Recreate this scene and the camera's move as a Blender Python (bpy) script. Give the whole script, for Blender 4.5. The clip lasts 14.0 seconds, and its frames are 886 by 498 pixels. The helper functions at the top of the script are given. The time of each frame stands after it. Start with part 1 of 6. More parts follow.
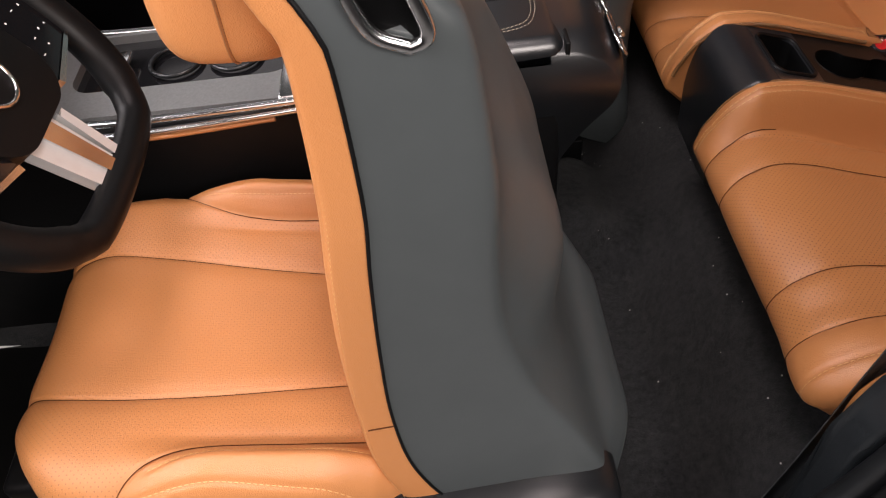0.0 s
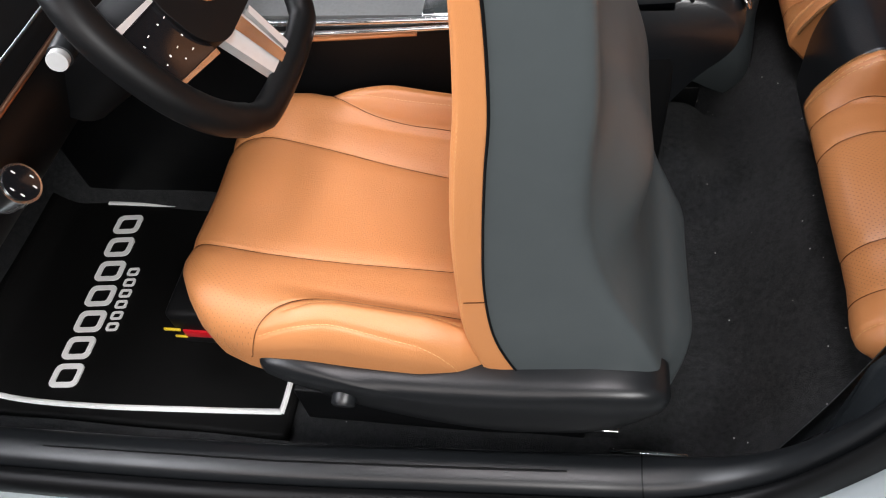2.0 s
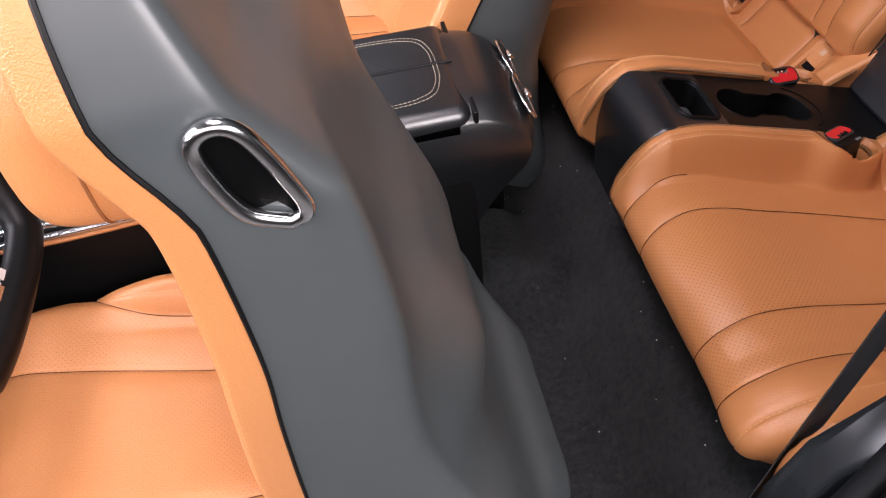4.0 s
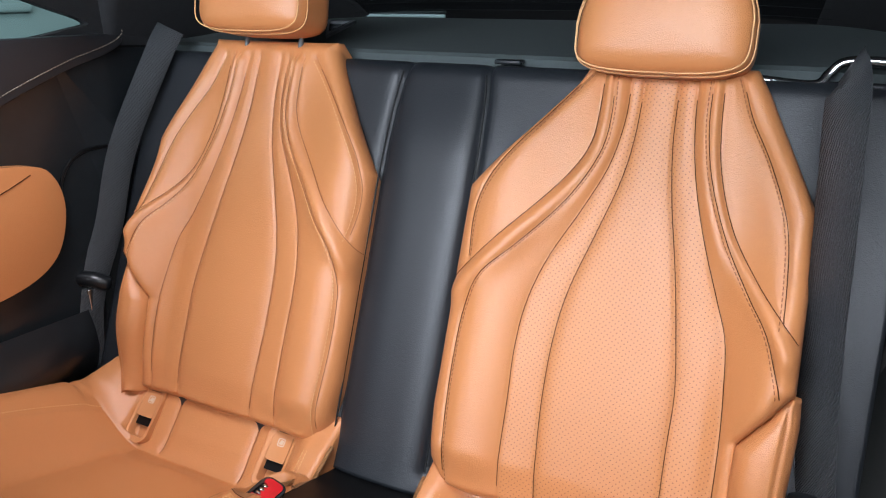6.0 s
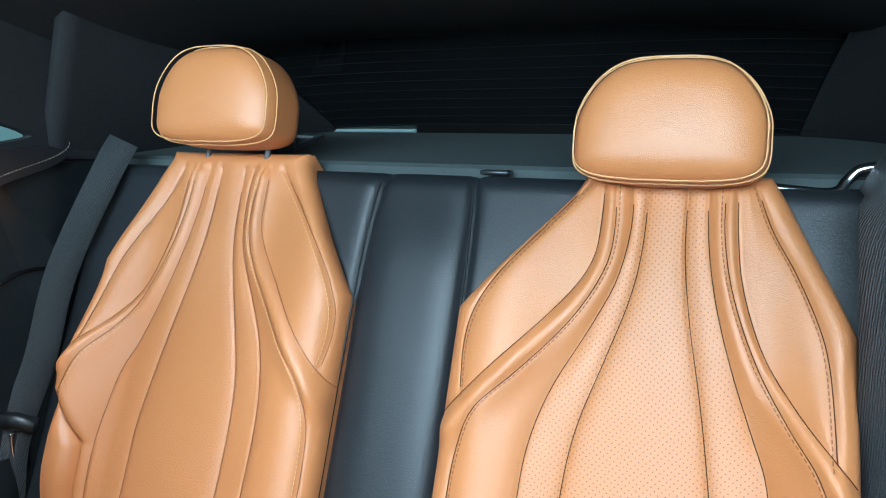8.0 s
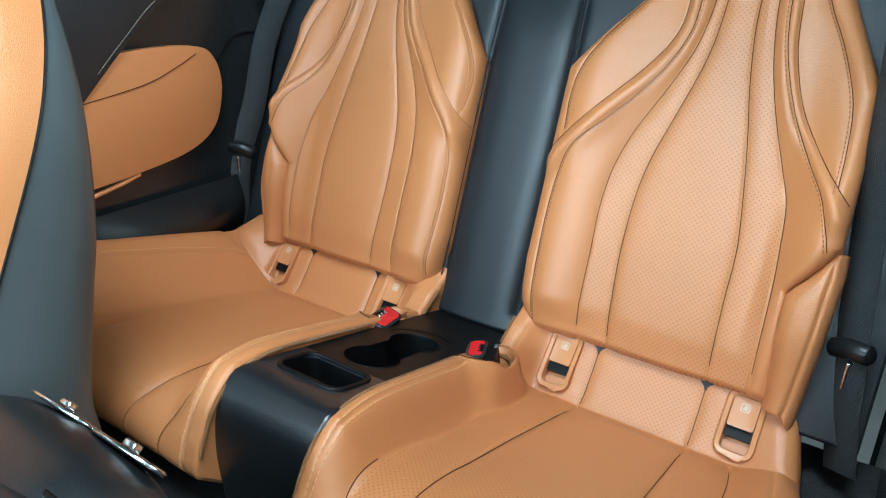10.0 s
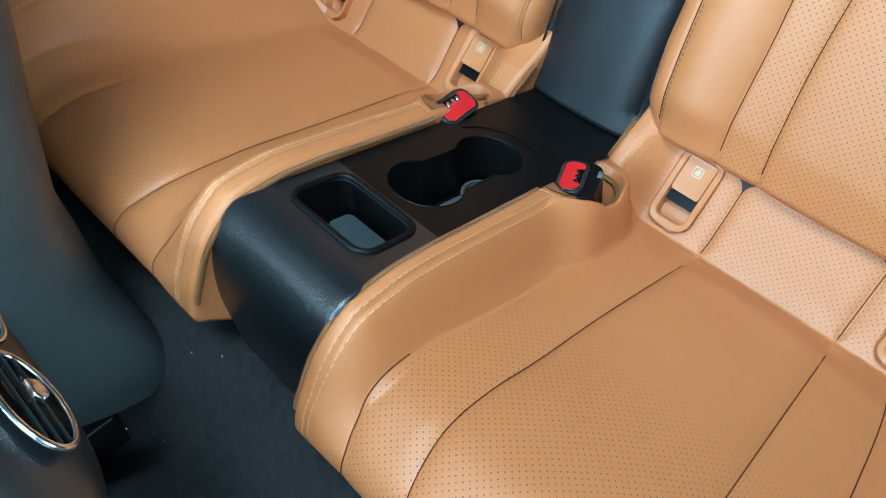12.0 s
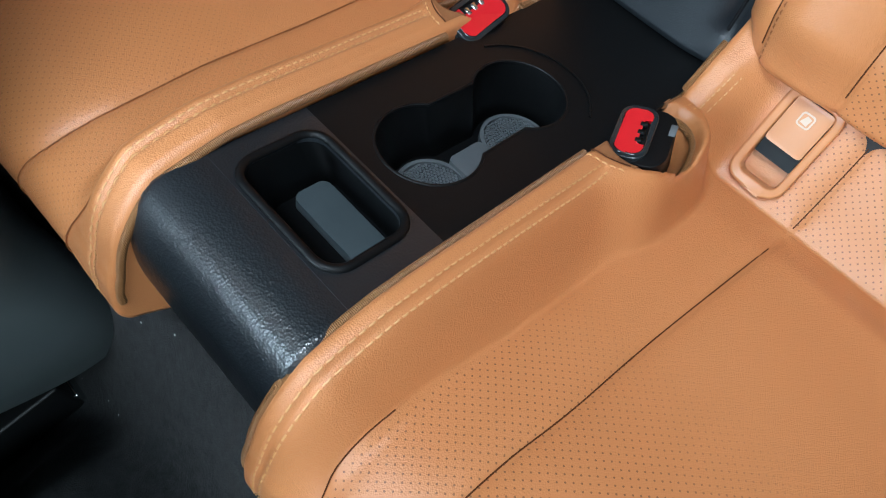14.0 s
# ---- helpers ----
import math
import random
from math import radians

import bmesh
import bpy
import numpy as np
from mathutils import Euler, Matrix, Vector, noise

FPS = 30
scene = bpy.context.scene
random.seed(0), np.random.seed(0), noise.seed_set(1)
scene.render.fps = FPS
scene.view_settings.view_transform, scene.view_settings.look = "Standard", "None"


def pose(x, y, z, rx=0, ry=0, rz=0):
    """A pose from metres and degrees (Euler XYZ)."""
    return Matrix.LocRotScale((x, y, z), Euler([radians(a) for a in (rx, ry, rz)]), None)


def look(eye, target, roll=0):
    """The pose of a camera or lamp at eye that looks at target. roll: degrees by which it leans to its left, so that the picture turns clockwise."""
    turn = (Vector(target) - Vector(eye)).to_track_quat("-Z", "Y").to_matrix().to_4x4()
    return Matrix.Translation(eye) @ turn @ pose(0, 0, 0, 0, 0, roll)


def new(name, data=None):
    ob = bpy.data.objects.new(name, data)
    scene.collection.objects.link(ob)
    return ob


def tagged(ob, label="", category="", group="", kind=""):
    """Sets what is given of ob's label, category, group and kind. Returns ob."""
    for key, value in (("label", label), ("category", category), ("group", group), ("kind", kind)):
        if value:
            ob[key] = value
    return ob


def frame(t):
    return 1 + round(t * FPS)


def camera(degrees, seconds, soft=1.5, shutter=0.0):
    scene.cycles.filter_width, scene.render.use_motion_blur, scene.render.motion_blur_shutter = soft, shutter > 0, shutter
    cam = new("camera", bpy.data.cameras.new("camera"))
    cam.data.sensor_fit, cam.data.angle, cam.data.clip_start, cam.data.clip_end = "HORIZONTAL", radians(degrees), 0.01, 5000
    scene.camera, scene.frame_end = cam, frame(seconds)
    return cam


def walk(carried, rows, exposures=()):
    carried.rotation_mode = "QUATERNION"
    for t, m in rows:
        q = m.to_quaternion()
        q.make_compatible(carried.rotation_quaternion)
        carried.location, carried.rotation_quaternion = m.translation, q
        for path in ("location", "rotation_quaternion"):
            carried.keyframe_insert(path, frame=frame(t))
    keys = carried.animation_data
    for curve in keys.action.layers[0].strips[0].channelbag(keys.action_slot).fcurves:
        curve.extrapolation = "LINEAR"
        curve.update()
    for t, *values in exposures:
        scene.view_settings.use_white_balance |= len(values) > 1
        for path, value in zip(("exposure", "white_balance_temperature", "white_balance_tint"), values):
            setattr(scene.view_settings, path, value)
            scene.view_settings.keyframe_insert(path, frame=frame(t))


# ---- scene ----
# seconds, stops, kelvin, tint
EXPOSURES = [
    (0.0, -0.52, 7400, 28), (0.4, -0.32, 6200, 5), (1.0, -0.28, 6700, 15), (2.2, -0.32, 6750, 20), (4.3, -0.04, 6900, 31), (5.2, 0.16, 6700, 25), (6.0, 0.36, 6200, 17), (7.0, 0.54, 5300, -3),
    (9.3, 0.56, 5250, -3), (10.3, 0.20, 5400, -6), (11.0, 0.22, 5200, -9), (12.2, 0.42, 4700, -14), (12.5, 0.42, 4550, -17), (12.9, 0.44, 5200, -3), (13.5, 0.50, 5300, -3), (14.0, 0.36, 5450, 1),
]
cam = camera(63.2, 14.0, soft=1.1)
PATH = [
    (0, (-0.478, -0.97, 1.107), (-0.518, 0.35, -0.396), -7.5),
    (0.5, (-0.48, -1.073, 1.186), (-0.689, 0.154, -0.38), -8.9),
    (1, (-0.468, -1.089, 1.188), (-0.749, 0.096, -0.398), -9.6),
    (1.5, (-0.468, -1.083, 1.189), (-0.78, 0.089, -0.402), -10.0),
    (2, (-0.471, -1.084, 1.19), (-0.797, 0.08, -0.403), -10.1),
    (2.2, (-0.47, -1.086, 1.191), (-0.8, 0.077, -0.402), -10.2),
    (4.3, (-0.438, -0.83, 1.134), (-0.059, 0.49, -0.321), -5.8),
    (4.6, (-0.434, -0.759, 1.115), (0.283, 0.494, -0.268), -2.9),
    (5, (-0.407, -0.679, 1.052), (0.714, 0.46, -0.151), -1.5),
    (5.5, (-0.353, -0.572, 0.992), (1.12, 0.399, 0.05), -0.6),
    (6, (-0.289, -0.484, 0.954), (1.392, 0.363, 0.28), -0.0),
    (6.5, (-0.21, -0.427, 0.918), (1.566, 0.373, 0.465), -0.0),
    (7, (-0.158, -0.383, 0.916), (1.658, 0.381, 0.569), -0.0),
    (9.5, (-0.404, -0.526, 0.957), (1.28, 0.399, 0.401), -0.0),
    (10, (-0.46, -0.572, 0.941), (1.014, 0.457, 0.064), -0.4),
    (10.5, (-0.437, -0.557, 0.942), (0.832, 0.442, -0.238), -0.1),
    (11, (-0.377, -0.539, 0.982), (0.699, 0.405, -0.414), -0.6),
    (11.5, (-0.34, -0.531, 0.989), (0.609, 0.391, -0.511), -1.4),
    (12, (-0.167, -0.387, 0.905), (0.684, 0.504, -0.671), -1.9),
    (12.3, (-0.03, -0.264, 0.822), (0.731, 0.56, -0.834), -2.4),
    (12.5, (0.025, -0.202, 0.768), (0.741, 0.559, -0.937), -1.7),
    (13, (0.085, -0.15, 0.739), (0.643, 0.49, -1.072), -3.6),
    (13.5, (0.096, -0.157, 0.762), (0.554, 0.384, -1.108), -4.0),
    (14, (-0.003, -0.239, 0.813), (0.515, 0.417, -1.003), -4.6),
]
walk(cam, [(t, look(eye, target, roll)) for t, eye, target, roll in PATH], exposures=EXPOSURES)

# world and light
world = bpy.data.worlds.new("garage_air")
scene.world = world
world.use_nodes = True
world.node_tree.nodes["Background"].inputs[0].default_value = (0.75, 0.85, 1.0, 1)
world.node_tree.nodes["Background"].inputs[1].default_value = 0.01


def area_lamp(name, m, sx, sy, watts, colour):
    data = bpy.data.lights.new(name, "AREA")
    data.shape, data.size, data.size_y, data.energy, data.color = "RECTANGLE", sx, sy, watts, colour
    ob = new(name, data)
    ob.matrix_world = m
    return ob


area_lamp("light_past_the_open_door", look((-0.8, -2.2, 1.8), (-0.4, 0.0, 0.4)), 2.4, 0.9, 28, (1.0, 0.97, 0.93))
area_lamp("light_past_the_windscreen", look((-2.15, -0.30, 1.66), (0.3, 0.0, 0.55)), 2.6, 0.8, 122, (0.86, 0.95, 1.0))
# unseen fill added above the cabin to brighten the cushions
area_lamp("overhead_fill", look((-0.58, -0.44, 2.9), (0.05, -0.15, 0.4)), 0.9, 0.8, 58, (0.97, 0.98, 1.0))
# unseen fill added outside the door to lift the driver's backrest shell
area_lamp("shell_fill", look((0.20, -2.0, 1.9), (-0.45, -0.4, 0.6)), 0.9, 0.6, 62, (0.92, 1.0, 0.98))
# unseen fill added past the passenger side for the armrest lid's sheen
area_lamp("far_side_fill", look((-1.0, 2.9, 2.7), (-0.4, 0.2, 0.6)), 2.3, 0.9, 8, (0.88, 0.97, 1.0))

# ---------------------------------------------------------------- materials


def nodes_of(name):
    m = bpy.data.materials.new(name)
    m.use_nodes = True
    nt = m.node_tree
    return m, nt, nt.nodes["Principled BSDF"]


def node(nt, kind, **values):
    n = nt.nodes.new(kind)
    for key, value in values.items():
        if key == "operation":
            n.operation = value
        elif key == "blend":
            n.data_type, n.blend_type = "RGBA", value
        elif key == "attribute":
            n.attribute_name = value
        elif key == "feature":
            n.feature = value
    return n


def math_node(nt, op, a, b=0.0, c=0.0):
    n = node(nt, "ShaderNodeMath", operation=op)
    for k, v in enumerate((a, b, c)):
        if isinstance(v, (int, float)):
            n.inputs[k].default_value = v
        else:
            nt.links.new(v, n.inputs[k])
    return n.outputs[0]


def object_coords(nt):
    return nt.nodes.new("ShaderNodeTexCoord").outputs["Object"]


def noise_node(nt, scale, detail=3.0, rough=0.55):
    n = nt.nodes.new("ShaderNodeTexNoise")
    n.inputs["Scale"].default_value, n.inputs["Detail"].default_value, n.inputs["Roughness"].default_value = scale, detail, rough
    nt.links.new(object_coords(nt), n.inputs["Vector"])
    return n.outputs["Fac"]


def mix_colour(nt, fac, a, b):
    n = node(nt, "ShaderNodeMix", blend="MIX")
    for k, v in ((0, fac), (6, a), (7, b)):
        if isinstance(v, (int, float)):
            n.inputs[k].default_value = v
        elif isinstance(v, tuple):
            n.inputs[k].default_value = (*v, 1)
        else:
            nt.links.new(v, n.inputs[k])
    return n.outputs[2]


def bump(nt, bsdf, height, strength, distance):
    b = nt.nodes.new("ShaderNodeBump")
    b.inputs["Strength"].default_value, b.inputs["Distance"].default_value = strength, distance
    nt.links.new(height, b.inputs["Height"])
    nt.links.new(b.outputs[0], bsdf.inputs["Normal"])
    return b


def leather(name, light, dark, rough, grain=900.0, depth=0.0006, holes=False, gloss=0.5, creased=0.045):
    m, nt, bsdf = nodes_of(name)
    broad = noise_node(nt, 7.0, 4.0)
    fine = noise_node(nt, 160.0, 3.0)
    tone = math_node(nt, "MULTIPLY_ADD", broad, 0.7, math_node(nt, "MULTIPLY", fine, 0.3))
    colour = mix_colour(nt, tone, dark, light)
    cells = nt.nodes.new("ShaderNodeTexVoronoi")
    cells.inputs["Scale"].default_value = grain
    nt.links.new(object_coords(nt), cells.inputs["Vector"])
    height = math_node(nt, "MULTIPLY_ADD", cells.outputs["Distance"], 0.6, math_node(nt, "MULTIPLY", noise_node(nt, grain * 0.35, 2.0), 0.8))
    if holes:
        uv = nt.nodes.new("ShaderNodeUVMap")
        uv.uv_map = "metres"
        dots = []
        for shift in (0.0, 0.5):
            s = node(nt, "ShaderNodeVectorMath", operation="MULTIPLY_ADD")
            nt.links.new(uv.outputs[0], s.inputs[0])
            s.inputs[1].default_value, s.inputs[2].default_value = (1 / 0.0076, 1 / 0.0076, 0), (shift, shift, 0)
            f = node(nt, "ShaderNodeVectorMath", operation="FRACTION")
            nt.links.new(s.outputs[0], f.inputs[0])
            d = node(nt, "ShaderNodeVectorMath", operation="DISTANCE")
            nt.links.new(f.outputs[0], d.inputs[0])
            d.inputs[1].default_value = (0.5, 0.5, 0)
            dots.append(d.outputs["Value"])
        near = math_node(nt, "MINIMUM", dots[0], dots[1])
        hole = math_node(nt, "LESS_THAN", near, 0.10)
        mask = node(nt, "ShaderNodeAttribute", attribute="perforated")
        hole = math_node(nt, "MULTIPLY", hole, mask.outputs["Fac"])
        colour = mix_colour(nt, math_node(nt, "MULTIPLY", hole, 0.82), colour, tuple(c * 0.12 for c in dark))
        height = math_node(nt, "SUBTRACT", height, math_node(nt, "MULTIPLY", hole, 2.0))
    nt.links.new(colour, bsdf.inputs["Base Color"])
    worn = math_node(nt, "MULTIPLY_ADD", broad, 0.16, rough - 0.08)
    nt.links.new(worn, bsdf.inputs["Roughness"])
    bsdf.inputs["Specular IOR Level"].default_value = gloss
    fine_bump = bump(nt, bsdf, height, 0.65, depth)
    soft_bump = nt.nodes.new("ShaderNodeBump")
    soft_bump.inputs["Strength"].default_value, soft_bump.inputs["Distance"].default_value = creased, 0.004
    nt.links.new(noise_node(nt, 34.0, 3.0, 0.5), soft_bump.inputs["Height"])
    nt.links.new(soft_bump.outputs[0], fine_bump.inputs["Normal"])
    return m


def plain(name, light, dark, rough, metal=0.0, scale=60.0, bumpy=0.15, depth=0.0004, spread=0.12, gloss=0.5):
    m, nt, bsdf = nodes_of(name)
    tone = noise_node(nt, scale, 4.0)
    nt.links.new(mix_colour(nt, tone, dark, light), bsdf.inputs["Base Color"])
    nt.links.new(math_node(nt, "MULTIPLY_ADD", noise_node(nt, scale * 0.3), spread, rough - spread / 2), bsdf.inputs["Roughness"])
    bsdf.inputs["Metallic"].default_value = metal
    bsdf.inputs["Specular IOR Level"].default_value = gloss
    if bumpy:
        bump(nt, bsdf, noise_node(nt, scale * 9, 3.0), bumpy, depth)
    return m


def carpet_material(name, light, dark):
    m, nt, bsdf = nodes_of(name)
    tone = math_node(nt, "MULTIPLY_ADD", noise_node(nt, 9.0, 6.0, 0.65), 0.55, math_node(nt, "MULTIPLY", noise_node(nt, 420.0, 2.0), 0.5))
    tone = math_node(nt, "MULTIPLY_ADD", tone, 1.3, math_node(nt, "MULTIPLY_ADD", noise_node(nt, 85.0, 4.0, 0.7), 1.2, -0.82))
    colour = mix_colour(nt, tone, dark, light)
    specks = nt.nodes.new("ShaderNodeTexVoronoi")
    specks.inputs["Scale"].default_value = 42.0
    nt.links.new(object_coords(nt), specks.inputs["Vector"])
    speck = math_node(nt, "MULTIPLY", math_node(nt, "LESS_THAN", specks.outputs["Distance"], 0.055), math_node(nt, "GREATER_THAN", noise_node(nt, 31.0), 0.52))
    nt.links.new(mix_colour(nt, speck, colour, (0.5, 0.5, 0.48)), bsdf.inputs["Base Color"])
    bsdf.inputs["Roughness"].default_value = 0.95
    bsdf.inputs["Specular IOR Level"].default_value = 0.15
    bsdf.inputs["Sheen Weight"].default_value = 0.06
    bump(nt, bsdf, math_node(nt, "ADD", noise_node(nt, 700.0, 3.0), noise_node(nt, 90.0)), 0.9, 0.004)
    return m


def webbing_material(name, light, dark):
    m, nt, bsdf = nodes_of(name)
    wave = nt.nodes.new("ShaderNodeTexWave")
    wave.inputs["Scale"].default_value, wave.inputs["Distortion"].default_value = 240.0, 3.0
    nt.links.new(object_coords(nt), wave.inputs["Vector"])
    nt.links.new(mix_colour(nt, math_node(nt, "MULTIPLY_ADD", noise_node(nt, 620.0, 2.0), 1.7, math_node(nt, "MULTIPLY_ADD", wave.outputs["Fac"], 0.25, -0.5)), dark, light), bsdf.inputs["Base Color"])
    bsdf.inputs["Roughness"].default_value = 0.42
    bump(nt, bsdf, math_node(nt, "ADD", wave.outputs["Fac"], noise_node(nt, 900.0)), 0.9, 0.0012)
    return m


TAN = leather("tan_leather", (0.565, 0.234, 0.084), (0.475, 0.185, 0.063), 0.37, gloss=0.65)
TAN_HOLES = leather("perforated_tan_leather", (0.565, 0.234, 0.084), (0.475, 0.185, 0.063), 0.38, holes=True, gloss=0.65)
TAN_PLASTIC = plain("tan_plastic", (0.57, 0.25, 0.098), (0.50, 0.21, 0.08), 0.34, scale=40.0, bumpy=0.05)
TAN_FLAP = plain("tan_flap_plastic", (0.56, 0.25, 0.10), (0.49, 0.21, 0.08), 0.36, scale=40.0, bumpy=0.05)
TAN_WEAVE = webbing_material("tan_edge_weave", (0.42, 0.205, 0.078), (0.2, 0.085, 0.026))
TAN_CLOTH = plain("brown_gusset_cloth", (0.34, 0.145, 0.05), (0.24, 0.095, 0.032), 0.85, scale=400.0, bumpy=0.5)
BLACK_LEATHER = leather("black_leather", (0.011, 0.0138, 0.0172), (0.0065, 0.008, 0.0102), 0.33, grain=560.0, depth=0.0006, gloss=1.0, creased=0.03)
LID_LEATHER = leather("black_lid_leather", (0.0065, 0.0082, 0.0102), (0.0045, 0.0056, 0.0070), 0.35, grain=700.0, depth=0.00025, gloss=1.0, creased=0.02)
SMOOTH_BLACK = leather("smooth_black_leather", (0.015, 0.018, 0.022), (0.010, 0.012, 0.0145), 0.42, grain=700.0, depth=0.0004, creased=0.08)
SHELL = plain("seat_shell_vinyl", (0.060, 0.071, 0.074), (0.050, 0.060, 0.063), 0.40, scale=30.0, bumpy=0.1)
BLACK_PLASTIC = plain("black_plastic", (0.010, 0.0115, 0.013), (0.006, 0.007, 0.008), 0.36)
MATT_BLACK = plain("matt_black_plastic", (0.004, 0.0043, 0.0048), (0.0026, 0.0028, 0.0031), 0.46, gloss=0.2)
GLOSS_BLACK = plain("gloss_black", (0.008, 0.008, 0.009), (0.006, 0.006, 0.007), 0.08, bumpy=0.0, spread=0.03)
SHIELD = plain("satin_black_plastic", (0.009, 0.010, 0.011), (0.006, 0.007, 0.008), 0.34, gloss=0.38)
TRIM = plain("grey_trim_plastic", (0.019, 0.023, 0.026), (0.013, 0.016, 0.018), 0.24, scale=30.0)
RUBBER = plain("grey_rubber", (0.12, 0.132, 0.142), (0.085, 0.095, 0.102), 0.55)
LINER = plain("smooth_grey_rubber", (0.070, 0.086, 0.094), (0.055, 0.068, 0.075), 0.32)
CHROME = plain("satin_chrome", (0.78, 0.79, 0.8), (0.68, 0.69, 0.7), 0.2, metal=1.0, scale=25.0, bumpy=0.02)
COPPER = plain("copper_trim", (0.75, 0.4, 0.26), (0.62, 0.32, 0.2), 0.3, metal=1.0, scale=25.0, bumpy=0.02)
SILVER = plain("silver_weave_trim", (0.32, 0.33, 0.33), (0.2, 0.21, 0.21), 0.4, metal=0.6, scale=260.0, bumpy=0.3)
RED = plain("red_plastic", (0.62, 0.012, 0.02), (0.5, 0.008, 0.014), 0.3, bumpy=0.03)
YELLOW = plain("yellow_tag", (0.75, 0.55, 0.02), (0.65, 0.45, 0.02), 0.5)
WHITE_PRINT = plain("white_print", (0.92, 0.92, 0.91), (0.86, 0.86, 0.85), 0.6)
PALE_PRINT = plain("pale_icon_print", (0.62, 0.48, 0.36), (0.52, 0.40, 0.29), 0.4)
THREAD = plain("pale_tan_thread", (0.67, 0.38, 0.17), (0.56, 0.30, 0.12), 0.6, scale=300.0)
THREAD_DARK = plain("brown_thread", (0.3, 0.11, 0.035), (0.2, 0.07, 0.02), 0.6, scale=300.0)
THREAD_GREY = plain("beige_thread", (0.30, 0.26, 0.20), (0.22, 0.19, 0.14), 0.6, scale=300.0)
CARPET = carpet_material("charcoal_carpet", (0.036, 0.038, 0.041), (0.0018, 0.0026, 0.0030))
MAT_VINYL = plain("black_mat_vinyl", (0.004, 0.004, 0.004), (0.0025, 0.0025, 0.0025), 0.6, scale=14.0, gloss=0.1)
WEBBING = webbing_material("black_webbing", (0.070, 0.078, 0.085), (0.010, 0.012, 0.0135))
PAINT = plain("white_body_paint", (0.27, 0.305, 0.315), (0.25, 0.28, 0.29), 0.16, bumpy=0.0, spread=0.04)
HEADLINER = plain("black_headliner", (0.010, 0.011, 0.0125), (0.007, 0.0078, 0.009), 0.9, scale=300.0, bumpy=0.4)
HEAT_LINE = plain("window_heating_line", (0.011, 0.013, 0.013), (0.008, 0.010, 0.010), 0.8, gloss=0.1)
SPOKE_SILVER = plain("silver_paint", (0.66, 0.67, 0.67), (0.56, 0.57, 0.57), 0.34, metal=0.35, scale=80.0, bumpy=0.02)
CONCRETE = plain("garage_concrete", (0.16, 0.16, 0.155), (0.1, 0.1, 0.098), 0.7, scale=6.0, bumpy=0.3, depth=0.002)
GARAGE_WALL = plain("garage_wall_paint", (0.11, 0.165, 0.16), (0.08, 0.12, 0.117), 0.8, scale=4.0)
SHELF_CLOTH = plain("grey_green_shelf_cloth", (0.050, 0.066, 0.066), (0.036, 0.048, 0.048), 0.8, scale=220.0, bumpy=0.3)
TEAL_PAINT = plain("pale_teal_wall_paint", (0.30, 0.41, 0.40), (0.22, 0.32, 0.31), 0.5, scale=2.0)


def glass_material(name, tint, rough=0.02):
    m, nt, bsdf = nodes_of(name)
    bsdf.inputs["Base Color"].default_value = (*tint, 1)
    bsdf.inputs["Roughness"].default_value = rough
    bsdf.inputs["Transmission Weight"].default_value = 1.0
    bsdf.inputs["IOR"].default_value = 1.08
    return m


GLASS = glass_material("tinted_glass", (0.62, 0.72, 0.71))

# ---------------------------------------------------------------- helpers for shapes


def thing(name, label, category, group="", kind=""):
    ob = new(name)
    ob.empty_display_size = 0.05
    return tagged(ob, label, category, group, kind)


def attach(name, data, material, parent, label=""):
    data.materials.append(material)
    ob = new(name, data)
    if parent is not None:
        ob.parent = parent
    if label:
        tagged(ob, label)
    return ob


def part(name, bm, material, parent, label="", smooth=True):
    data = bpy.data.meshes.new(name)
    bmesh.ops.recalc_face_normals(bm, faces=bm.faces)
    bm.to_mesh(data)
    bm.free()
    if smooth:
        data.shade_smooth()
        data.set_sharp_from_angle(angle=radians(48))
    return attach(name, data, material, parent, label)


def grid_mesh(name, points, uv=None, mask=None, flip=False):
    """A smooth sheet from an array of points, rows by columns by 3."""
    rows, cols = points.shape[:2]
    index = np.arange(rows * cols).reshape(rows, cols)
    quads = np.stack([index[:-1, :-1], index[:-1, 1:], index[1:, 1:], index[1:, :-1]], -1).reshape(-1, 4)
    if flip:
        quads = quads[:, ::-1]
    data = bpy.data.meshes.new(name)
    data.from_pydata(points.reshape(-1, 3).tolist(), [], quads.tolist())
    if uv is not None:
        layer = data.uv_layers.new(name="metres")
        layer.data.foreach_set("uv", uv.reshape(-1, 2)[quads.reshape(-1)].astype(np.float32).ravel())
    if mask is not None:
        attr = data.attributes.new("perforated", "FLOAT", "POINT")
        attr.data.foreach_set("value", mask.reshape(-1).astype(np.float32))
    data.shade_smooth()
    return data


def curve_through(points, count=40):
    """A smooth run of points through the given ones (Catmull-Rom)."""
    p = np.array(points, float)
    ext = np.vstack([2 * p[0] - p[1], p, 2 * p[-1] - p[-2]])
    out = []
    for t in np.linspace(0, len(p) - 1, count):
        k = min(int(t), len(p) - 2)
        f = t - k
        a, b, c, d = ext[k:k + 4]
        out.append(0.5 * (2 * b + (c - a) * f + (2 * a - 5 * b + 4 * c - d) * f * f + (3 * b - a - 3 * c + d) * f ** 3))
    return np.array(out)


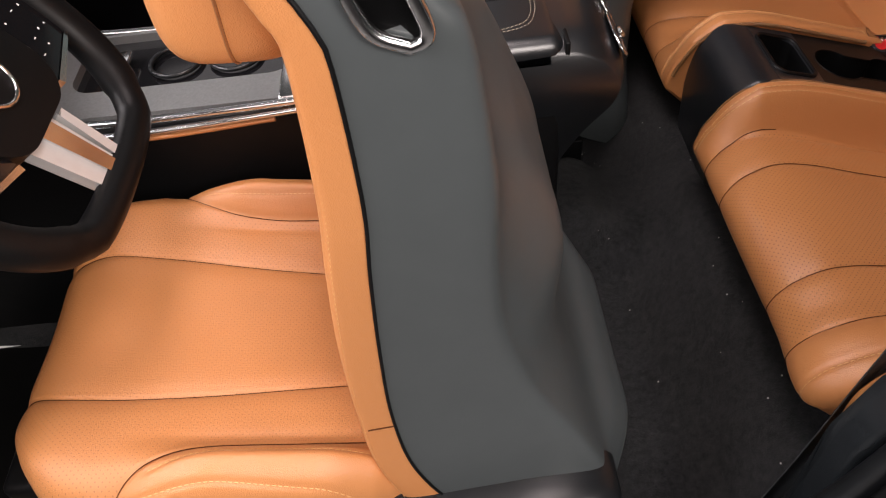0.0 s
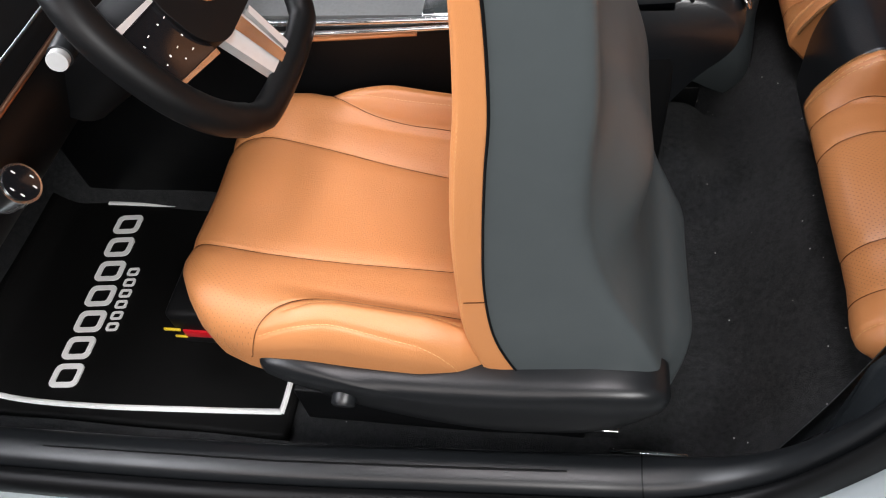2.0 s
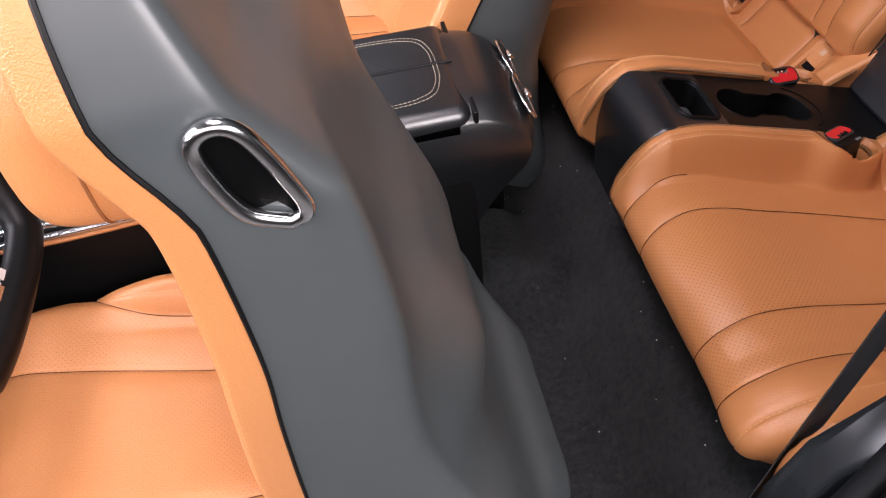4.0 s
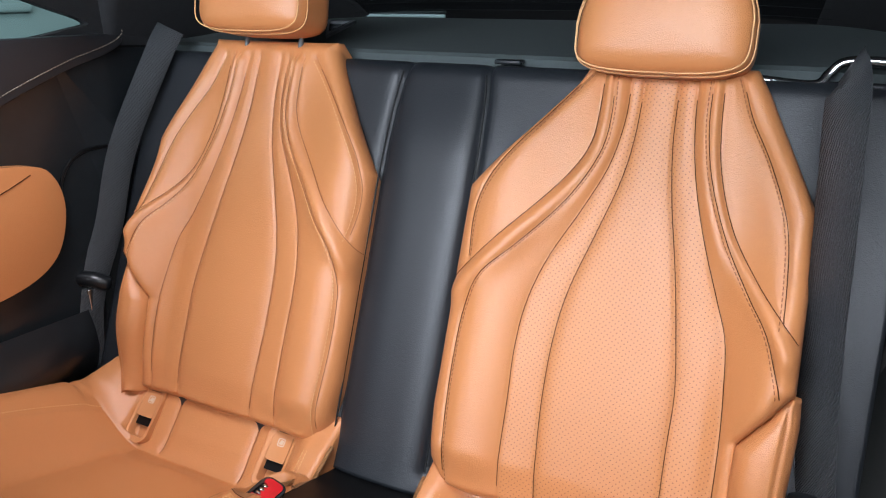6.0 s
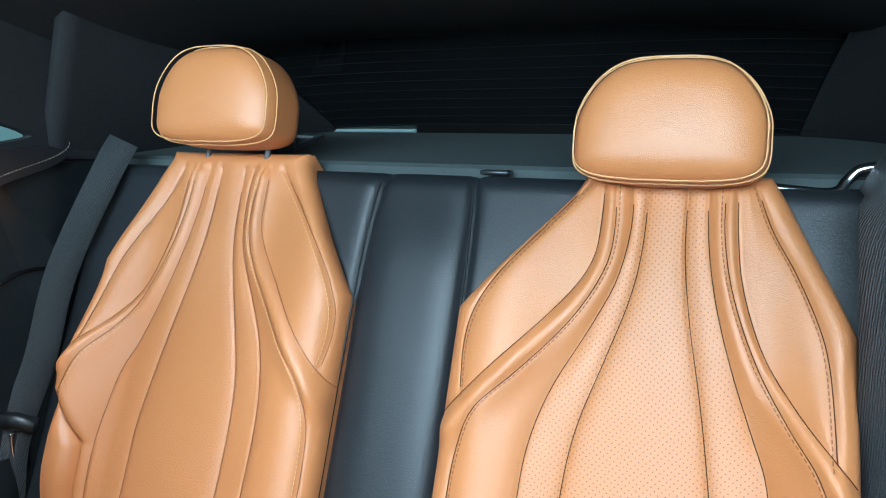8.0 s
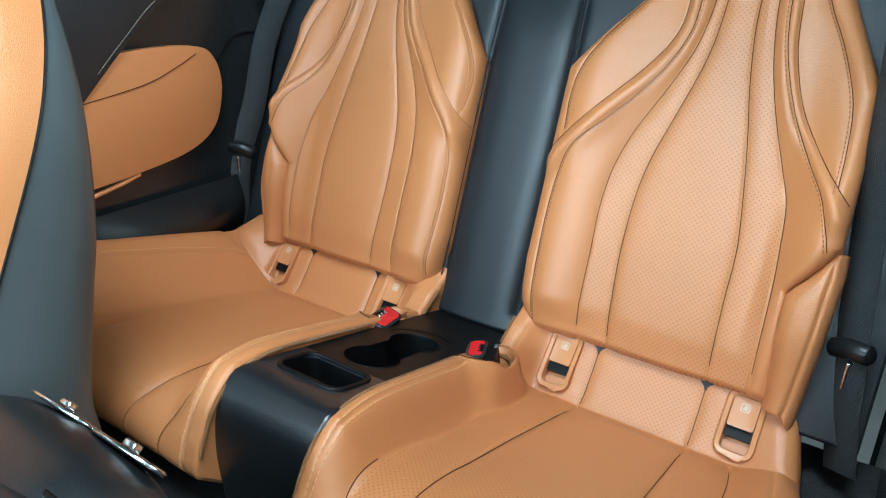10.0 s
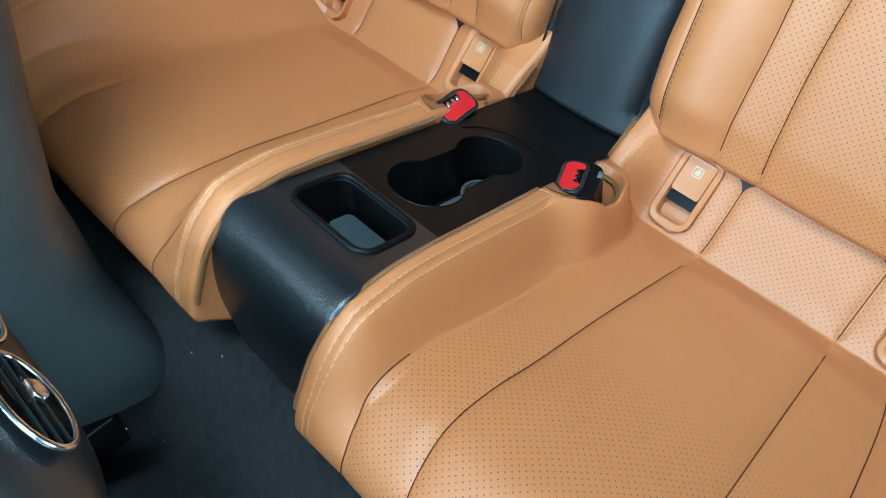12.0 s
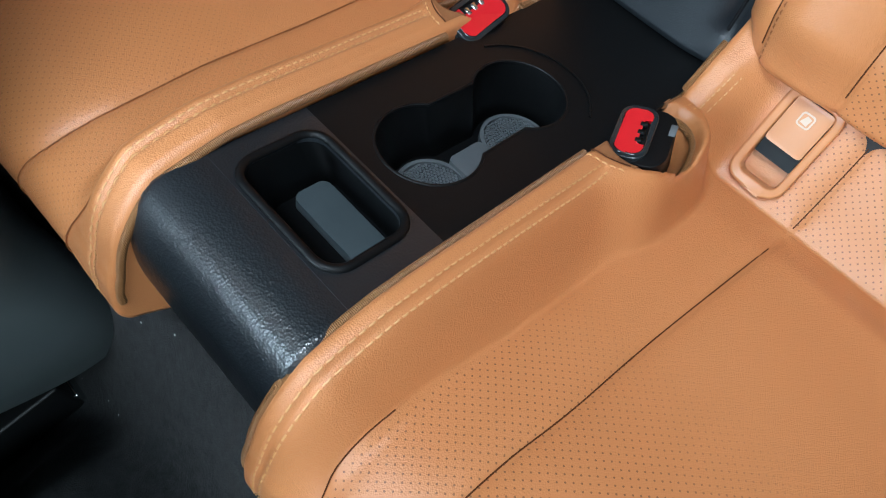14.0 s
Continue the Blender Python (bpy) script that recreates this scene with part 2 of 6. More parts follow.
def gap(A, B, line):
    """The distance of the points (A, B) from a run of points."""
    best = np.full(A.shape, 9.0)
    for (x0, y0), (x1, y1) in zip(line[:-1], line[1:]):
        dx, dy = x1 - x0, y1 - y0
        t = np.clip(((A - x0) * dx + (B - y0) * dy) / (dx * dx + dy * dy + 1e-12), 0, 1)
        best = np.minimum(best, np.hypot(A - x0 - t * dx, B - y0 - t * dy))
    return best


def ramp(x, lo, hi):
    t = np.clip((x - lo) / (hi - lo), 0, 1)
    return t * t * (3 - 2 * t)


def seams_into(A, B, lines, depth=0.0026, width=0.0022, pillow=0.0028, reach=0.011):
    drop = np.zeros(A.shape)
    for line in lines:
        d = gap(A, B, line)
        drop = np.maximum(drop, depth * np.exp(-(d / width) ** 2) + pillow * np.exp(-(d / reach) ** 2))
    return drop


def box(bm, x0, x1, y0, y1, z0, z1, bevel=0.0, segments=2, m=None):
    start = len(bm.verts)
    made = bmesh.ops.create_cube(bm, size=1.0)["verts"]
    bmesh.ops.transform(bm, matrix=Matrix.LocRotScale(((x0 + x1) / 2, (y0 + y1) / 2, (z0 + z1) / 2), None, (x1 - x0, y1 - y0, z1 - z0)), verts=made)
    if bevel:
        edges = list({e for v in made for e in v.link_edges})
        out = bmesh.ops.bevel(bm, geom=edges, offset=bevel, segments=segments, profile=0.5, affect="EDGES")
        bm.verts.ensure_lookup_table()
        made = list(bm.verts)[start:]
    if m is not None:
        bmesh.ops.transform(bm, matrix=m, verts=made)
    return made


def tube(bm, points, radius, sides=8, closed=False, flat=1.0, up=None):
    """A round bar along points. flat: its thickness against its width."""
    pts = [Vector(p) for p in points]
    n = len(pts)
    rings = []
    side = None
    for k in range(n):
        a = pts[k - 1] if (k or closed) else pts[0]
        b = pts[(k + 1) % n] if (k < n - 1 or closed) else pts[-1]
        d = (b - a).normalized()
        if up is not None:
            side = d.cross(Vector(up)).normalized()
        elif side is None:
            side = d.orthogonal().normalized()
        else:
            side = (side - d * side.dot(d)).normalized()
        top = side.cross(d).normalized()
        r = radius[k] if isinstance(radius, (list, tuple, np.ndarray)) else radius
        rings.append([bm.verts.new(pts[k] + side * (math.cos(2 * math.pi * j / sides) * r) + top * (math.sin(2 * math.pi * j / sides) * r * flat)) for j in range(sides)])
    for k in range(n if closed else n - 1):
        a, b = rings[k], rings[(k + 1) % n]
        for j in range(sides):
            bm.faces.new((a[j], a[(j + 1) % sides], b[(j + 1) % sides], b[j]))
    if not closed:
        bm.faces.new(rings[0][::-1])
        bm.faces.new(rings[-1])


def tube_part(name, points, radius, material, parent, label="", **more):
    bm = bmesh.new()
    tube(bm, points, radius, **more)
    return part(name, bm, material, parent, label)


def stitches(name, surface, lines, material, parent, pitch=0.0066, long=0.0044, thick=0.0007, lift=0.0004, label=""):
    """Rows of single stitches lying on a surface(a, b) -> points."""
    verts, faces = [], []
    for line in lines:
        line = np.array(line)
        steps = np.hypot(*(line[1:] - line[:-1]).T)
        s = np.concatenate([[0], np.cumsum(steps)])
        at = np.arange(0, s[-1], pitch)
        if len(at) < 2:
            continue
        a0, b0 = np.interp(at, s, line[:, 0]), np.interp(at, s, line[:, 1])
        a1, b1 = np.interp(at + long, s, line[:, 0]), np.interp(at + long, s, line[:, 1])
        p, q = surface(a0, b0), surface(a1, b1)
        e = 0.002
        na = surface(a0 + e, b0) - p
        nb = surface(a0, b0 + e) - p
        nrm = np.cross(na, nb)
        nrm /= np.linalg.norm(nrm, axis=1)[:, None] + 1e-12
        if nrm[:, 2].sum() < 0:
            nrm = -nrm
        d = q - p
        d /= np.linalg.norm(d, axis=1)[:, None] + 1e-12
        side = np.cross(d, nrm) * thick
        top = nrm * thick * 1.6
        for k in range(len(at)):
            base = len(verts)
            mid = (p[k] + q[k]) / 2 + nrm[k] * lift
            for end, f in ((p[k], 0.5), (mid, 1.0), (q[k], 0.5)):
                c = end + nrm[k] * lift * 0.2
                verts += [c - side[k], c + top[k] * f, c + side[k]]
            for o in (0, 3):
                faces += [(base + o, base + o + 1, base + o + 4, base + o + 3), (base + o + 1, base + o + 2, base + o + 5, base + o + 4)]
    data = bpy.data.meshes.new(name)
    data.from_pydata([tuple(v) for v in verts], [], faces)
    data.shade_smooth()
    return tagged(attach(name, data, material, parent, label), kind="stuff")


def rounded_rect(cx, cy, w, h, r, n=6):
    pts = []
    for sx, sy, a0 in ((1, 1, 0), (-1, 1, 90), (-1, -1, 180), (1, -1, 270)):
        for k in range(n + 1):
            a = radians(a0 + 90 * k / n)
            pts.append((cx + sx * (w / 2 - r) + r * math.cos(a), cy + sy * (h / 2 - r) + r * math.sin(a)))
    return pts


def plate(bm, outline, z0, z1, m=None, holes=()):
    """A flat plate with thickness from outlines in its plane; holes go through it."""
    loops = [list(outline)] + [list(h) for h in holes]
    levels = []
    for z in (z1, z0):
        edges, rings = [], []
        for loop in loops:
            vs = [bm.verts.new((x, y, z)) for x, y in loop]
            rings.append(vs)
            edges += [bm.edges.new((vs[k], vs[(k + 1) % len(vs)])) for k in range(len(vs))]
        bmesh.ops.triangle_fill(bm, use_beauty=True, use_dissolve=False, edges=edges)
        levels.append(rings)
    for top, low in zip(*levels):
        for k in range(len(top)):
            j = (k + 1) % len(top)
            bm.faces.new((top[k], top[j], low[j], low[k]))
    made = [v for rings in levels for ring in rings for v in ring]
    if m is not None:
        bmesh.ops.transform(bm, matrix=m, verts=made)
    return made


def side_plate(name, outline, y0, y1, material, parent, label="", bevel=0.006, holes=()):
    """A plate standing along the car: outline in (x, z), thick in y."""
    bm = bmesh.new()
    plate(bm, outline, y0, y1, holes=holes, m=Matrix(((1, 0, 0, 0), (0, 0, 1, 0), (0, 1, 0, 0), (0, 0, 0, 1))))
    if bevel:
        edges = [e for e in bm.edges if len(e.link_faces) == 2 and e.calc_face_angle(0) > 0.9]
        bmesh.ops.bevel(bm, geom=edges, offset=bevel, segments=3, profile=0.5, affect="EDGES", clamp_overlap=True)
    ob = part(name, bm, material, parent, label)
    return ob


def seam_line(name, surface, line, parent, lift=0.0015, material=None):
    a, b = line[:, 0], line[:, 1]
    p = surface(a, b)
    n = np.cross(surface(a + 0.004, b) - surface(a - 0.004, b), surface(a, b + 0.004) - surface(a, b - 0.004))
    n /= np.linalg.norm(n, axis=1)[:, None] + 1e-12
    if n[:, 2].sum() < 0:
        n = -n
    return tube_part(name, p + n * lift, 0.0006, material or SEAM, parent, "brown seam", sides=5)


def soft(xs, ys):
    """A smooth table: a function through the given values."""
    fine = curve_through(list(zip(xs, ys)), 160)
    return lambda t: np.interp(t, fine[:, 0], fine[:, 1])


SEAM = plain("dark_brown_seam", (0.105, 0.039, 0.015), (0.070, 0.025, 0.010), 0.9, gloss=0.1)

# ---------------------------------------------------------------- the garage round the car
bm = bmesh.new()
box(bm, -9, 9, -9, 9, -0.42, -0.32)
tagged(part("ground", bm, CONCRETE, None), "grey concrete garage floor under the car", "floor", kind="structure")
for name, ext in (("wall_north", (-9, 9, 8.8, 9)), ("wall_south", (-9, 9, -9, -8.8)), ("wall_east", (8.8, 9, -8.8, 8.8)), ("wall_west", (-9, -8.8, -8.8, 8.8))):
    bm = bmesh.new()
    box(bm, *ext, -0.32, 3.4)
    tagged(part(name, bm, GARAGE_WALL, None), "dark painted garage wall", "wall", kind="structure")
bm = bmesh.new()
box(bm, -9, 9, -9, 9, 3.4, 3.6)
tagged(part("ceiling", bm, GARAGE_WALL, None), "dark garage ceiling above the car", "ceiling", kind="structure")
# a pale car side stands beyond the quarter window
bm = bmesh.new()
box(bm, -2.6, 2.4, 2.2, 2.3, -0.1, 1.5, 0.04, 3)
tagged(part("backdrop", bm, TEAL_PAINT, None), "pale teal painted surface beyond the quarter window", "backdrop", kind="structure")

bm = bmesh.new()
box(bm, 1.34, 1.56, 2.165, 2.20, 0.880, 0.920, 0.012, 3)
handle = part("door_handle", bm, TEAL_PAINT, bpy.data.objects["backdrop"], "pale teal door handle")
# white strip stands in for the highlight above the door handle
bm = bmesh.new()
box(bm, 1.00, 1.36, 2.19, 2.20, 0.955, 0.972, 0.004, 2)
part("bright_strip", bm, WHITE_PRINT, bpy.data.objects["backdrop"], "white strip painted as a highlight on the car side")

# ---------------------------------------------------------------- the cabin shell
# carpet: front floor, a tunnel along the middle, a rise to the rear cushion
xs, ys = np.linspace(-1.75, 0.55, 200), np.linspace(-0.70, 0.70, 130)
X, Y = np.meshgrid(xs, ys, indexing="ij")
Z = 0.035 * ramp(X, -0.75, -0.45) + 0.16 * ramp(X, -0.20, -0.03) + 0.12 * ramp(-np.abs(Y), -0.16, -0.06) * ramp(-X, 0.1, 0.25)
Z += 0.35 * ramp(-X, 1.56, 1.85)
Z += 0.003 * np.sin(X * 23 + 3 * np.sin(Y * 9)) * np.cos(Y * 19)
Z[:, np.abs(ys) > 0.66] += 0.05
tagged(attach("floor", grid_mesh("floor", np.stack([X, Y, Z], -1)), CARPET, None), "charcoal carpet of the cabin with pale dust and lint", "carpet", kind="structure")

# firewall panel ahead of the pedals, added to stop light leaking in
bm = bmesh.new()
box(bm, -1.80, -1.76, -0.72, 0.72, -0.05, 0.87)
tagged(part("wall_light_block", bm, MATT_BLACK, None), "black firewall panel added to keep light out of the footwells", "wall", kind="structure")

# roof lining over the rear seats
xs, ys = np.linspace(0.30, 0.98, 40), np.linspace(-0.70, 0.70, 40)
X, Y = np.meshgrid(xs, ys, indexing="ij")
Z = 1.245 - 0.145 * ramp(X, 0.2, 1.0) - 0.10 * (np.abs(Y) / 0.72) ** 4
lining = attach("headliner", grid_mesh("headliner", np.stack([X, Y, Z], -1)), HEADLINER, None)
mod = lining.modifiers.new("thick", "SOLIDIFY")
mod.thickness, mod.offset = 0.03, 1.0
tagged(lining, "black fabric roof lining over the rear seats", "headliner", kind="structure")

# rear shelf, rising towards the window
bm = bmesh.new()
shelf_side = [(0.735, 0.842), (0.735, 0.860), (0.742, 0.865), (1.235, 0.897), (1.235, 0.870)]
plate(bm, shelf_side, -0.62, 0.62, Matrix(((1, 0, 0, 0), (0, 0, 1, 0), (0, 1, 0, 0), (0, 0, 0, 1))))
bmesh.ops.recalc_face_normals(bm, faces=bm.faces[:])
shelf = part("rear_shelf", bm, SHELF_CLOTH, None, smooth=False)
tagged(shelf, "grey-green cloth rear parcel shelf below the back window", "shelf", kind="structure")

# speaker grille on the shelf
grille = thing("speaker_grille", "triangular pale-framed speaker grille on the rear shelf", "speaker grille")
shelf_m = Matrix.Translation((0.742, 0, 0.865)) @ Euler((0, -math.atan(0.032 / 0.493), 0)).to_matrix().to_4x4() @ Matrix.Translation((-0.742, 0, 0))
bm = bmesh.new()
plate(bm, [(0.84, 0.325), (1.10, 0.428), (1.10, 0.502)], 0.0, 0.006, shelf_m, [[(0.895, 0.358), (1.075, 0.430), (1.075, 0.480)]])
part("frame", bm, RUBBER, grille, "pale grey frame")
for k in range(5):
    bm = bmesh.new()
    x = 0.945 + 0.024 * k
    box(bm, x, x + 0.006, 0.380 + 0.01 * k, 0.392 + 0.019 * k, 0.0, 0.004, 0.001, 1, shelf_m)
    part("slat", bm, TRIM, grille)
rear_window = thing("window_1", "dark tinted rear window with thin heating lines", "window", kind="structure")
xs, ys = np.linspace(0, 1, 14), np.linspace(-1, 1, 20)
U, V = np.meshgrid(xs, ys, indexing="ij")
win = np.stack([1.25 - 0.31 * U + 0.02 * (1 - V ** 2), 0.62 * V * (1 - 0.06 * U), 0.888 + 0.209 * U - 0.016 * V ** 4], -1)
pane = attach("pane", grid_mesh("pane", win), GLOSS_BLACK, rear_window, "black tinted glass")
for k in range(9):
    u = 0.15 + 0.08 * k
    line = [(1.246 - 0.31 * u + 0.02 * (1 - v * v) - 0.003, 0.57 * v, 0.888 + 0.209 * u - 0.016 * v ** 4 - 0.003) for v in np.linspace(-1, 1, 15)]
    tube_part("heating_line", line, 0.0004, HEAT_LINE, rear_window, sides=4)
# reflection low on the pane, painted as a pale teal bar
reflection_line = [(1.222 + 0.02 * (1 - (y_ / 0.6) ** 2), y_, 0.901) for y_ in np.linspace(0.28, 0.585, 12)]
tube_part("lower_strip", reflection_line, 0.0042, TEAL_PAINT, rear_window, "pale teal strip painting the reflection at the window's foot", sides=8)

for side, name in ((-1, "near"), (1, "far")):
    # rear pillars between the quarter glass and the back window
    xs, ts = np.linspace(0, 1, 24), np.linspace(0, 1, 24)
    U, V = np.meshgrid(xs, ts, indexing="ij")
    pil = np.stack([0.64 + 0.66 * V - 0.02 * U, side * (0.70 - 0.13 * U - 0.10 * V * U), 0.80 + 0.02 * V + (0.36 - 0.30 * V ** 1.4) * U - 0.0 * V], -1)
    ob = attach("trim", grid_mesh("trim", pil), HEADLINER, None)
    mod = ob.modifiers.new("thick", "SOLIDIFY")
    mod.thickness, mod.offset = 0.02, 0
    tagged(ob, "black cloth-covered rear pillar trim", "pillar trim", kind="structure")

# ---------------------------------------------------------------- rear seats
LEAN = radians(22)
BACK_FOOT = np.array([0.46, 0.0, 0.31])
BACK_UP = np.array([math.sin(LEAN), 0, math.cos(LEAN)])
BACK_OUT = np.array([-math.cos(LEAN), 0, math.sin(LEAN)])

# seams of the backrest, as (distance from the car's middle, height up the backrest)
B_EDGE_IN = curve_through([(0.222, 0.582), (0.172, 0.519), (0.124, 0.453), (0.101, 0.408), (0.095, 0.364), (0.100, 0.309)])
B_SWEEP = curve_through([(0.243, 0.582), (0.243, 0.531), (0.239, 0.490), (0.217, 0.447), (0.158, 0.372), (0.103, 0.309), (0.076, 0.281)])
B_STITCH_IN = curve_through([(0.256, 0.582), (0.259, 0.520), (0.252, 0.473), (0.222, 0.415), (0.165, 0.342), (0.122, 0.293), (0.105, 0.243), (0.101, 0.183), (0.102, 0.122), (0.106, 0.060), (0.110, 0.005)])
B_PANEL_IN = curve_through([(0.275, 0.582), (0.276, 0.525), (0.266, 0.464), (0.241, 0.405), (0.206, 0.332), (0.188, 0.268), (0.183, 0.205), (0.185, 0.142), (0.186, 0.080), (0.188, 0.0)])
B_MID_IN = curve_through([(0.293, 0.582), (0.291, 0.500), (0.282, 0.440), (0.261, 0.367), (0.240, 0.295), (0.231, 0.230), (0.230, 0.150), (0.234, 0.080), (0.240, 0.0)])
B_MID_OUT = curve_through([(0.336, 0.582), (0.339, 0.500), (0.350, 0.423), (0.366, 0.347), (0.380, 0.270), (0.391, 0.192), (0.392, 0.120), (0.395, 0.0)])
B_PANEL_OUT = curve_through([(0.358, 0.582), (0.364, 0.512), (0.376, 0.448), (0.396, 0.380), (0.420, 0.315), (0.438, 0.268), (0.446, 0.210), (0.451, 0.140), (0.453, 0.0)])
B_STITCH_OUT = curve_through([(0.377, 0.582), (0.380, 0.520), (0.393, 0.455), (0.420, 0.385), (0.455, 0.325), (0.482, 0.283), (0.498, 0.238), (0.504, 0.214)])
B_SWEEP_OUT = curve_through([(0.389, 0.582), (0.393, 0.520), (0.402, 0.464), (0.425, 0.399), (0.460, 0.344), (0.492, 0.303), (0.516, 0.275)])
B_EDGE_OUT = curve_through([(0.409, 0.582), (0.427, 0.535), (0.453, 0.487), (0.476, 0.434), (0.487, 0.395), (0.493, 0.343), (0.496, 0.290)])
B_SEAMS = [B_EDGE_IN, B_SWEEP, B_STITCH_IN, B_PANEL_IN, B_MID_IN, B_MID_OUT, B_PANEL_OUT, B_STITCH_OUT, B_SWEEP_OUT, B_EDGE_OUT]


def back_inner(b, side=-1):
    return (np.interp(b, [0.0, 0.03, 0.10, 0.285, 0.415, 0.50, 0.57, 0.600], [0.100, 0.080, 0.073, 0.073, 0.073, 0.146, 0.202, 0.218]) if side < 0 else np.interp(b, [0.0, 0.03, 0.10, 0.285, 0.415, 0.50, 0.57, 0.600], [0.110, 0.093, 0.086, 0.086, 0.088, 0.138, 0.176, 0.190]))


def back_outer(b, side=-1):
    return np.interp(b, [0.0, 0.13, 0.155, 0.225, 0.285, 0.425, 0.57, 0.600], [0.480, 0.470, 0.470, 0.520, 0.518, 0.514, 0.442, 0.424] if side < 0 else [0.480, 0.470, 0.470, 0.520, 0.518, 0.514, 0.458, 0.444])


def back_height(a, b, side=-1):
    h = 0.012 + 0.024 * np.exp(-((a - 0.135) / 0.055) ** 2) * (1 - 0.6 * ramp(b, 0.35, 0.58))
    h *= 0.45 + 0.55 * ramp(b, 0.0, 0.06)
    h += (0.056 - 0.034 * ramp(b, 0.24, 0.42)) * (0.30 + 0.70 * ramp(b, 0.0, 0.15)) * ramp(a, 0.42, 0.505) * (1 - 0.5 * ramp(b, 0.42, 0.58))
    h += 0.010 * np.exp(-((a - 0.31) / 0.10) ** 2) * np.exp(-((b - 0.12) / 0.16) ** 2)
    # soft roll of the sweeping bolsters
    h += 0.012 * np.exp(-(gap(a, b, B_SWEEP + [0.012, -0.014]) / 0.018) ** 2) + 0.010 * np.exp(-(gap(a, b, B_SWEEP_OUT + [-0.010, -0.012]) / 0.016) ** 2)
    h -= seams_into(a, b, B_SEAMS)
    edge = np.minimum(np.minimum(a - back_inner(b, side), back_outer(b, side) - a), (0.600 if side < 0 else 0.614) - b)
    r = 0.026
    e = np.clip(r - edge, 0, r)
    h = h - (r - np.sqrt(np.maximum(r * r - e * e, 0)))
    # a tighter edge along the foot
    e = np.clip(0.009 - (b + 0.001), 0, 0.009)
    return h - (0.009 - np.sqrt(np.maximum(0.009 ** 2 - e * e, 0)))


def back_point(a, b, side):
    h = back_height(a, b, side)
    return BACK_FOOT + BACK_UP * b[..., None] + BACK_OUT * h[..., None] + np.stack([0 * a, side * a, 0 * a], -1)


C_PROFILE = curve_through([(0.492, 0.338), (0.471, 0.299), (0.439, 0.259), (0.402, 0.231), (0.340, 0.247), (0.25, 0.276), (0.15, 0.308), (0.07, 0.333), (0.005, 0.345), (-0.043, 0.336), (-0.066, 0.317), (-0.074, 0.298), (-0.073, 0.284), (-0.066, 0.276)], 240)
C_S = np.concatenate([[0], np.cumsum(np.hypot(*(C_PROFILE[1:] - C_PROFILE[:-1]).T))])
C_TAN = np.gradient(C_PROFILE, axis=0)
C_TAN /= np.linalg.norm(C_TAN, axis=1)[:, None]
C_NRM = np.stack([C_TAN[:, 1], -C_TAN[:, 0]], 1)
C_NRM *= np.sign(C_NRM[100, 1])
S_BITE = float(np.interp(-0.400, -C_PROFILE[:, 0], C_S))
S_END = float(C_S[-1])


def s_of(x):
    return float(np.interp(-x, -C_PROFILE[:215, 0], C_S[:215]))


S_LIP = s_of(-0.069)
C_BITE = np.array([(0.10, S_BITE), (0.53, S_BITE)])
C_CREASE = curve_through([(0.153, S_END), (0.152, S_LIP), (0.143, s_of(-0.045)), (0.134, s_of(-0.015)), (0.134, s_of(0.045)), (0.141, s_of(0.13)), (0.147, s_of(0.24)), (0.158, S_BITE)])
C_LINE_IN = curve_through([(0.228, S_END), (0.226, S_LIP), (0.213, s_of(-0.035)), (0.205, s_of(0.008)), (0.205, s_of(0.06)), (0.210, s_of(0.12)), (0.214, s_of(0.22)), (0.227, S_BITE)])
C_STRIP_IN = curve_through([(0.227, S_BITE), (0.227, S_BITE * 0.5), (0.225, 0.0)])
C_LINE_OUT = curve_through([(0.423, S_END), (0.421, S_LIP), (0.412, s_of(-0.033)), (0.407, s_of(0.0)), (0.403, s_of(0.05)), (0.400, s_of(0.12)), (0.398, s_of(0.24)), (0.396, S_BITE)])
C_STRIP_OUT = curve_through([(0.396, S_BITE), (0.395, S_BITE * 0.5), (0.394, 0.0)])
C_BOLSTER_OUT = curve_through([(0.502, S_END), (0.500, S_LIP), (0.494, s_of(-0.02)), (0.488, s_of(0.03)), (0.482, s_of(0.1)), (0.477, s_of(0.19)), (0.470, s_of(0.32)), (0.460, S_BITE + 0.01)])
C_STITCH_OUT = curve_through([(0.548, S_END), (0.547, S_LIP), (0.543, s_of(0.0)), (0.540, s_of(0.05)), (0.535, s_of(0.12)), (0.528, s_of(0.25)), (0.513, S_BITE)])
C_STITCH_IN = curve_through([(0.104, S_END), (0.103, S_LIP), (0.103, s_of(-0.02)), (0.102, s_of(0.03)), (0.1015, s_of(0.12)), (0.1025, s_of(0.245))])
C_SEAMS = [C_BITE, C_CREASE, C_LINE_IN, C_STRIP_IN, C_LINE_OUT, C_STRIP_OUT, C_BOLSTER_OUT]


def cushion_outer(s, side=-1):
    return np.interp(s, [0, S_BITE, s_of(0.25), s_of(0.1), s_of(0.0), S_LIP, S_END], [0.510 if side < 0 else 0.575, 0.550 if side < 0 else 0.590, 0.586 if side < 0 else 0.592, 0.594, 0.592, 0.580, 0.575])


def cushion_inner(s, side=-1):
    return np.interp(s, [0, S_BITE, s_of(0.25), S_LIP, S_END], [0.0825, 0.0825, 0.0825, 0.086, 0.087] if side < 0 else [0.076, 0.078, 0.078, 0.076, 0.076])


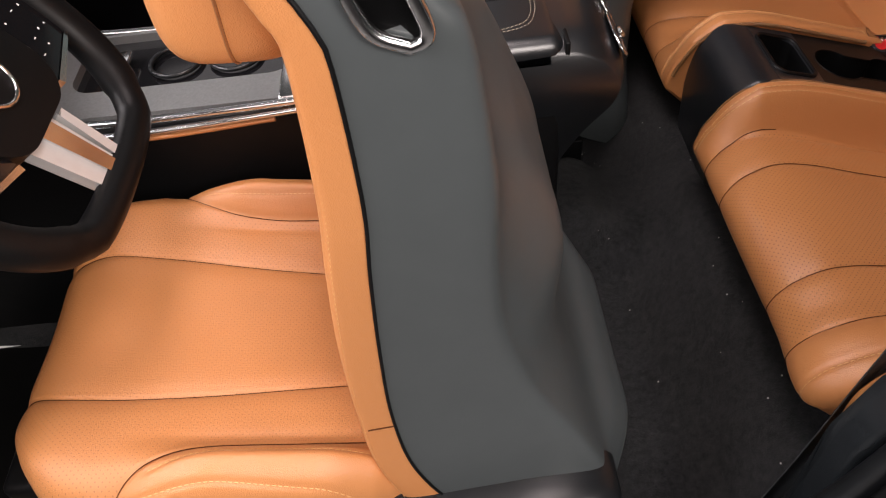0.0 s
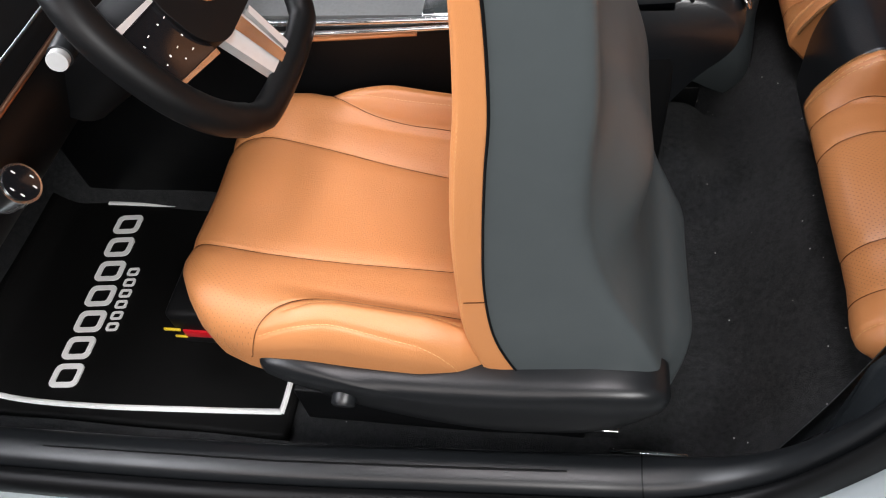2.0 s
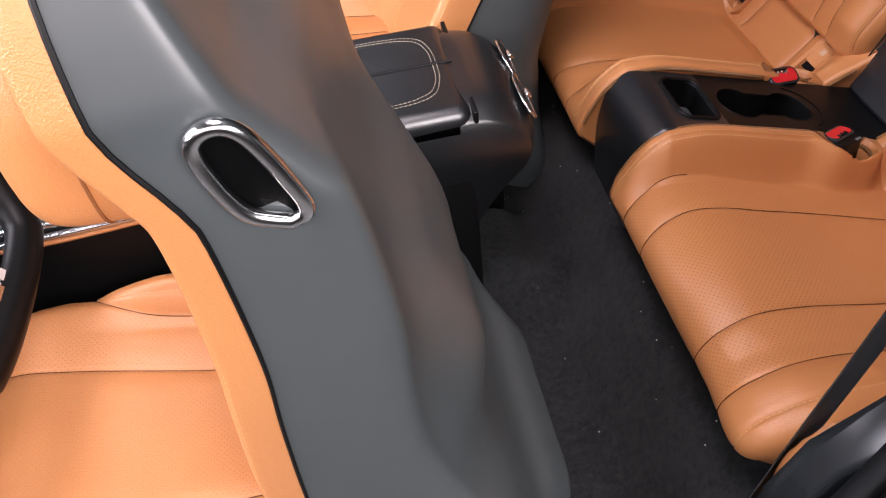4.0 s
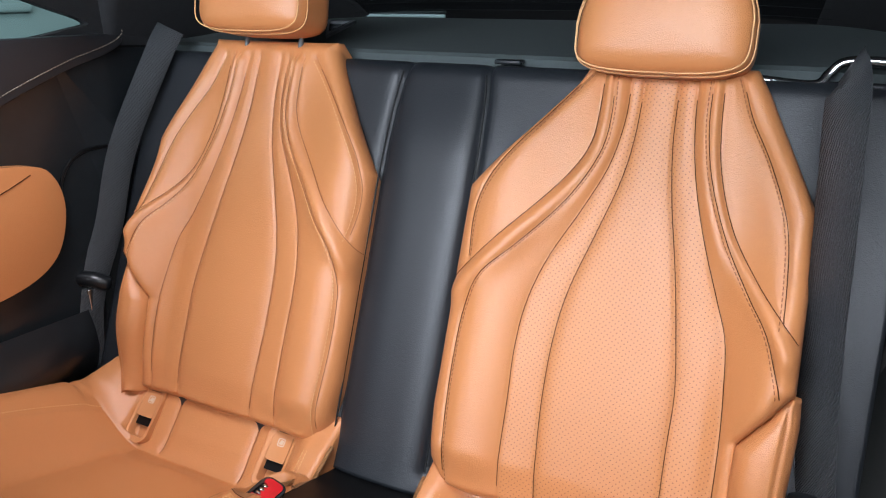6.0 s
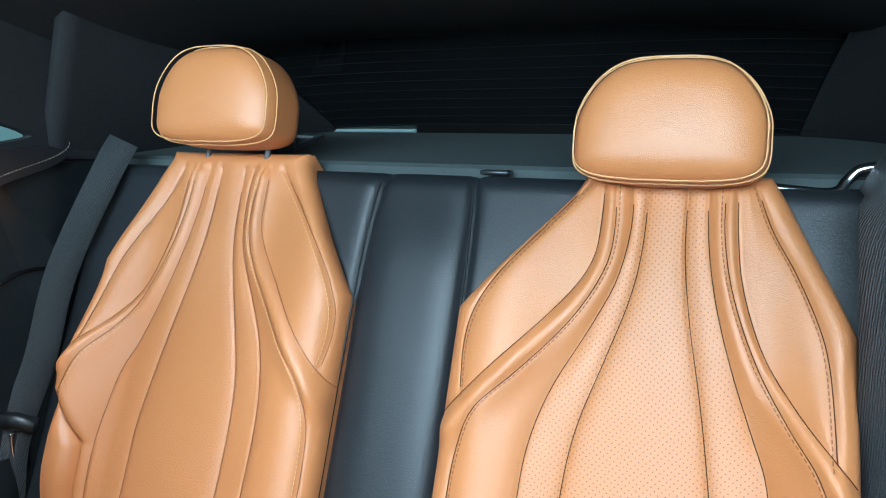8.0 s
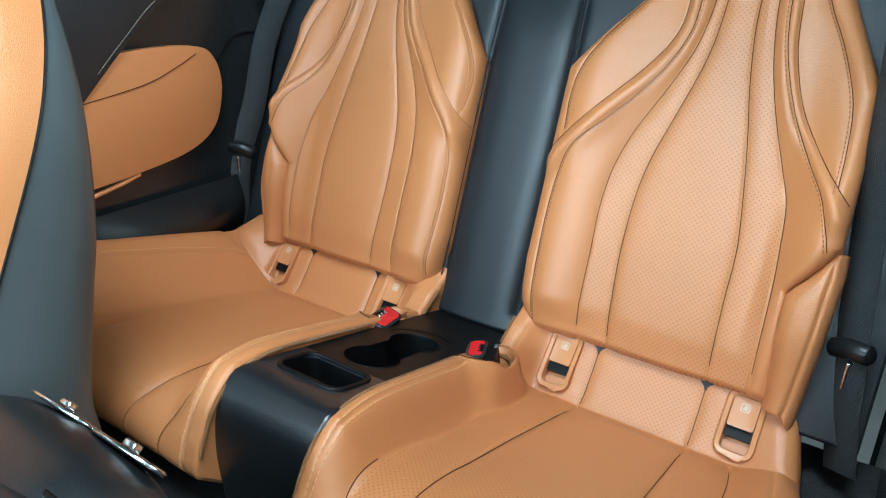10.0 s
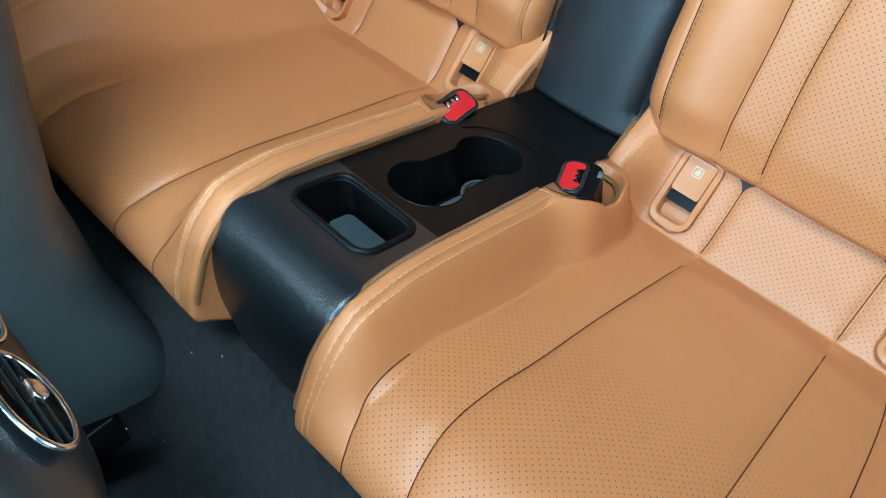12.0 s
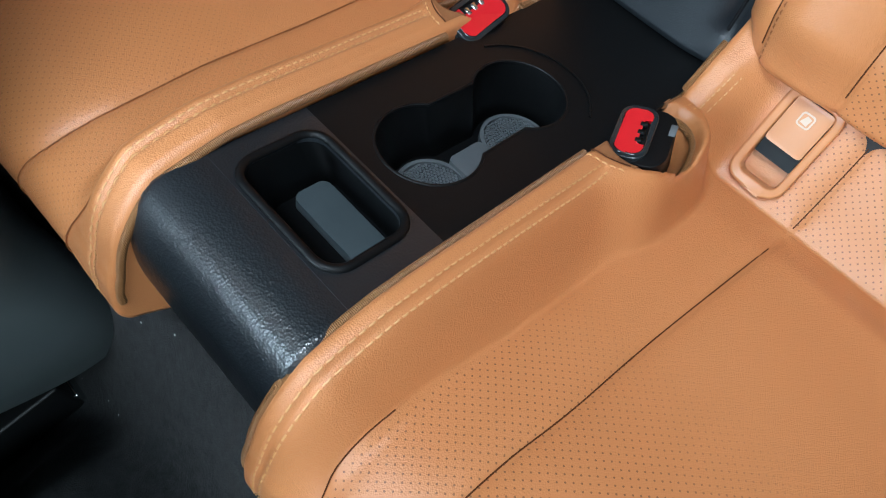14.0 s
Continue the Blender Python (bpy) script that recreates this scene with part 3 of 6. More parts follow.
def cushion_height(a, s, side=-1):
    x = np.interp(s, C_S, C_PROFILE[:, 0])
    # inner bolster beside the console, with the notch for the buckle
    lift = np.interp(s, [0, S_BITE * 0.4, S_BITE, s_of(0.3), s_of(0.05), s_of(0.005), s_of(-0.03), s_of(-0.05), S_LIP, S_END], [0.0, 0.032, 0.058, 0.067, 0.067, 0.061, 0.032, 0.012, 0.002, 0.0]) * (1.0 if side < 0 else 1.06)
    swell = np.exp(-((x - 0.316) / 0.062) ** 4) * (1.0 if side < 0 else 0.3)
    pocket = 1 - ramp(np.hypot((x - 0.314) / 0.050, (a - 0.103) / (0.036 if side < 0 else 0.030)), 0.82, 1.02)
    h = lift * (1 - ramp(a, (0.096 if side < 0 else 0.106) + 0.036 * swell, (0.147 if side < 0 else 0.166) + 0.014 * swell)) - (0.070 if side < 0 else 0.030) * pocket
    # outer bolster
    if side < 0:
        h += 0.026 * ramp(a, 0.455, 0.53) * np.interp(s, [0, S_BITE, s_of(0.1), S_LIP, S_END], [0.3, 0.8, 1.0, 0.4, 0.2])
    else:
        h += 0.092 * ramp(a, 0.435, 0.565) * np.interp(s, [0, S_BITE, s_of(0.3), s_of(0.1), s_of(0.0), S_LIP, S_END], [0.0, 1.0, 1.0, 0.95, 0.6, 0.2, 0.1])
    # crown of the middle, and of the strip behind it
    h += 0.010 * np.exp(-((a - 0.315) / 0.10) ** 2) * ramp(s, S_BITE, S_BITE + 0.05) * (1 - ramp(s, S_LIP - 0.03, S_END))
    h += 0.004 * np.sin(np.pi * np.clip(s / S_BITE, 0, 1))
    for dist in (0.174, 0.455):
        h -= 0.026 * (1 - ramp(np.abs(a - dist), 0.019, 0.025)) * (1 - ramp(np.hypot(x - 0.4415, np.interp(s, C_S, C_PROFILE[:, 1]) - 0.2665), 0.037, 0.043))
    fading = 1 - ramp(x, 0.19, 0.25)
    if side > 0:
        soft_lines = [C_LINE_OUT, C_BOLSTER_OUT]
        h -= seams_into(a, s, soft_lines) * (1 - ramp(x, 0.02, 0.10)) * (1 - 0.75 * ramp(s, S_LIP - 0.05, S_LIP + 0.01))
    h -= np.maximum(seams_into(a, s, [line for line in C_SEAMS if line is not C_CREASE and (side < 0 or not (line is C_LINE_OUT or line is C_BOLSTER_OUT))]), seams_into(a, s, [C_CREASE]) * fading) * (1 - 0.75 * ramp(s, S_LIP - 0.05, S_LIP + 0.01)) + 0.0028 * np.exp(-(gap(a, s, C_STITCH_IN) / 0.003) ** 2) + 0.0028 * np.exp(-(gap(a, s, C_STITCH_OUT) / 0.003) ** 2)
    out = cushion_outer(s, side) - a
    r = 0.035 if side < 0 else 0.022
    e = np.clip(r - out, 0, r)
    h -= r - np.sqrt(np.maximum(r * r - e * e, 0))
    inn = a - cushion_inner(s, side)
    r = np.interp(s, [0, s_of(0.02), S_LIP, S_END], [0.007, 0.007, 0.006, 0.005] if side < 0 else [0.010, 0.010, 0.007, 0.005])
    e = np.clip(r - inn, 0, r)
    return h - (r - np.sqrt(np.maximum(r * r - e * e, 0)))


def cushion_point(a, s, side):
    h = cushion_height(a, s, side)
    x, z = np.interp(s, C_S, C_PROFILE[:, 0]), np.interp(s, C_S, C_PROFILE[:, 1])
    nx, nz = np.interp(s, C_S, C_NRM[:, 0]), np.interp(s, C_S, C_NRM[:, 1])
    if side > 0:
        # the high outer bolster runs on level to the backrest
        level = ramp(a, 0.45, 0.53) * (1 - ramp(s, S_BITE, S_BITE + 0.06))
        nx, nz = nx * (1 - level), nz * (1 - level) + level
    return np.stack([x + nx * h, side * a, z + nz * h], -1)


def with_skirt(points, drop):
    """Adds a rim round a sheet that goes back by drop, so that it reads as a pad."""
    rows, cols = points.shape[:2]
    wide = np.zeros((rows + 2, cols + 2, 3))
    wide[1:-1, 1:-1] = points
    wide[0, 1:-1], wide[-1, 1:-1] = points[0] + drop, points[-1] + drop
    wide[1:-1, 0], wide[1:-1, -1] = points[:, 0] + drop, points[:, -1] + drop
    wide[0, 0], wide[0, -1], wide[-1, 0], wide[-1, -1] = points[0, 0] + drop, points[0, -1] + drop, points[-1, 0] + drop, points[-1, -1] + drop
    return wide


def pad(array, value=0.0):
    out = np.full((array.shape[0] + 2, array.shape[1] + 2) + array.shape[2:], value)
    out[1:-1, 1:-1] = array
    out[0, 1:-1], out[-1, 1:-1], out[1:-1, 0], out[1:-1, -1] = array[0], array[-1], array[:, 0], array[:, -1]
    return out


def between(a, b, low, high):
    """1 where a lies between two seams at the height b, softly."""
    lo = np.interp(b, low[::-1, 1], low[::-1, 0]) if low[0, 1] > low[-1, 1] else np.interp(b, low[:, 1], low[:, 0])
    hi = np.interp(b, high[::-1, 1], high[::-1, 0]) if high[0, 1] > high[-1, 1] else np.interp(b, high[:, 1], high[:, 0])
    return ((a > lo + 0.004) & (a < hi - 0.004)).astype(float)


def rear_seat(side):
    who = thing("rear_car_seat", "tan leather rear bucket seat with perforated middle and stitched seams", "car seat", "rear seats")
    # backrest
    v = np.linspace(0, 1, 200)
    u = np.linspace(0, 1, 170)
    b = ((0.600 if side < 0 else 0.614) * v)[:, None] + 0 * u[None]
    a = back_inner(b, side) + (back_outer(b, side) - back_inner(b, side)) * u[None]
    pts = back_point(a, b, side)
    mask = between(a, b, B_PANEL_IN, B_PANEL_OUT) * (0.8 if side < 0 else 0.22)
    uv = np.stack([a, b], -1)
    skirt = with_skirt(pts, -BACK_OUT * 0.030 - BACK_UP * 0.014)
    backrest = attach("backrest", grid_mesh("backrest", skirt, pad(uv), pad(mask), flip=side < 0), TAN_HOLES, who, "perforated tan leather backrest")
    surf = lambda p, q: back_point(np.atleast_1d(p), np.atleast_1d(q), side)
    shift = [(line + off) for line, off in ((B_EDGE_IN, [0.004, -0.004]), (B_STITCH_IN, [0.004, 0.0]), (B_STITCH_OUT, [-0.004, 0.0]), (B_EDGE_OUT, [-0.004, 0.0]))]
    stitches("stitching", surf, shift, THREAD_DARK if side < 0 else THREAD, backrest, label="brown stitches" if side < 0 else "pale tan stitches")
    for line in (B_SWEEP, B_PANEL_IN, B_MID_IN, B_MID_OUT, B_PANEL_OUT, B_SWEEP_OUT, B_EDGE_IN, B_EDGE_OUT, B_STITCH_IN, B_STITCH_OUT):
        seam_line("seam", surf, line[2:-1], backrest, material=SEAM if side < 0 else THREAD_DARK)
    # lower wing of the outer bolster
    t = np.linspace(0, 1, 60)
    w = np.linspace(0, 1, 50)
    T, Wd = np.meshgrid(t, w, indexing="ij")
    bb = -0.012 + 0.230 * T
    lo = np.interp(bb, [-0.03, 0.02, 0.11, 0.15, 0.225], [0.474, 0.472, 0.466, 0.467, 0.512])
    hi = np.interp(bb, [-0.03, 0.0, 0.10, 0.19, 0.225], [0.512, 0.518, 0.526, 0.530, 0.527])
    aa = lo + (hi - lo) * Wd
    bb = bb - 0.02 * ramp(Wd, 0.6, 1.0) * (1 - T)
    edge = np.minimum(np.minimum(aa - lo, hi - aa), np.minimum(bb + 0.05, 0.225 - bb + 0.004))
    r = 0.020
    e = np.clip(r - edge, 0, r)
    hh = 0.016 + 0.030 * ramp(T, 0.0, 0.6) + 0.009 * np.sin(np.pi * Wd) - 0.010 * ramp(T, 0.7, 1.0) - (r - np.sqrt(np.maximum(r * r - e * e, 0)))
    hh -= 0.003 * np.exp(-((hi - aa - 0.014) / 0.003) ** 2)
    wing = BACK_FOOT + BACK_UP * bb[..., None] + BACK_OUT * hh[..., None] + np.stack([0 * aa, side * aa, 0 * aa], -1)
    attach("side_bolster", grid_mesh("side_bolster", with_skirt(wing, -BACK_OUT * 0.07), flip=side < 0), TAN, who, "lower tan leather side bolster")
    # cushion with the strip behind it
    s = np.linspace(0, S_END, 230)[:, None] + 0 * u[None]
    a = cushion_inner(s, side) + (cushion_outer(s, side) - cushion_inner(s, side)) * np.linspace(0, 1, 170)[None] ** 1.25
    pts = cushion_point(a, s, side)
    x = np.interp(s, C_S, C_PROFILE[:, 0])
    front = between(a, s, C_CREASE, C_BOLSTER_OUT) * (s > S_BITE) * (1 - ramp(x, 0.10, 0.24))
    rear = ((a > 0.20) & (a < 0.43) & (s < S_BITE - 0.004)).astype(float)
    uv = np.stack([a, s], -1)
    cushion = attach("seat_cushion", grid_mesh("seat_cushion", with_skirt(pts, np.array([0.03, 0, -0.03])), pad(uv), pad(np.maximum(front, rear) * (0.8 if side < 0 else 0.35)), flip=side > 0), TAN_HOLES, who, "tan leather seat cushion with a perforated front")
    surf = lambda p, q: cushion_point(np.atleast_1d(p), np.atleast_1d(q), side)
    stitches("stitching", surf, [C_STITCH_OUT + [0.003, 0]], THREAD, cushion, label="pale tan stitches")
    for line in (C_LINE_IN, C_LINE_OUT, C_STRIP_IN, C_STRIP_OUT, C_BOLSTER_OUT, C_CREASE):
        keep = line[1:-1]
        if side > 0 and (line is C_LINE_OUT or line is C_BOLSTER_OUT):
            continue
        if line is C_CREASE:
            keep = keep[keep[:, 1] > s_of(0.04)]
        seam_line("seam", surf, keep, cushion, material=SEAM if side < 0 else THREAD_DARK)
    for off in (-0.0035, 0.0035):
        stitches("stitching", surf, [C_STITCH_IN + [off, 0]], THREAD, cushion, pitch=0.0062, long=0.0044, thick=0.0008, lift=0.0005, label="pale tan double stitching")
    # woven edge beside the console
    edge_s = np.linspace(s_of(0.470), S_LIP, 110)
    edge = cushion_point(cushion_inner(edge_s, side), edge_s, side) + np.array([0, -0.001 * side, 0.0022])
    hidden = np.abs(edge[:, 0] - 0.312) < 0.042
    for run in (edge[(edge[:, 0] > 0.312) & ~hidden], edge[(edge[:, 0] < 0.312) & ~hidden]):
        tube_part("edge_piping", run, 0.0034, TAN_WEAVE, cushion, "woven tan edge piping", sides=8)
    # hole of the buckle: a woven rim, and a gusset of brown cloth before it
    ring = []
    for t in np.linspace(radians(-30), radians(210), 46):
        ra, rx = (0.103 + 0.034 * math.sin(t), 0.314 + 0.048 * math.cos(t)) if side < 0 else (0.101 + 0.029 * math.sin(t), 0.314 + 0.046 * math.cos(t))
        p = cushion_point(np.array([max(ra, 0.084)]), np.array([s_of(rx)]), side)[0]
        ring.append(p + np.array([0, 0, 0.001]))
    tube_part("buckle_rim", ring, 0.0036, TAN_WEAVE, cushion, "woven tan rim of the buckle hole")
    ga, gx = np.meshgrid(np.linspace(0, 1, 24), np.linspace(0.0, 1, 24))
    ga = 0.084 + (0.034 if side < 0 else 0.030) * ga
    gx = 0.252 + 0.030 * gx + 0.010 * (ga - 0.084) / 0.03
    gs = np.interp(-gx, -C_PROFILE[:215, 0], C_S[:215])
    gusset = cushion_point(ga, gs, side) + np.array([0, 0, 0.0012])
    attach("buckle_gusset", grid_mesh("buckle_gusset", gusset, flip=side > 0), TAN_CLOTH, cushion, "brown cloth gusset beside the buckle")
    end_line = np.stack([np.linspace(0.0845, 0.114, 14), np.array([s_of(x_) for x_ in 0.252 + 0.010 * np.linspace(0, 1, 14) ** 2])], -1)
    seam_line("seam", surf, end_line, cushion)
    stitches("stitching", surf, [end_line + [0, 0.006]], THREAD, cushion, label="pale tan stitches")
    # stitched tongue behind the buckle
    back = np.array([(0.096 + 0.010 * q_, s_of(0.372 + 0.09 * q_)) for q_ in np.linspace(0, 1, 20)])
    stitches("stitching", surf, [back, back + [0.006, 0]], THREAD, cushion, label="pale tan stitches")
    # anchor covers on the strip
    up = np.array([0.067, 0, 0.067])
    up /= np.linalg.norm(up)
    out = np.array([-up[2], 0, up[0]])
    for dist in (0.174, 0.455):
        c = np.array([0.4425, side * dist, 0.2660]) + out * 0.004
        m = Matrix(((0, up[0], out[0], c[0]), (1, up[1], out[1], c[1]), (0, up[2], out[2], c[2]), (0, 0, 0, 1)))
        bezel_shape = rounded_rect(0, 0, 0.054, 0.098, 0.016)
        inner = rounded_rect(0, 0, 0.038, 0.080, 0.008)
        bm = bmesh.new()
        plate(bm, bezel_shape, -0.018, 0.0045, m, [inner])
        edges = [e for e in bm.edges if len(e.link_faces) == 2 and e.calc_face_angle(0) > 0.9]
        bmesh.ops.bevel(bm, geom=edges, offset=0.0022, segments=2, profile=0.5, affect="EDGES", clamp_overlap=True)
        bezel = part("anchor_bezel", bm, TAN_PLASTIC, who, "pale tan plastic bezel of the child seat anchor")
        bm = bmesh.new()
        plate(bm, rounded_rect(0, 0.0165, 0.0365, 0.045, 0.004), -0.004, 0.003, m)
        edges = [e for e in bm.edges if len(e.link_faces) == 2 and e.calc_face_angle(0) > 0.9]
        bmesh.ops.bevel(bm, geom=edges, offset=0.0012, segments=2, profile=0.5, affect="EDGES", clamp_overlap=True)
        flap = part("anchor_flap", bm, TAN_FLAP, bezel, "tan plastic anchor flap")
        bm = bmesh.new()
        plate(bm, rounded_rect(0, 0.024, 0.013, 0.013, 0.003), 0.003, 0.0036, m, [rounded_rect(0, 0.024, 0.010, 0.010, 0.002)])
        plate(bm, [(-0.003, 0.020), (0.004, 0.021), (0.001, 0.028), (-0.004, 0.027)], 0.003, 0.0036, m)
        part("icon", bm, PALE_PRINT, bezel, "pale child seat icon", smooth=False)
        bm = bmesh.new()
        plate(bm, rounded_rect(0, -0.004, 0.040, 0.078, 0.005), -0.019, -0.017, m)
        part("anchor_pocket", bm, TAN, bezel, "tan floor of the anchor pocket")
        # black plate: the slot, enlarged to paint the shadow in the pocket
        bm = bmesh.new()
        plate(bm, rounded_rect(0, -0.002, 0.0365, 0.036, 0.001), -0.0165, -0.0045, m)
        part("pocket_slot_shade", bm, MATT_BLACK, bezel, "black slot and painted shade under the flap")
    return who


for side in (-1, 1):
    rear_seat(side)


def headrest_shape(width, height, depth, rows=36, cols=60):
    """A rounded D-shaped pad, flat below, as a closed sheet in (across, up, out)."""
    t = np.linspace(0, 2 * np.pi, cols)
    c, s = np.cos(t), np.sin(t)
    # outline: superellipse, broader below
    ox = np.sign(c) * np.abs(c) ** 0.62 * width / 2
    oy = np.where(s > 0, np.abs(s) ** 0.72 * height * 0.60, -np.abs(s) ** 0.35 * height * 0.40)
    ox = ox * (1 - 0.14 * ramp(oy, 0.0, height * 0.6))
    k = np.linspace(-1, 1, rows)
    out = np.sign(k) * (1 - (1 - np.abs(k)) ** 1.0)
    shrink = (1 - np.abs(k) ** 3.2) ** (1 / 2.6)
    shrink[0] = shrink[-1] = 0.0
    pts = np.zeros((rows, cols, 3))
    pts[..., 0] = shrink[:, None] * ox[None]
    pts[..., 1] = shrink[:, None] * oy[None] + 0.01 * height * (1 - shrink[:, None])
    prof = np.sign(k) * np.abs(k) ** 0.75 * depth / 2
    pts[..., 2] = prof[:, None] + 0 * ox[None]
    return pts, ox, oy


def rear_headrest(side):
    who = thing("rear_headrest", "tan leather rear headrest with pale stitched edge on two metal posts", "headrest", "rear headrests")
    tilt = radians(12)
    up = np.array([math.sin(tilt), 0, math.cos(tilt)])
    out = np.array([-math.cos(tilt), 0, math.sin(tilt)])
    centre = np.array([0.668, -0.313, 0.907]) if side < 0 else np.array([0.668, 0.318, 0.941])
    pts, ox, oy = headrest_shape(0.212, 0.142, 0.116)
    place = lambda p: centre + p[..., 1:2] * up + p[..., 2:3] * out + p[..., 0:1] * np.array([0, 1.0, 0])
    attach("pad", grid_mesh("pad", place(pts)), TAN, who, "smooth tan leather headrest pad")
    for d, r in ((0.044, 0.0010), (0.026, 0.0009)):
        k = 0.965 if d > 0.03 else 1.0
        ring = np.stack([ox * k, oy * k, 0 * ox + d], -1)[:-1]
        ring[:, :2] *= 1.004 if d < 0.03 else 1.0
        tube_part("piping", place(ring), r, THREAD, who, "pale stitched piping", sides=6, closed=True)
    for y in (-0.055, 0.055):
        base = BACK_FOOT + BACK_UP * 0.575 + np.array([0, side * 0.315 + y, 0])
        tube_part("post", [base - BACK_UP * 0.02, base + up * (0.075 if side > 0 else 0.04)], 0.0042, RUBBER, who, "metal headrest post", sides=12)
        if side > 0:
            tube_part("post_guide", [base + BACK_UP * 0.0, base + BACK_UP * 0.012], 0.014, TAN_PLASTIC, who, "round tan post guide", sides=16)
    return who


for side in (-1, 1):
    rear_headrest(side)

# black panel between and behind the seats
panel = thing("rear_seat_back_panel", "black leather panel between the two rear backrests", "seat panel")
bb = np.linspace(-0.035, 0.60, 120)
yy = np.linspace(-0.60, 0.60, 240)
Bm, Ym = np.meshgrid(bb, yy, indexing="ij")
hh = -0.012 + 0.012 * np.exp(-(Ym / 0.075) ** 4) * (1 - ramp(Bm, 0.45, 0.6))
line_l = curve_through([(-0.060, 0.60), (-0.068, 0.53), (-0.071, 0.40), (-0.072, 0.0)])
line_r = curve_through([(0.070, 0.60), (0.080, 0.53), (0.086, 0.40), (0.087, 0.0)])
hh -= seams_into(Ym, Bm, [line_l, line_r], 0.010, 0.005, 0.004, 0.014)
e = np.clip(0.03 - (0.60 - Bm), 0, 0.03)
hh -= 0.03 - np.sqrt(np.maximum(0.03 ** 2 - e * e, 0))
P = BACK_FOOT + BACK_UP * Bm[..., None] + BACK_OUT * hh[..., None] + np.stack([0 * Ym, Ym, 0 * Ym], -1)
attach("upholstery", grid_mesh("upholstery", with_skirt(P, np.array([0.05, 0, -0.01]))), SMOOTH_BLACK, panel, "smooth black leather")
for line in (line_l, line_r):
    q = BACK_FOOT + BACK_UP * line[:, 1:2] + BACK_OUT * -0.010 + np.stack([0 * line[:, 0], line[:, 0], 0 * line[:, 0]], -1)
    tube_part("seam", q[5:], 0.0015, MATT_BLACK, panel, "black seam", sides=6)
bm = bmesh.new()
c = BACK_FOOT + BACK_UP * 0.598 - BACK_OUT * 0.03
box(bm, c[0] - 0.004, c[0] + 0.02, -0.105, -0.065, c[2] + 0.001, c[2] + 0.007, 0.002)
part("top_tether_cap", bm, TRIM, panel, "small grey anchor cap")

# ---------------------------------------------------------------- rear console
SLOPE = math.atan(0.31)
CY = -0.004


def con_z(x):
    return 0.379 - 0.31 * (x - 0.113)


console = thing("rear_console", "black plastic centre console with cup holders between the rear seats", "console")
cs, sn = math.cos(SLOPE), math.sin(SLOPE)
con_m = Matrix(((cs, 0, sn, 0.113), (0, 1, 0, CY), (-sn, 0, cs, 0.379), (0, 0, 0, 1)))


def lx(x):
    return (x - 0.113) / cs


tray = rounded_rect(lx(0.085), 0.003, 0.064 / cs, 0.104, 0.016)
c1, c2, rad = lx(0.178), lx(0.276), 0.0415
cups = []
n = 40
neck = 0.026
a1 = math.asin(neck / rad) + 0.18
for k in range(n + 1):
    a = a1 + (2 * math.pi - 2 * a1) * k / n
    cups.append((c1 + rad * math.cos(a), rad * math.sin(a)))
for k in range(n + 1):
    a = math.pi + a1 + (2 * math.pi - 2 * a1) * k / n
    cups.append((c2 + rad * 0.97 * math.cos(a), rad * 0.97 * math.sin(a)))
bm = bmesh.new()
plate(bm, [(lx(0.045), -0.0785), (lx(0.126), -0.0785), (lx(0.126), 0.0785), (lx(0.045), 0.0785)], -0.004, 0.0, con_m, [tray])
part("tray_surround", bm, BLACK_LEATHER, console, "grained black leather round the tray", smooth=False)
bm = bmesh.new()
plate(bm, [(lx(0.126), -0.0785), (lx(0.56), -0.0785), (lx(0.56), 0.0785), (lx(0.126), 0.0785)], -0.004, 0.0, con_m, [cups])
part("top_plate", bm, MATT_BLACK, console, "matt black plastic top", smooth=False)
tube_part("cup_rim", [con_m @ Vector((x, y, -0.0004)) for x, y in cups], 0.0014, MATT_BLACK, console, "rounded edge of the cup holder", sides=8, closed=True)


def well(name, outline, depth, shrink, material, label):
    bm = bmesh.new()
    cx = sum(p[0] for p in outline) / len(outline)
    rings = []
    for f, d in ((1.0, -0.002), (0.985, -0.3 * depth), (1 - shrink * 0.7, -0.85 * depth), (1 - shrink, -depth)):
        rings.append([bm.verts.new((cx + (x - cx) * f - d * 0.31, y * f, d)) for x, y in outline])
    for a, b in zip(rings[:-1], rings[1:]):
        for k in range(len(a)):
            j = (k + 1) % len(a)
            bm.faces.new((a[k], a[j], b[j], b[k]))
    edges = [bm.edges.get((rings[-1][k], rings[-1][(k + 1) % len(rings[-1])])) for k in range(len(rings[-1]))]
    bmesh.ops.triangle_fill(bm, use_beauty=True, edges=edges)
    bmesh.ops.transform(bm, matrix=con_m, verts=bm.verts)
    return part(name, bm, material, console, label)


lip = [con_m @ Vector((x, y, 0.0002)) for x, y in rounded_rect(lx(0.085), 0.003, 0.064 / cs + 0.006, 0.110, 0.018)]
tube_part("tray_lip", lip, 0.0036, MATT_BLACK, console, "rounded black lip of the tray", sides=10, closed=True)
well("storage_tray", tray, 0.055, 0.10, MATT_BLACK, "deep black storage tray")
cup_well = well("cup_holder", cups, 0.072, 0.05, MATT_BLACK, "double black cup holder")
bm = bmesh.new()
plate(bm, rounded_rect(lx(0.093) + 0.015, 0.002, 0.032, 0.088, 0.008), -0.055, -0.046, con_m)
edges = [e for e in bm.edges if len(e.link_faces) == 2 and e.calc_face_angle(0) > 0.9]
bmesh.ops.bevel(bm, geom=edges, offset=0.003, segments=3, profile=0.5, affect="EDGES", clamp_overlap=True)
part("tray_liner", bm, LINER, console, "grey rubber tray liner")
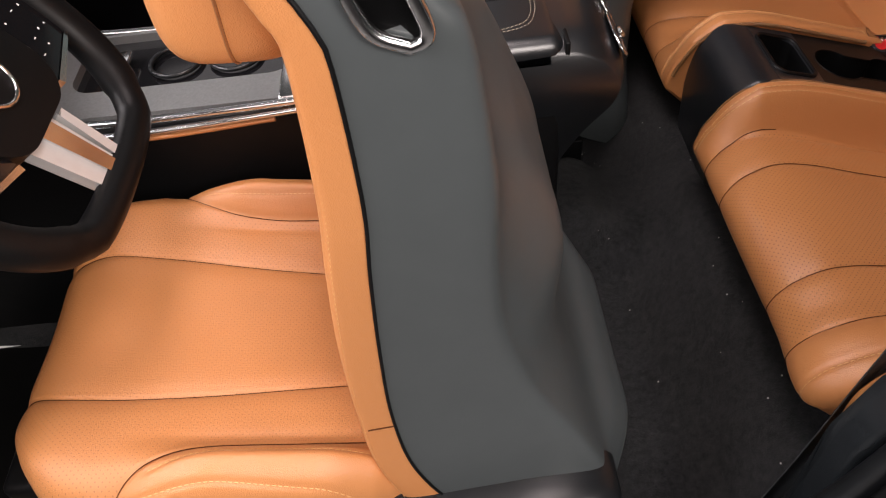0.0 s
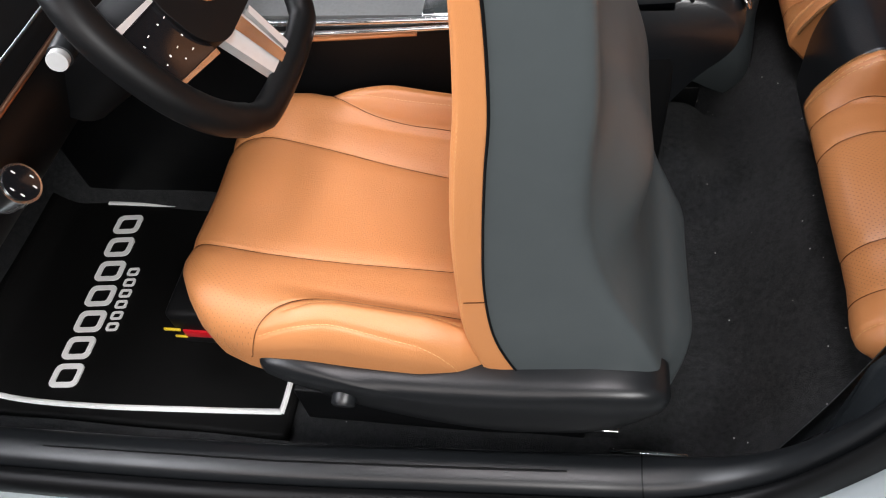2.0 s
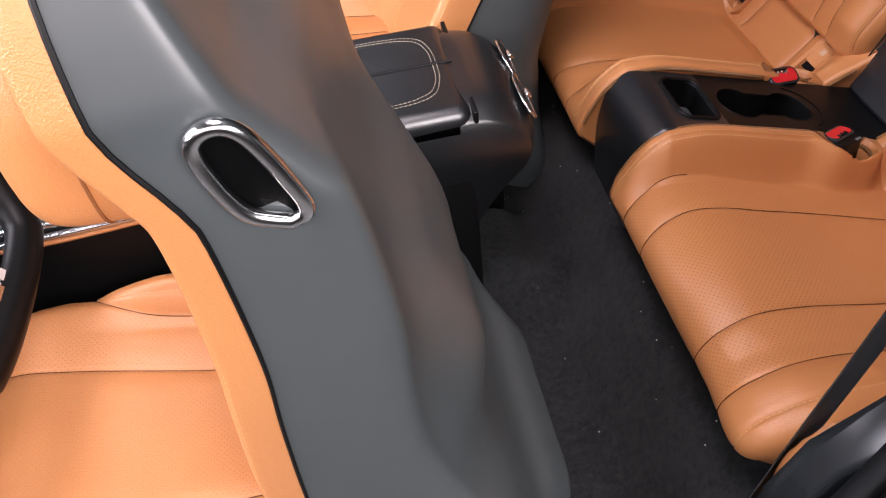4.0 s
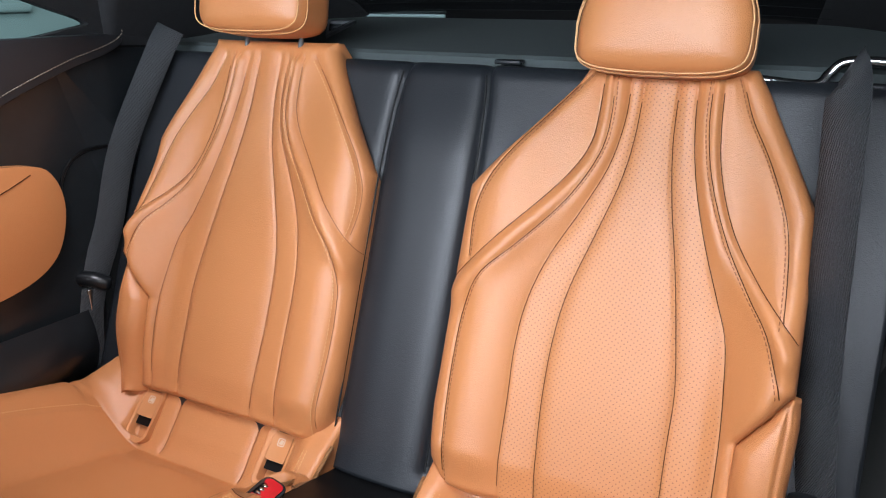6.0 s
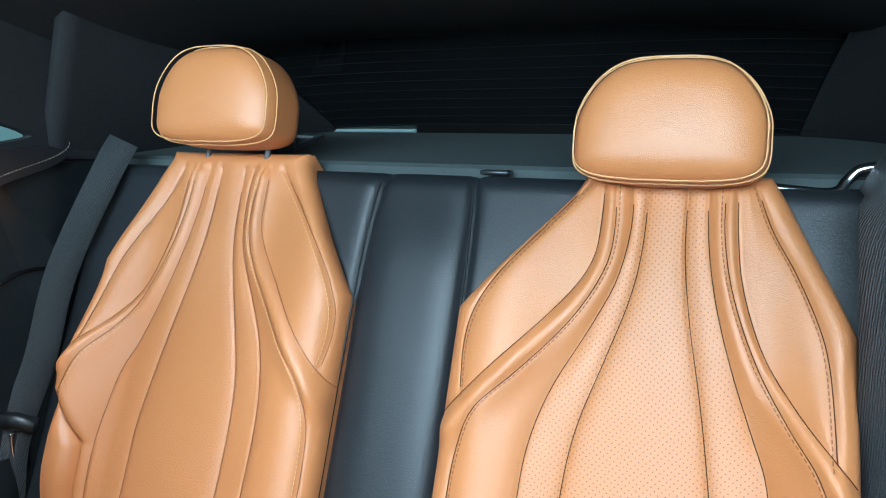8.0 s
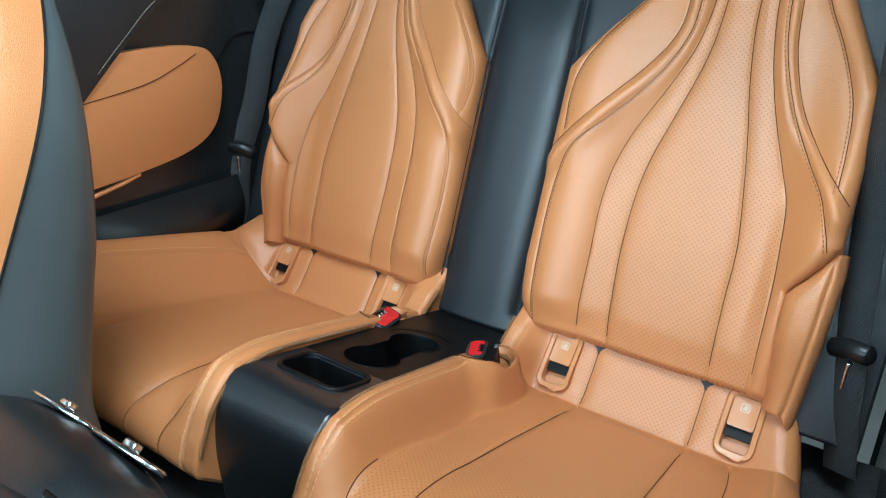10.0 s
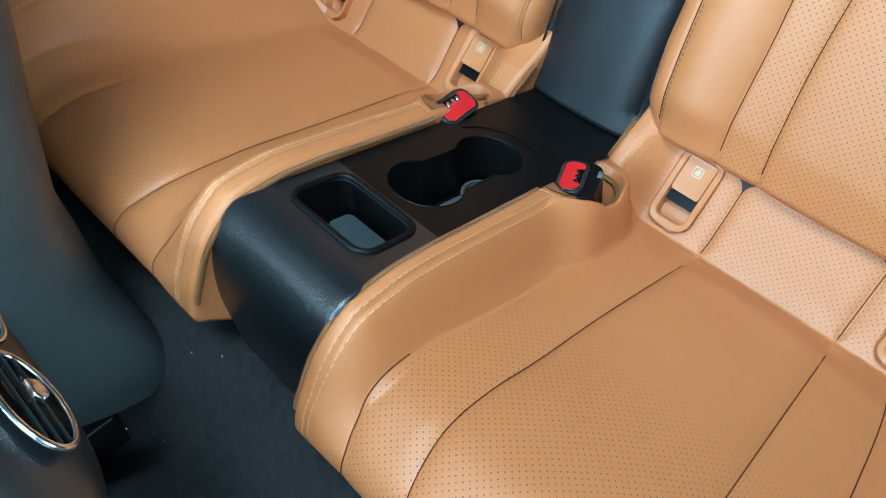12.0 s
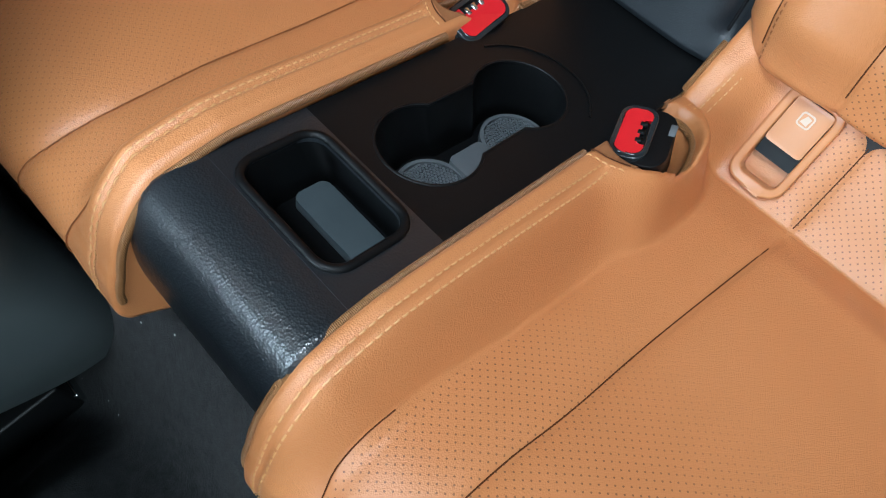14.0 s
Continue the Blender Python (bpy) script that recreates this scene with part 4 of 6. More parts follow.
for cx in (c1 + 0.019, c2 + 0.019):
    bm = bmesh.new()
    disc = [(cx + 0.0325 * math.cos(t), 0.0325 * math.sin(t)) for t in np.linspace(0, 2 * math.pi, 40, endpoint=False)]
    hole = [(cx + 0.029 * math.cos(t), 0.029 * math.sin(t)) for t in np.linspace(0, 2 * math.pi, 40, endpoint=False)]
    plate(bm, disc, -0.0725, -0.064, con_m, [hole])
    part("cup_mat_rim", bm, RUBBER, cup_well, "grey rubber rim of the cup mat")
    verts, faces = [], []
    step = 0.0034
    for i in range(-9, 10):
        for j in range(-10, 11):
            px, py = (i + 0.5 * (j % 2)) * step, j * step * 0.866
            if math.hypot(px, py) < 0.028:
                base = len(verts)
                for k in range(6):
                    t = radians(60 * k + 30)
                    verts.append((cx + px + 0.0014 * math.cos(t), py + 0.0014 * math.sin(t), -0.0655))
                verts += [(cx + px + 0.0017 * math.cos(radians(60 * k + 30)), py + 0.0017 * math.sin(radians(60 * k + 30)), -0.070) for k in range(6)]
                faces.append(tuple(range(base, base + 6)))
                faces += [(base + k, base + 6 + k, base + 6 + (k + 1) % 6, base + (k + 1) % 6) for k in range(6)]
    data = bpy.data.meshes.new("mat_studs")
    data.from_pydata(verts, [], faces)
    data.transform(con_m)
    tagged(attach("mat_studs", data, RUBBER, cup_well, "studded grey rubber cup mat"), kind="stuff")
bm = bmesh.new()
plate(bm, rounded_rect((c1 + c2) / 2 + 0.018, 0.0, 0.040, 0.030, 0.006), -0.072, -0.060, con_m)
edges = [e for e in bm.edges if len(e.link_faces) == 2 and e.calc_face_angle(0) > 0.9]
bmesh.ops.bevel(bm, geom=edges, offset=0.004, segments=2, profile=0.5, affect="EDGES", clamp_overlap=True)
part("cup_bridge", bm, RUBBER, cup_well, "grey rubber bridge between the cups")
# raised rib behind the rear cup
arc = [(c2 + 0.060 * math.cos(t), 0.060 * math.sin(t), 0.0004) for t in np.linspace(radians(-60), radians(75), 24)]
tube_part("rib", [con_m @ Vector(p) for p in arc], 0.0016, MATT_BLACK, console, "raised rib round the rear cup", sides=6, flat=0.6)
# leather roll in front
prof = curve_through([(0.052, con_z(0.052) - 0.001), (0.027, con_z(0.027) - 0.001), (0.004, 0.405), (-0.016, 0.390), (-0.031, 0.364), (-0.040, 0.32), (-0.041, 0.26), (-0.034, 0.14)], 50)
yy = np.linspace(-1, 1, 60)[None] * np.interp(np.arange(50), [0, 12, 26, 49], [0.0785, 0.086, 0.100, 0.100])[:, None]
Pp = np.zeros((50, 60, 3))
slip = np.gradient(prof, axis=0)
slip /= np.linalg.norm(slip, axis=1)[:, None]
sunk = np.clip((np.abs(yy) - 0.081) * 1.3, 0, 0.03)
Pp[..., 0], Pp[..., 1], Pp[..., 2] = prof[:, 0:1] - slip[:, 1:2] * sunk, yy + CY, prof[:, 1:2] + slip[:, 0:1] * sunk
attach("front_roll", grid_mesh("front_roll", Pp), BLACK_LEATHER, console, "grained black leather front")
for y in (-0.0785, 0.0785):
    bm = bmesh.new()
    xs_ = [0.55, 0.052, -0.015, -0.038, -0.03, 0.55]
    zs_ = [con_z(0.55) - 0.004, con_z(0.052) - 0.006, 0.375, 0.32, 0.15, 0.12]
    plate(bm, list(zip(xs_, zs_)), y + CY - 0.002, y + CY + 0.002, Matrix(((1, 0, 0, 0), (0, 0, 1, 0), (0, 1, 0, 0), (0, 0, 0, 1))))
    part("side_wall", bm, MATT_BLACK, console)


def buckle(side):
    """A rear buckle: a rounded housing, a framed red button with a notch, teeth in the notch. Local y points away from the console."""
    who = thing("seat_belt_buckle", "black seat belt buckle with a red release button beside the console", "seat belt buckle", "rear buckles")
    centre, roll, turn = ((0.313, -0.0935, con_z(0.313) + 0.011), radians(-8), radians(24)) if side < 0 else ((0.311, 0.0825, con_z(0.311) + 0.007), radians(22), radians(6))
    tilt = Matrix.Translation(centre) @ Euler((roll, radians(6), turn)).to_matrix().to_4x4() @ Matrix.Diagonal((1, side, 1, 1))
    long, wide, shoulder = (0.056, 0.031, 0.015) if side < 0 else (0.060, 0.036, 0.002)

    def soft_plate(outline, z0, z1, offset, holes=()):
        bm = bmesh.new()
        plate(bm, outline, z0, z1, tilt, holes)
        edges = [e for e in bm.edges if len(e.link_faces) == 2 and e.calc_face_angle(0) > 0.9]
        bmesh.ops.bevel(bm, geom=edges, offset=offset, segments=3, profile=0.5, affect="EDGES", clamp_overlap=True)
        bmesh.ops.recalc_face_normals(bm, faces=bm.faces[:])
        return bm

    body = part("body", soft_plate(rounded_rect(0, shoulder / 2, long + 0.004, wide + shoulder, 0.015), -0.040, 0.0, 0.006), MATT_BLACK, who, "black plastic housing")
    part("button_frame", soft_plate(rounded_rect(0, 0, long, wide, 0.012), -0.006, 0.0035, 0.0015, [rounded_rect(0, 0, long - 0.008, wide - 0.008, 0.009)]), TRIM, body, "dark grey frame of the button")
    w, h = long - 0.009, wide - 0.009
    notch = [(-w * 0.28, h / 2), (-w * 0.26, h * 0.24), (w * 0.26, h * 0.24), (w * 0.28, h / 2)]
    half_ = [p for p in rounded_rect(0, 0, w, h, 0.008) if not (p[1] > h * 0.45 and abs(p[0]) < w * 0.28)]
    top_left = max((p for p in half_ if p[0] < 0 and p[1] > h * 0.45), key=lambda p: p[0])
    order = half_.index(top_left)
    loop = half_[order:] + half_[:order]
    turn_ccw = loop[1][0] < loop[0][0]
    loop = loop + (notch[::-1] if turn_ccw else notch)
    button = part("release_button", soft_plate(loop, -0.004, 0.0042, 0.0012), RED, body, "red release button with a notch")
    bm = bmesh.new()
    box(bm, -w * 0.27, w * 0.27, h * 0.20, h * 0.50, -0.003, 0.0020, 0.0006, 1, tilt)
    part("slot", bm, MATT_BLACK, body, "black tongue slot")
    for k in range(3):
        bm = bmesh.new()
        box(bm, -0.0105 + 0.0085 * k, -0.0065 + 0.0085 * k, h * 0.13, h * 0.40, 0.0008, 0.0050, 0.0005, 1, tilt)
        part("tooth", bm, MATT_BLACK if side < 0 else CHROME, button)
    if side < 0:
        bm = bmesh.new()
        box(bm, 0.006, 0.018, wide / 2 + 0.010, wide / 2 + 0.0155, -0.0005, 0.0004, 0.0002, 1, tilt)
        part("label_mark", bm, RUBBER, body, "small grey moulded mark")
    return who


for side in (-1, 1):
    buckle(side)

# ---------------------------------------------------------------- front seats


def driver_seat():
    """The driver's bucket seat, slid forward and tipped for entry: cushion, backrest with a hollowed shell, side shield."""
    who = thing("front_car_seat", "tan leather driver's seat with a dark grey shell, slid forward", "car seat", "front seats")
    yc, dx = -0.405, -0.040
    prof = curve_through([(-0.50, 0.318), (-0.60, 0.334), (-0.72, 0.356), (-0.84, 0.384), (-0.915, 0.400), (-0.962, 0.390), (-0.988, 0.354), (-0.986, 0.312)], 130)
    ss = np.concatenate([[0], np.cumsum(np.hypot(*(prof[1:] - prof[:-1]).T))])
    nrm = np.gradient(prof, axis=0)
    nrm = np.stack([nrm[:, 1], -nrm[:, 0]], 1) / np.linalg.norm(nrm, axis=1)[:, None]
    nrm *= np.sign(nrm[30, 1])
    s_x = lambda x: float(np.interp(-x, -prof[:118, 0], ss[:118]))
    line = curve_through([(0.085, s_x(-0.52)), (0.094, s_x(-0.65)), (0.108, s_x(-0.8)), (0.112, s_x(-0.9)), (0.103, s_x(-0.965)), (0.098, ss[-1])])
    bolster = curve_through([(0.172, s_x(-0.52)), (0.178, s_x(-0.62)), (0.178, s_x(-0.70)), (0.184, s_x(-0.76)), (0.202, s_x(-0.805)), (0.226, s_x(-0.830)), (0.252, s_x(-0.838))])
    ridge = curve_through([(0.205, s_x(-0.52)), (0.200, s_x(-0.64)), (0.199, s_x(-0.74)), (0.212, s_x(-0.80))])
    low_ridge = curve_through([(0.243, s_x(-0.56)), (0.238, s_x(-0.64)), (0.232, s_x(-0.74)), (0.238, s_x(-0.83))])

    def half(s):
        x = np.interp(s, ss, prof[:, 0])
        return np.interp(x, [-0.99, -0.982, -0.97, -0.95, -0.925, -0.90, -0.86, -0.80, -0.62, -0.56, -0.53, -0.5], [0.150, 0.168, 0.186, 0.205, 0.222, 0.233, 0.244, 0.250, 0.250, 0.243, 0.232, 0.20])

    def point(q, s):
        a = np.abs(q)
        h = 0.046 * ramp(a, 0.160, 0.212) * (1 - ramp(s, s_x(-0.72), s_x(-0.86))) * (0.45 + 0.55 * ramp(s, s_x(-0.52), s_x(-0.62)))
        h += 0.012 * ramp(a, 0.09, 0.2) * (1 - ramp(s, s_x(-0.90), s_x(-0.97))) - 0.005 * np.exp(-((a) / 0.09) ** 2)
        h -= seams_into(a, s, [line], 0.003, 0.0024, 0.003, 0.014) + seams_into(a, s, [bolster], 0.0045, 0.0028, 0.006, 0.018)
        h -= 0.0022 * np.exp(-(gap(a, s, ridge) / 0.003) ** 2) + 0.0022 * np.exp(-(gap(a, s, low_ridge) / 0.003) ** 2)
        edge = half(s) - a
        r = 0.048
        e = np.clip(r - edge, 0, r)
        h -= (r - np.sqrt(np.maximum(r * r - e * e, 0))) * 1.25
        x, z = np.interp(s, ss, prof[:, 0]), np.interp(s, ss, prof[:, 1])
        nx, nz = np.interp(s, ss, nrm[:, 0]), np.interp(s, ss, nrm[:, 1])
        return np.stack([x + nx * h + dx, yc + q, z + nz * h], -1)

    S, U = np.meshgrid(np.linspace(0, ss[-1], 170), np.sin(np.linspace(-1, 1, 190) * 1.45) / math.sin(1.45), indexing="ij")
    Q = U * half(S)
    inside = np.abs(Q) < np.interp(S, bolster[:, 1], bolster[:, 0]) - 0.004
    mask = inside.astype(float) * (S > s_x(-0.56)) * 0.55 * (0.75 - 0.45 * ramp(S, s_x(-0.62), s_x(-0.85)) * (np.abs(Q) < 0.10)) * (1 - ramp(S, s_x(-0.95), s_x(-0.985)))
    uv = np.stack([Q, S], -1)
    cushion = attach("seat_cushion", grid_mesh("seat_cushion", with_skirt(point(Q, S), np.array([0.004, 0, -0.05])), pad(uv), pad(mask), flip=True), TAN_HOLES, who, "perforated tan leather cushion")
    for sgn in (-1, 1):
        surf = lambda p, q: point(sgn * np.atleast_1d(p), np.atleast_1d(q))
        stitches("stitching", surf, [ridge, low_ridge], THREAD, cushion, label="pale tan stitches")
        seam_line("seam", surf, line[2:], cushion)
        seam_line("seam", surf, bolster, cushion)
    lip = point(np.linspace(-0.995, 1.0, 90) * half(ss[-1]), np.full(90, ss[-1] - 0.004))
    tube_part("edge_piping", lip, 0.0016, THREAD, cushion, "pale tan edge piping", sides=6)

    # backrest, described by its height z and its depth x behind the foot
    zs = np.array([0.24, 0.28, 0.32, 0.39, 0.48, 0.58, 0.68, 0.76, 0.87, 0.90, 0.935, 0.96, 1.02, 1.06, 1.085])
    front = soft(zs, [0.000, -0.018, -0.036, -0.053, -0.056, -0.053, -0.043, -0.033, -0.028, -0.036, -0.052, -0.057, -0.057, -0.044, -0.018])
    strip = soft(zs, [0.090, 0.060, 0.050, 0.042, 0.037, 0.038, 0.036, 0.034, 0.029, 0.029, 0.028, 0.028, 0.028, 0.026, 0.020])
    fold = soft(zs, [0.215, 0.210, 0.203, 0.172, 0.126, 0.098, 0.094, 0.096, 0.086, 0.070, 0.044, 0.032, 0.010, -0.002, 0.006])
    rear = soft(zs, [0.262, 0.238, 0.205, 0.180, 0.160, 0.166, 0.134, 0.098, 0.070, 0.058, 0.035, 0.027, 0.008, -0.004, 0.004])
    wide = soft(zs, [0.236, 0.238, 0.236, 0.228, 0.219, 0.215, 0.214, 0.213, 0.208, 0.206, 0.202, 0.197, 0.170, 0.125, 0.05])
    base = np.array([-0.50 + dx, yc, 0.0])
    tt = np.linspace(0.26, 1.085, 120)
    cross = curve_through([(1, 1.0), (1.0, 0.48), (0.985, 0.12), (0.92, 0.0), (0.80, 0.18), (0.64, 0.74), (0.40, 0.98), (0.0, 1.05), (-0.40, 0.98), (-0.64, 0.74), (-0.80, 0.18), (-0.92, 0.0), (-0.985, 0.12), (-1.0, 0.48), (-1, 1.0)], 120)
    deep = np.where(np.abs(cross[None, :, 0]) > 0.975, strip(tt)[:, None], 0.052 * np.interp(tt, [0.26, 0.95, 1.085], [1, 0.9, 0.3])[:, None])
    q = wide(tt)[:, None] * cross[None, :, 0]
    T2 = tt[:, None] + 0 * q
    lines = [np.array([(sg * 0.09, 0.26), (sg * 0.11, 0.6), (sg * 0.06, 1.08)]) for sg in (-1, 1)] + [np.array([(sg * 0.155, 0.26), (sg * 0.16, 0.55), (sg * 0.165, 0.80), (sg * 0.10, 1.07)]) for sg in (-1, 1)]
    depth = front(tt)[:, None] + cross[None, :, 1] * deep + seams_into(q, T2, lines)
    pts = np.stack([base[0] + depth, base[1] + q, T2], -1)
    backrest = attach("backrest", grid_mesh("backrest", pts), TAN, who, "tan leather backrest")
    t2 = np.linspace(0.22, 1.085, 130)
    cr = np.array([(1.0, 0.0, 0.0), (1.0, 0.5, 0.0), (0.995, 0.84, 0.0), (0.965, 0.97, 0.0), (0.90, 1.0, 0.10), (0.78, 1.0, 0.42), (0.62, 1.0, 0.80), (0.45, 1.0, 1.0), (0.2, 1.0, 1.0), (0.0, 1.0, 1.0)])
    cr = curve_through(np.vstack([cr, cr[:-1][::-1] * [-1, 1, 1]]), 130)
    edge0 = front(t2) + strip(t2)
    depth = edge0[:, None] + cr[None, :, 1] * (fold(t2) - edge0)[:, None] + cr[None, :, 2] * (rear(t2) - fold(t2))[:, None]
    pts = np.stack([base[0] + depth, base[1] + wide(t2)[:, None] * cr[None, :, 0], t2[:, None] + 0 * depth], -1)
    attach("backrest_shell", grid_mesh("backrest_shell", pts, flip=True), SHELL, who, "dark grey hollowed backrest shell")
    for sgn in (-1, 1):
        t3 = np.linspace(0.275, 1.07, 60)
        edge = np.stack([base[0] + front(t3) + strip(t3), base[1] + sgn * wide(t3) * 1.004, t3], -1)
        tube_part("shell_piping", edge, 0.0017, MATT_BLACK, who, "black piping along the shell", sides=6)
        run = np.stack([base[1] + sgn * wide(t3) * 0.990, t3], -1)
        stitches("stitching", lambda p, r: np.stack([base[0] + front(r) + 0.007, p, r], -1), [run], THREAD, backrest, label="pale tan stitches")
        join = np.stack([base[0] + float(front(0.455)) + np.linspace(0.010, float(strip(0.455)), 12), np.full(12, base[1] + sgn * float(wide(0.455)) * 1.003), 0.455 + 0.004 * np.linspace(0, 1, 12)], -1)
        tube_part("strip_seam", join, 0.0008, SEAM, who, "brown seam across the side strip", sides=5)
    # headrest ahead of the top of the backrest
    shape, ox, oy = headrest_shape(0.27, 0.19, 0.13)
    place = lambda p: np.array([base[0] - 0.075, yc, 0.885]) + p[..., 1:2] * np.array([0.05, 0, 1.0]) - p[..., 2:3] * np.array([1.0, 0, -0.05]) + p[..., 0:1] * np.array([0, 1.0, 0])
    attach("headrest", grid_mesh("headrest", place(shape)), TAN, who, "tan leather headrest")
    ring = np.stack([ox, oy, 0 * ox], -1)[:-1]
    tube_part("headrest_seam", place(ring), 0.0014, THREAD_DARK, who, "brown headrest seam", sides=6, closed=True)
    # side shield: a moulded cover with a raised rear end
    shield = [(-0.850, 0.300), (-0.842, 0.322), (-0.79, 0.330), (-0.70, 0.318), (-0.60, 0.312), (-0.51, 0.316), (-0.44, 0.325), (-0.37, 0.333), (-0.318, 0.330), (-0.290, 0.314), (-0.284, 0.29), (-0.302, 0.262), (-0.36, 0.198), (-0.475, 0.168), (-0.597, 0.180), (-0.723, 0.220), (-0.81, 0.276)]
    outline = curve_through(shield + [shield[0]], 72)[:-1]
    mid = np.array([-0.55, 0.275])
    rings = []
    for k, y in ((1.0, -0.600), (1.0, -0.646), (0.985, -0.656), (0.95, -0.664), (0.86, -0.672), (0.70, -0.679), (0.45, -0.683), (0.2, -0.684), (0.0, -0.684)):
        p = mid + (outline - mid) * [k, k]
        rings.append(np.stack([p[:, 0] + dx, np.full(len(p), y) - 0.010 * ramp(p[:, 0], -0.45, -0.30) * k, p[:, 1]], -1))
    rings = np.array(rings)
    rings = np.concatenate([rings, rings[:, :1]], 1)
    cover = attach("side_shield", grid_mesh("side_shield", rings), SHIELD, who, "black moulded side shield")
    bm = bmesh.new()
    tube(bm, [(-0.724 + dx, -0.660, 0.276), (-0.724 + dx, -0.690, 0.272), (-0.724 + dx, -0.693, 0.271)], [0.019, 0.017, 0.013], sides=24)
    part("adjuster_knob", bm, BLACK_PLASTIC, cover, "small black adjuster knob")
    bm = bmesh.new()
    box(bm, -0.86 + dx, -0.36 + dx, yc - 0.19, yc + 0.21, 0.12, 0.300, 0.03, 3)
    part("seat_base", bm, MATT_BLACK, who, "black seat base")
    for y in (-0.185, 0.185):
        bm = bmesh.new()
        box(bm, -0.90, -0.42, yc + y - 0.022, yc + y + 0.022, 0.020, 0.13, 0.004)
        part("rail", bm, MATT_BLACK, who, "black seat rail")
        bm = bmesh.new()
        for u in (-0.020, 0.014):
            box(bm, -0.425, -0.370, yc + y + u, yc + y + u + 0.006, 0.036, 0.062, 0.002)
        box(bm, -0.374, -0.368, yc + y - 0.020, yc + y + 0.020, 0.036, 0.062, 0.002)
        box(bm, -0.425, -0.400, yc + y - 0.020, yc + y + 0.020, 0.050, 0.070, 0.002)
        part("rail_end", bm, CHROME, who, "bare metal rail end")
    return who


def front_seat(yc, dx, lean, label, group, wrap=0.0, deep=0.0):
    """A front bucket seat: dx shifts it along the car, lean tips its backrest rearwards."""
    who = thing("front_car_seat", label, "car seat", group)
    # cushion: s runs from the back to the front lip, q across
    prof = curve_through([(-0.50, 0.300), (-0.60, 0.315), (-0.72, 0.335), (-0.84, 0.358), (-0.92, 0.370), (-0.965, 0.358), (-0.988, 0.325), (-0.985, 0.285)], 130)
    ss = np.concatenate([[0], np.cumsum(np.hypot(*(prof[1:] - prof[:-1]).T))])
    nrm = np.gradient(prof, axis=0)
    nrm = np.stack([nrm[:, 1], -nrm[:, 0]], 1) / np.linalg.norm(nrm, axis=1)[:, None]
    nrm *= np.sign(nrm[30, 1])
    s_x = lambda x: float(np.interp(-x, -prof[:118, 0], ss[:118]))
    line = curve_through([(0.128, s_x(-0.52)), (0.118, s_x(-0.65)), (0.112, s_x(-0.8)), (0.122, s_x(-0.93)), (0.128, ss[-1])])
    bolster = curve_through([(0.178, s_x(-0.52)), (0.176, s_x(-0.62)), (0.172, s_x(-0.74)), (0.186, s_x(-0.82)), (0.222, s_x(-0.865)), (0.262, s_x(-0.875))])
    ridge = curve_through([(0.228, s_x(-0.52)), (0.222, s_x(-0.64)), (0.226, s_x(-0.76)), (0.245, s_x(-0.84))])

    def half(s):
        x = np.interp(s, ss, prof[:, 0])
        return np.interp(x, [-0.99, -0.975, -0.95, -0.90, -0.85, -0.78, -0.62, -0.56, -0.53, -0.5], [0.165, 0.195, 0.220, 0.240, 0.253, 0.262, 0.262, 0.252, 0.238, 0.20])

    def point(q, s):
        a = np.abs(q)
        h = 0.052 * ramp(a, 0.165, 0.235) * (1 - ramp(s, s_x(-0.74), s_x(-0.88))) * (0.35 + 0.65 * ramp(s, s_x(-0.52), s_x(-0.62)))
        h += 0.010 * ramp(a, 0.10, 0.2) - 0.006 * np.exp(-((a) / 0.09) ** 2)
        h -= seams_into(a, s, [line, bolster]) + 0.0022 * np.exp(-(gap(a, s, ridge) / 0.003) ** 2)
        edge = half(s) - a
        r = 0.05
        e = np.clip(r - edge, 0, r)
        h -= (r - np.sqrt(np.maximum(r * r - e * e, 0))) * 0.9
        x, z = np.interp(s, ss, prof[:, 0]), np.interp(s, ss, prof[:, 1])
        nx, nz = np.interp(s, ss, nrm[:, 0]), np.interp(s, ss, nrm[:, 1])
        return np.stack([x + nx * h + dx, yc + q, z + nz * h], -1)

    S, U = np.meshgrid(np.linspace(0, ss[-1], 150), np.linspace(-1, 1, 150), indexing="ij")
    Q = U * half(S)
    mask = ((np.abs(Q) < np.interp(S, bolster[:, 1], bolster[:, 0]) - 0.004)).astype(float) * (S > s_x(-0.56)) * 0.5
    uv = np.stack([Q, S], -1)
    cushion = attach("seat_cushion", grid_mesh("seat_cushion", with_skirt(point(Q, S), np.array([0.004, 0, -0.05])), pad(uv), pad(mask), flip=True), TAN_HOLES, who, "perforated tan leather cushion")
    for sgn in (-1, 1):
        surf = lambda p, q: point(sgn * np.atleast_1d(p), np.atleast_1d(q))
        stitches("stitching", surf, [ridge, ridge + [0.006, 0]], THREAD, cushion, label="pale tan stitches")
        seam_line("seam", surf, line[2:], cushion)
        seam_line("seam", surf, bolster, cushion)
    # backrest
    base = np.array([-0.50 + dx, yc, 0.30])
    up = np.array([math.sin(lean), 0, math.cos(lean)])
    out = np.array([math.cos(lean), 0, -math.sin(lean)])
    front = soft([-0.1, 0.0, 0.15, 0.45, 0.54, 0.62, 0.72], [-0.06, -0.085, -0.092, -0.086, -0.086, -0.094, -0.110])
    strip = soft([-0.1, -0.06, -0.02, 0.04, 0.10, 0.72], [0.16, 0.12, 0.085, 0.055 + wrap, 0.042 + wrap, 0.042 + wrap * 0.7])
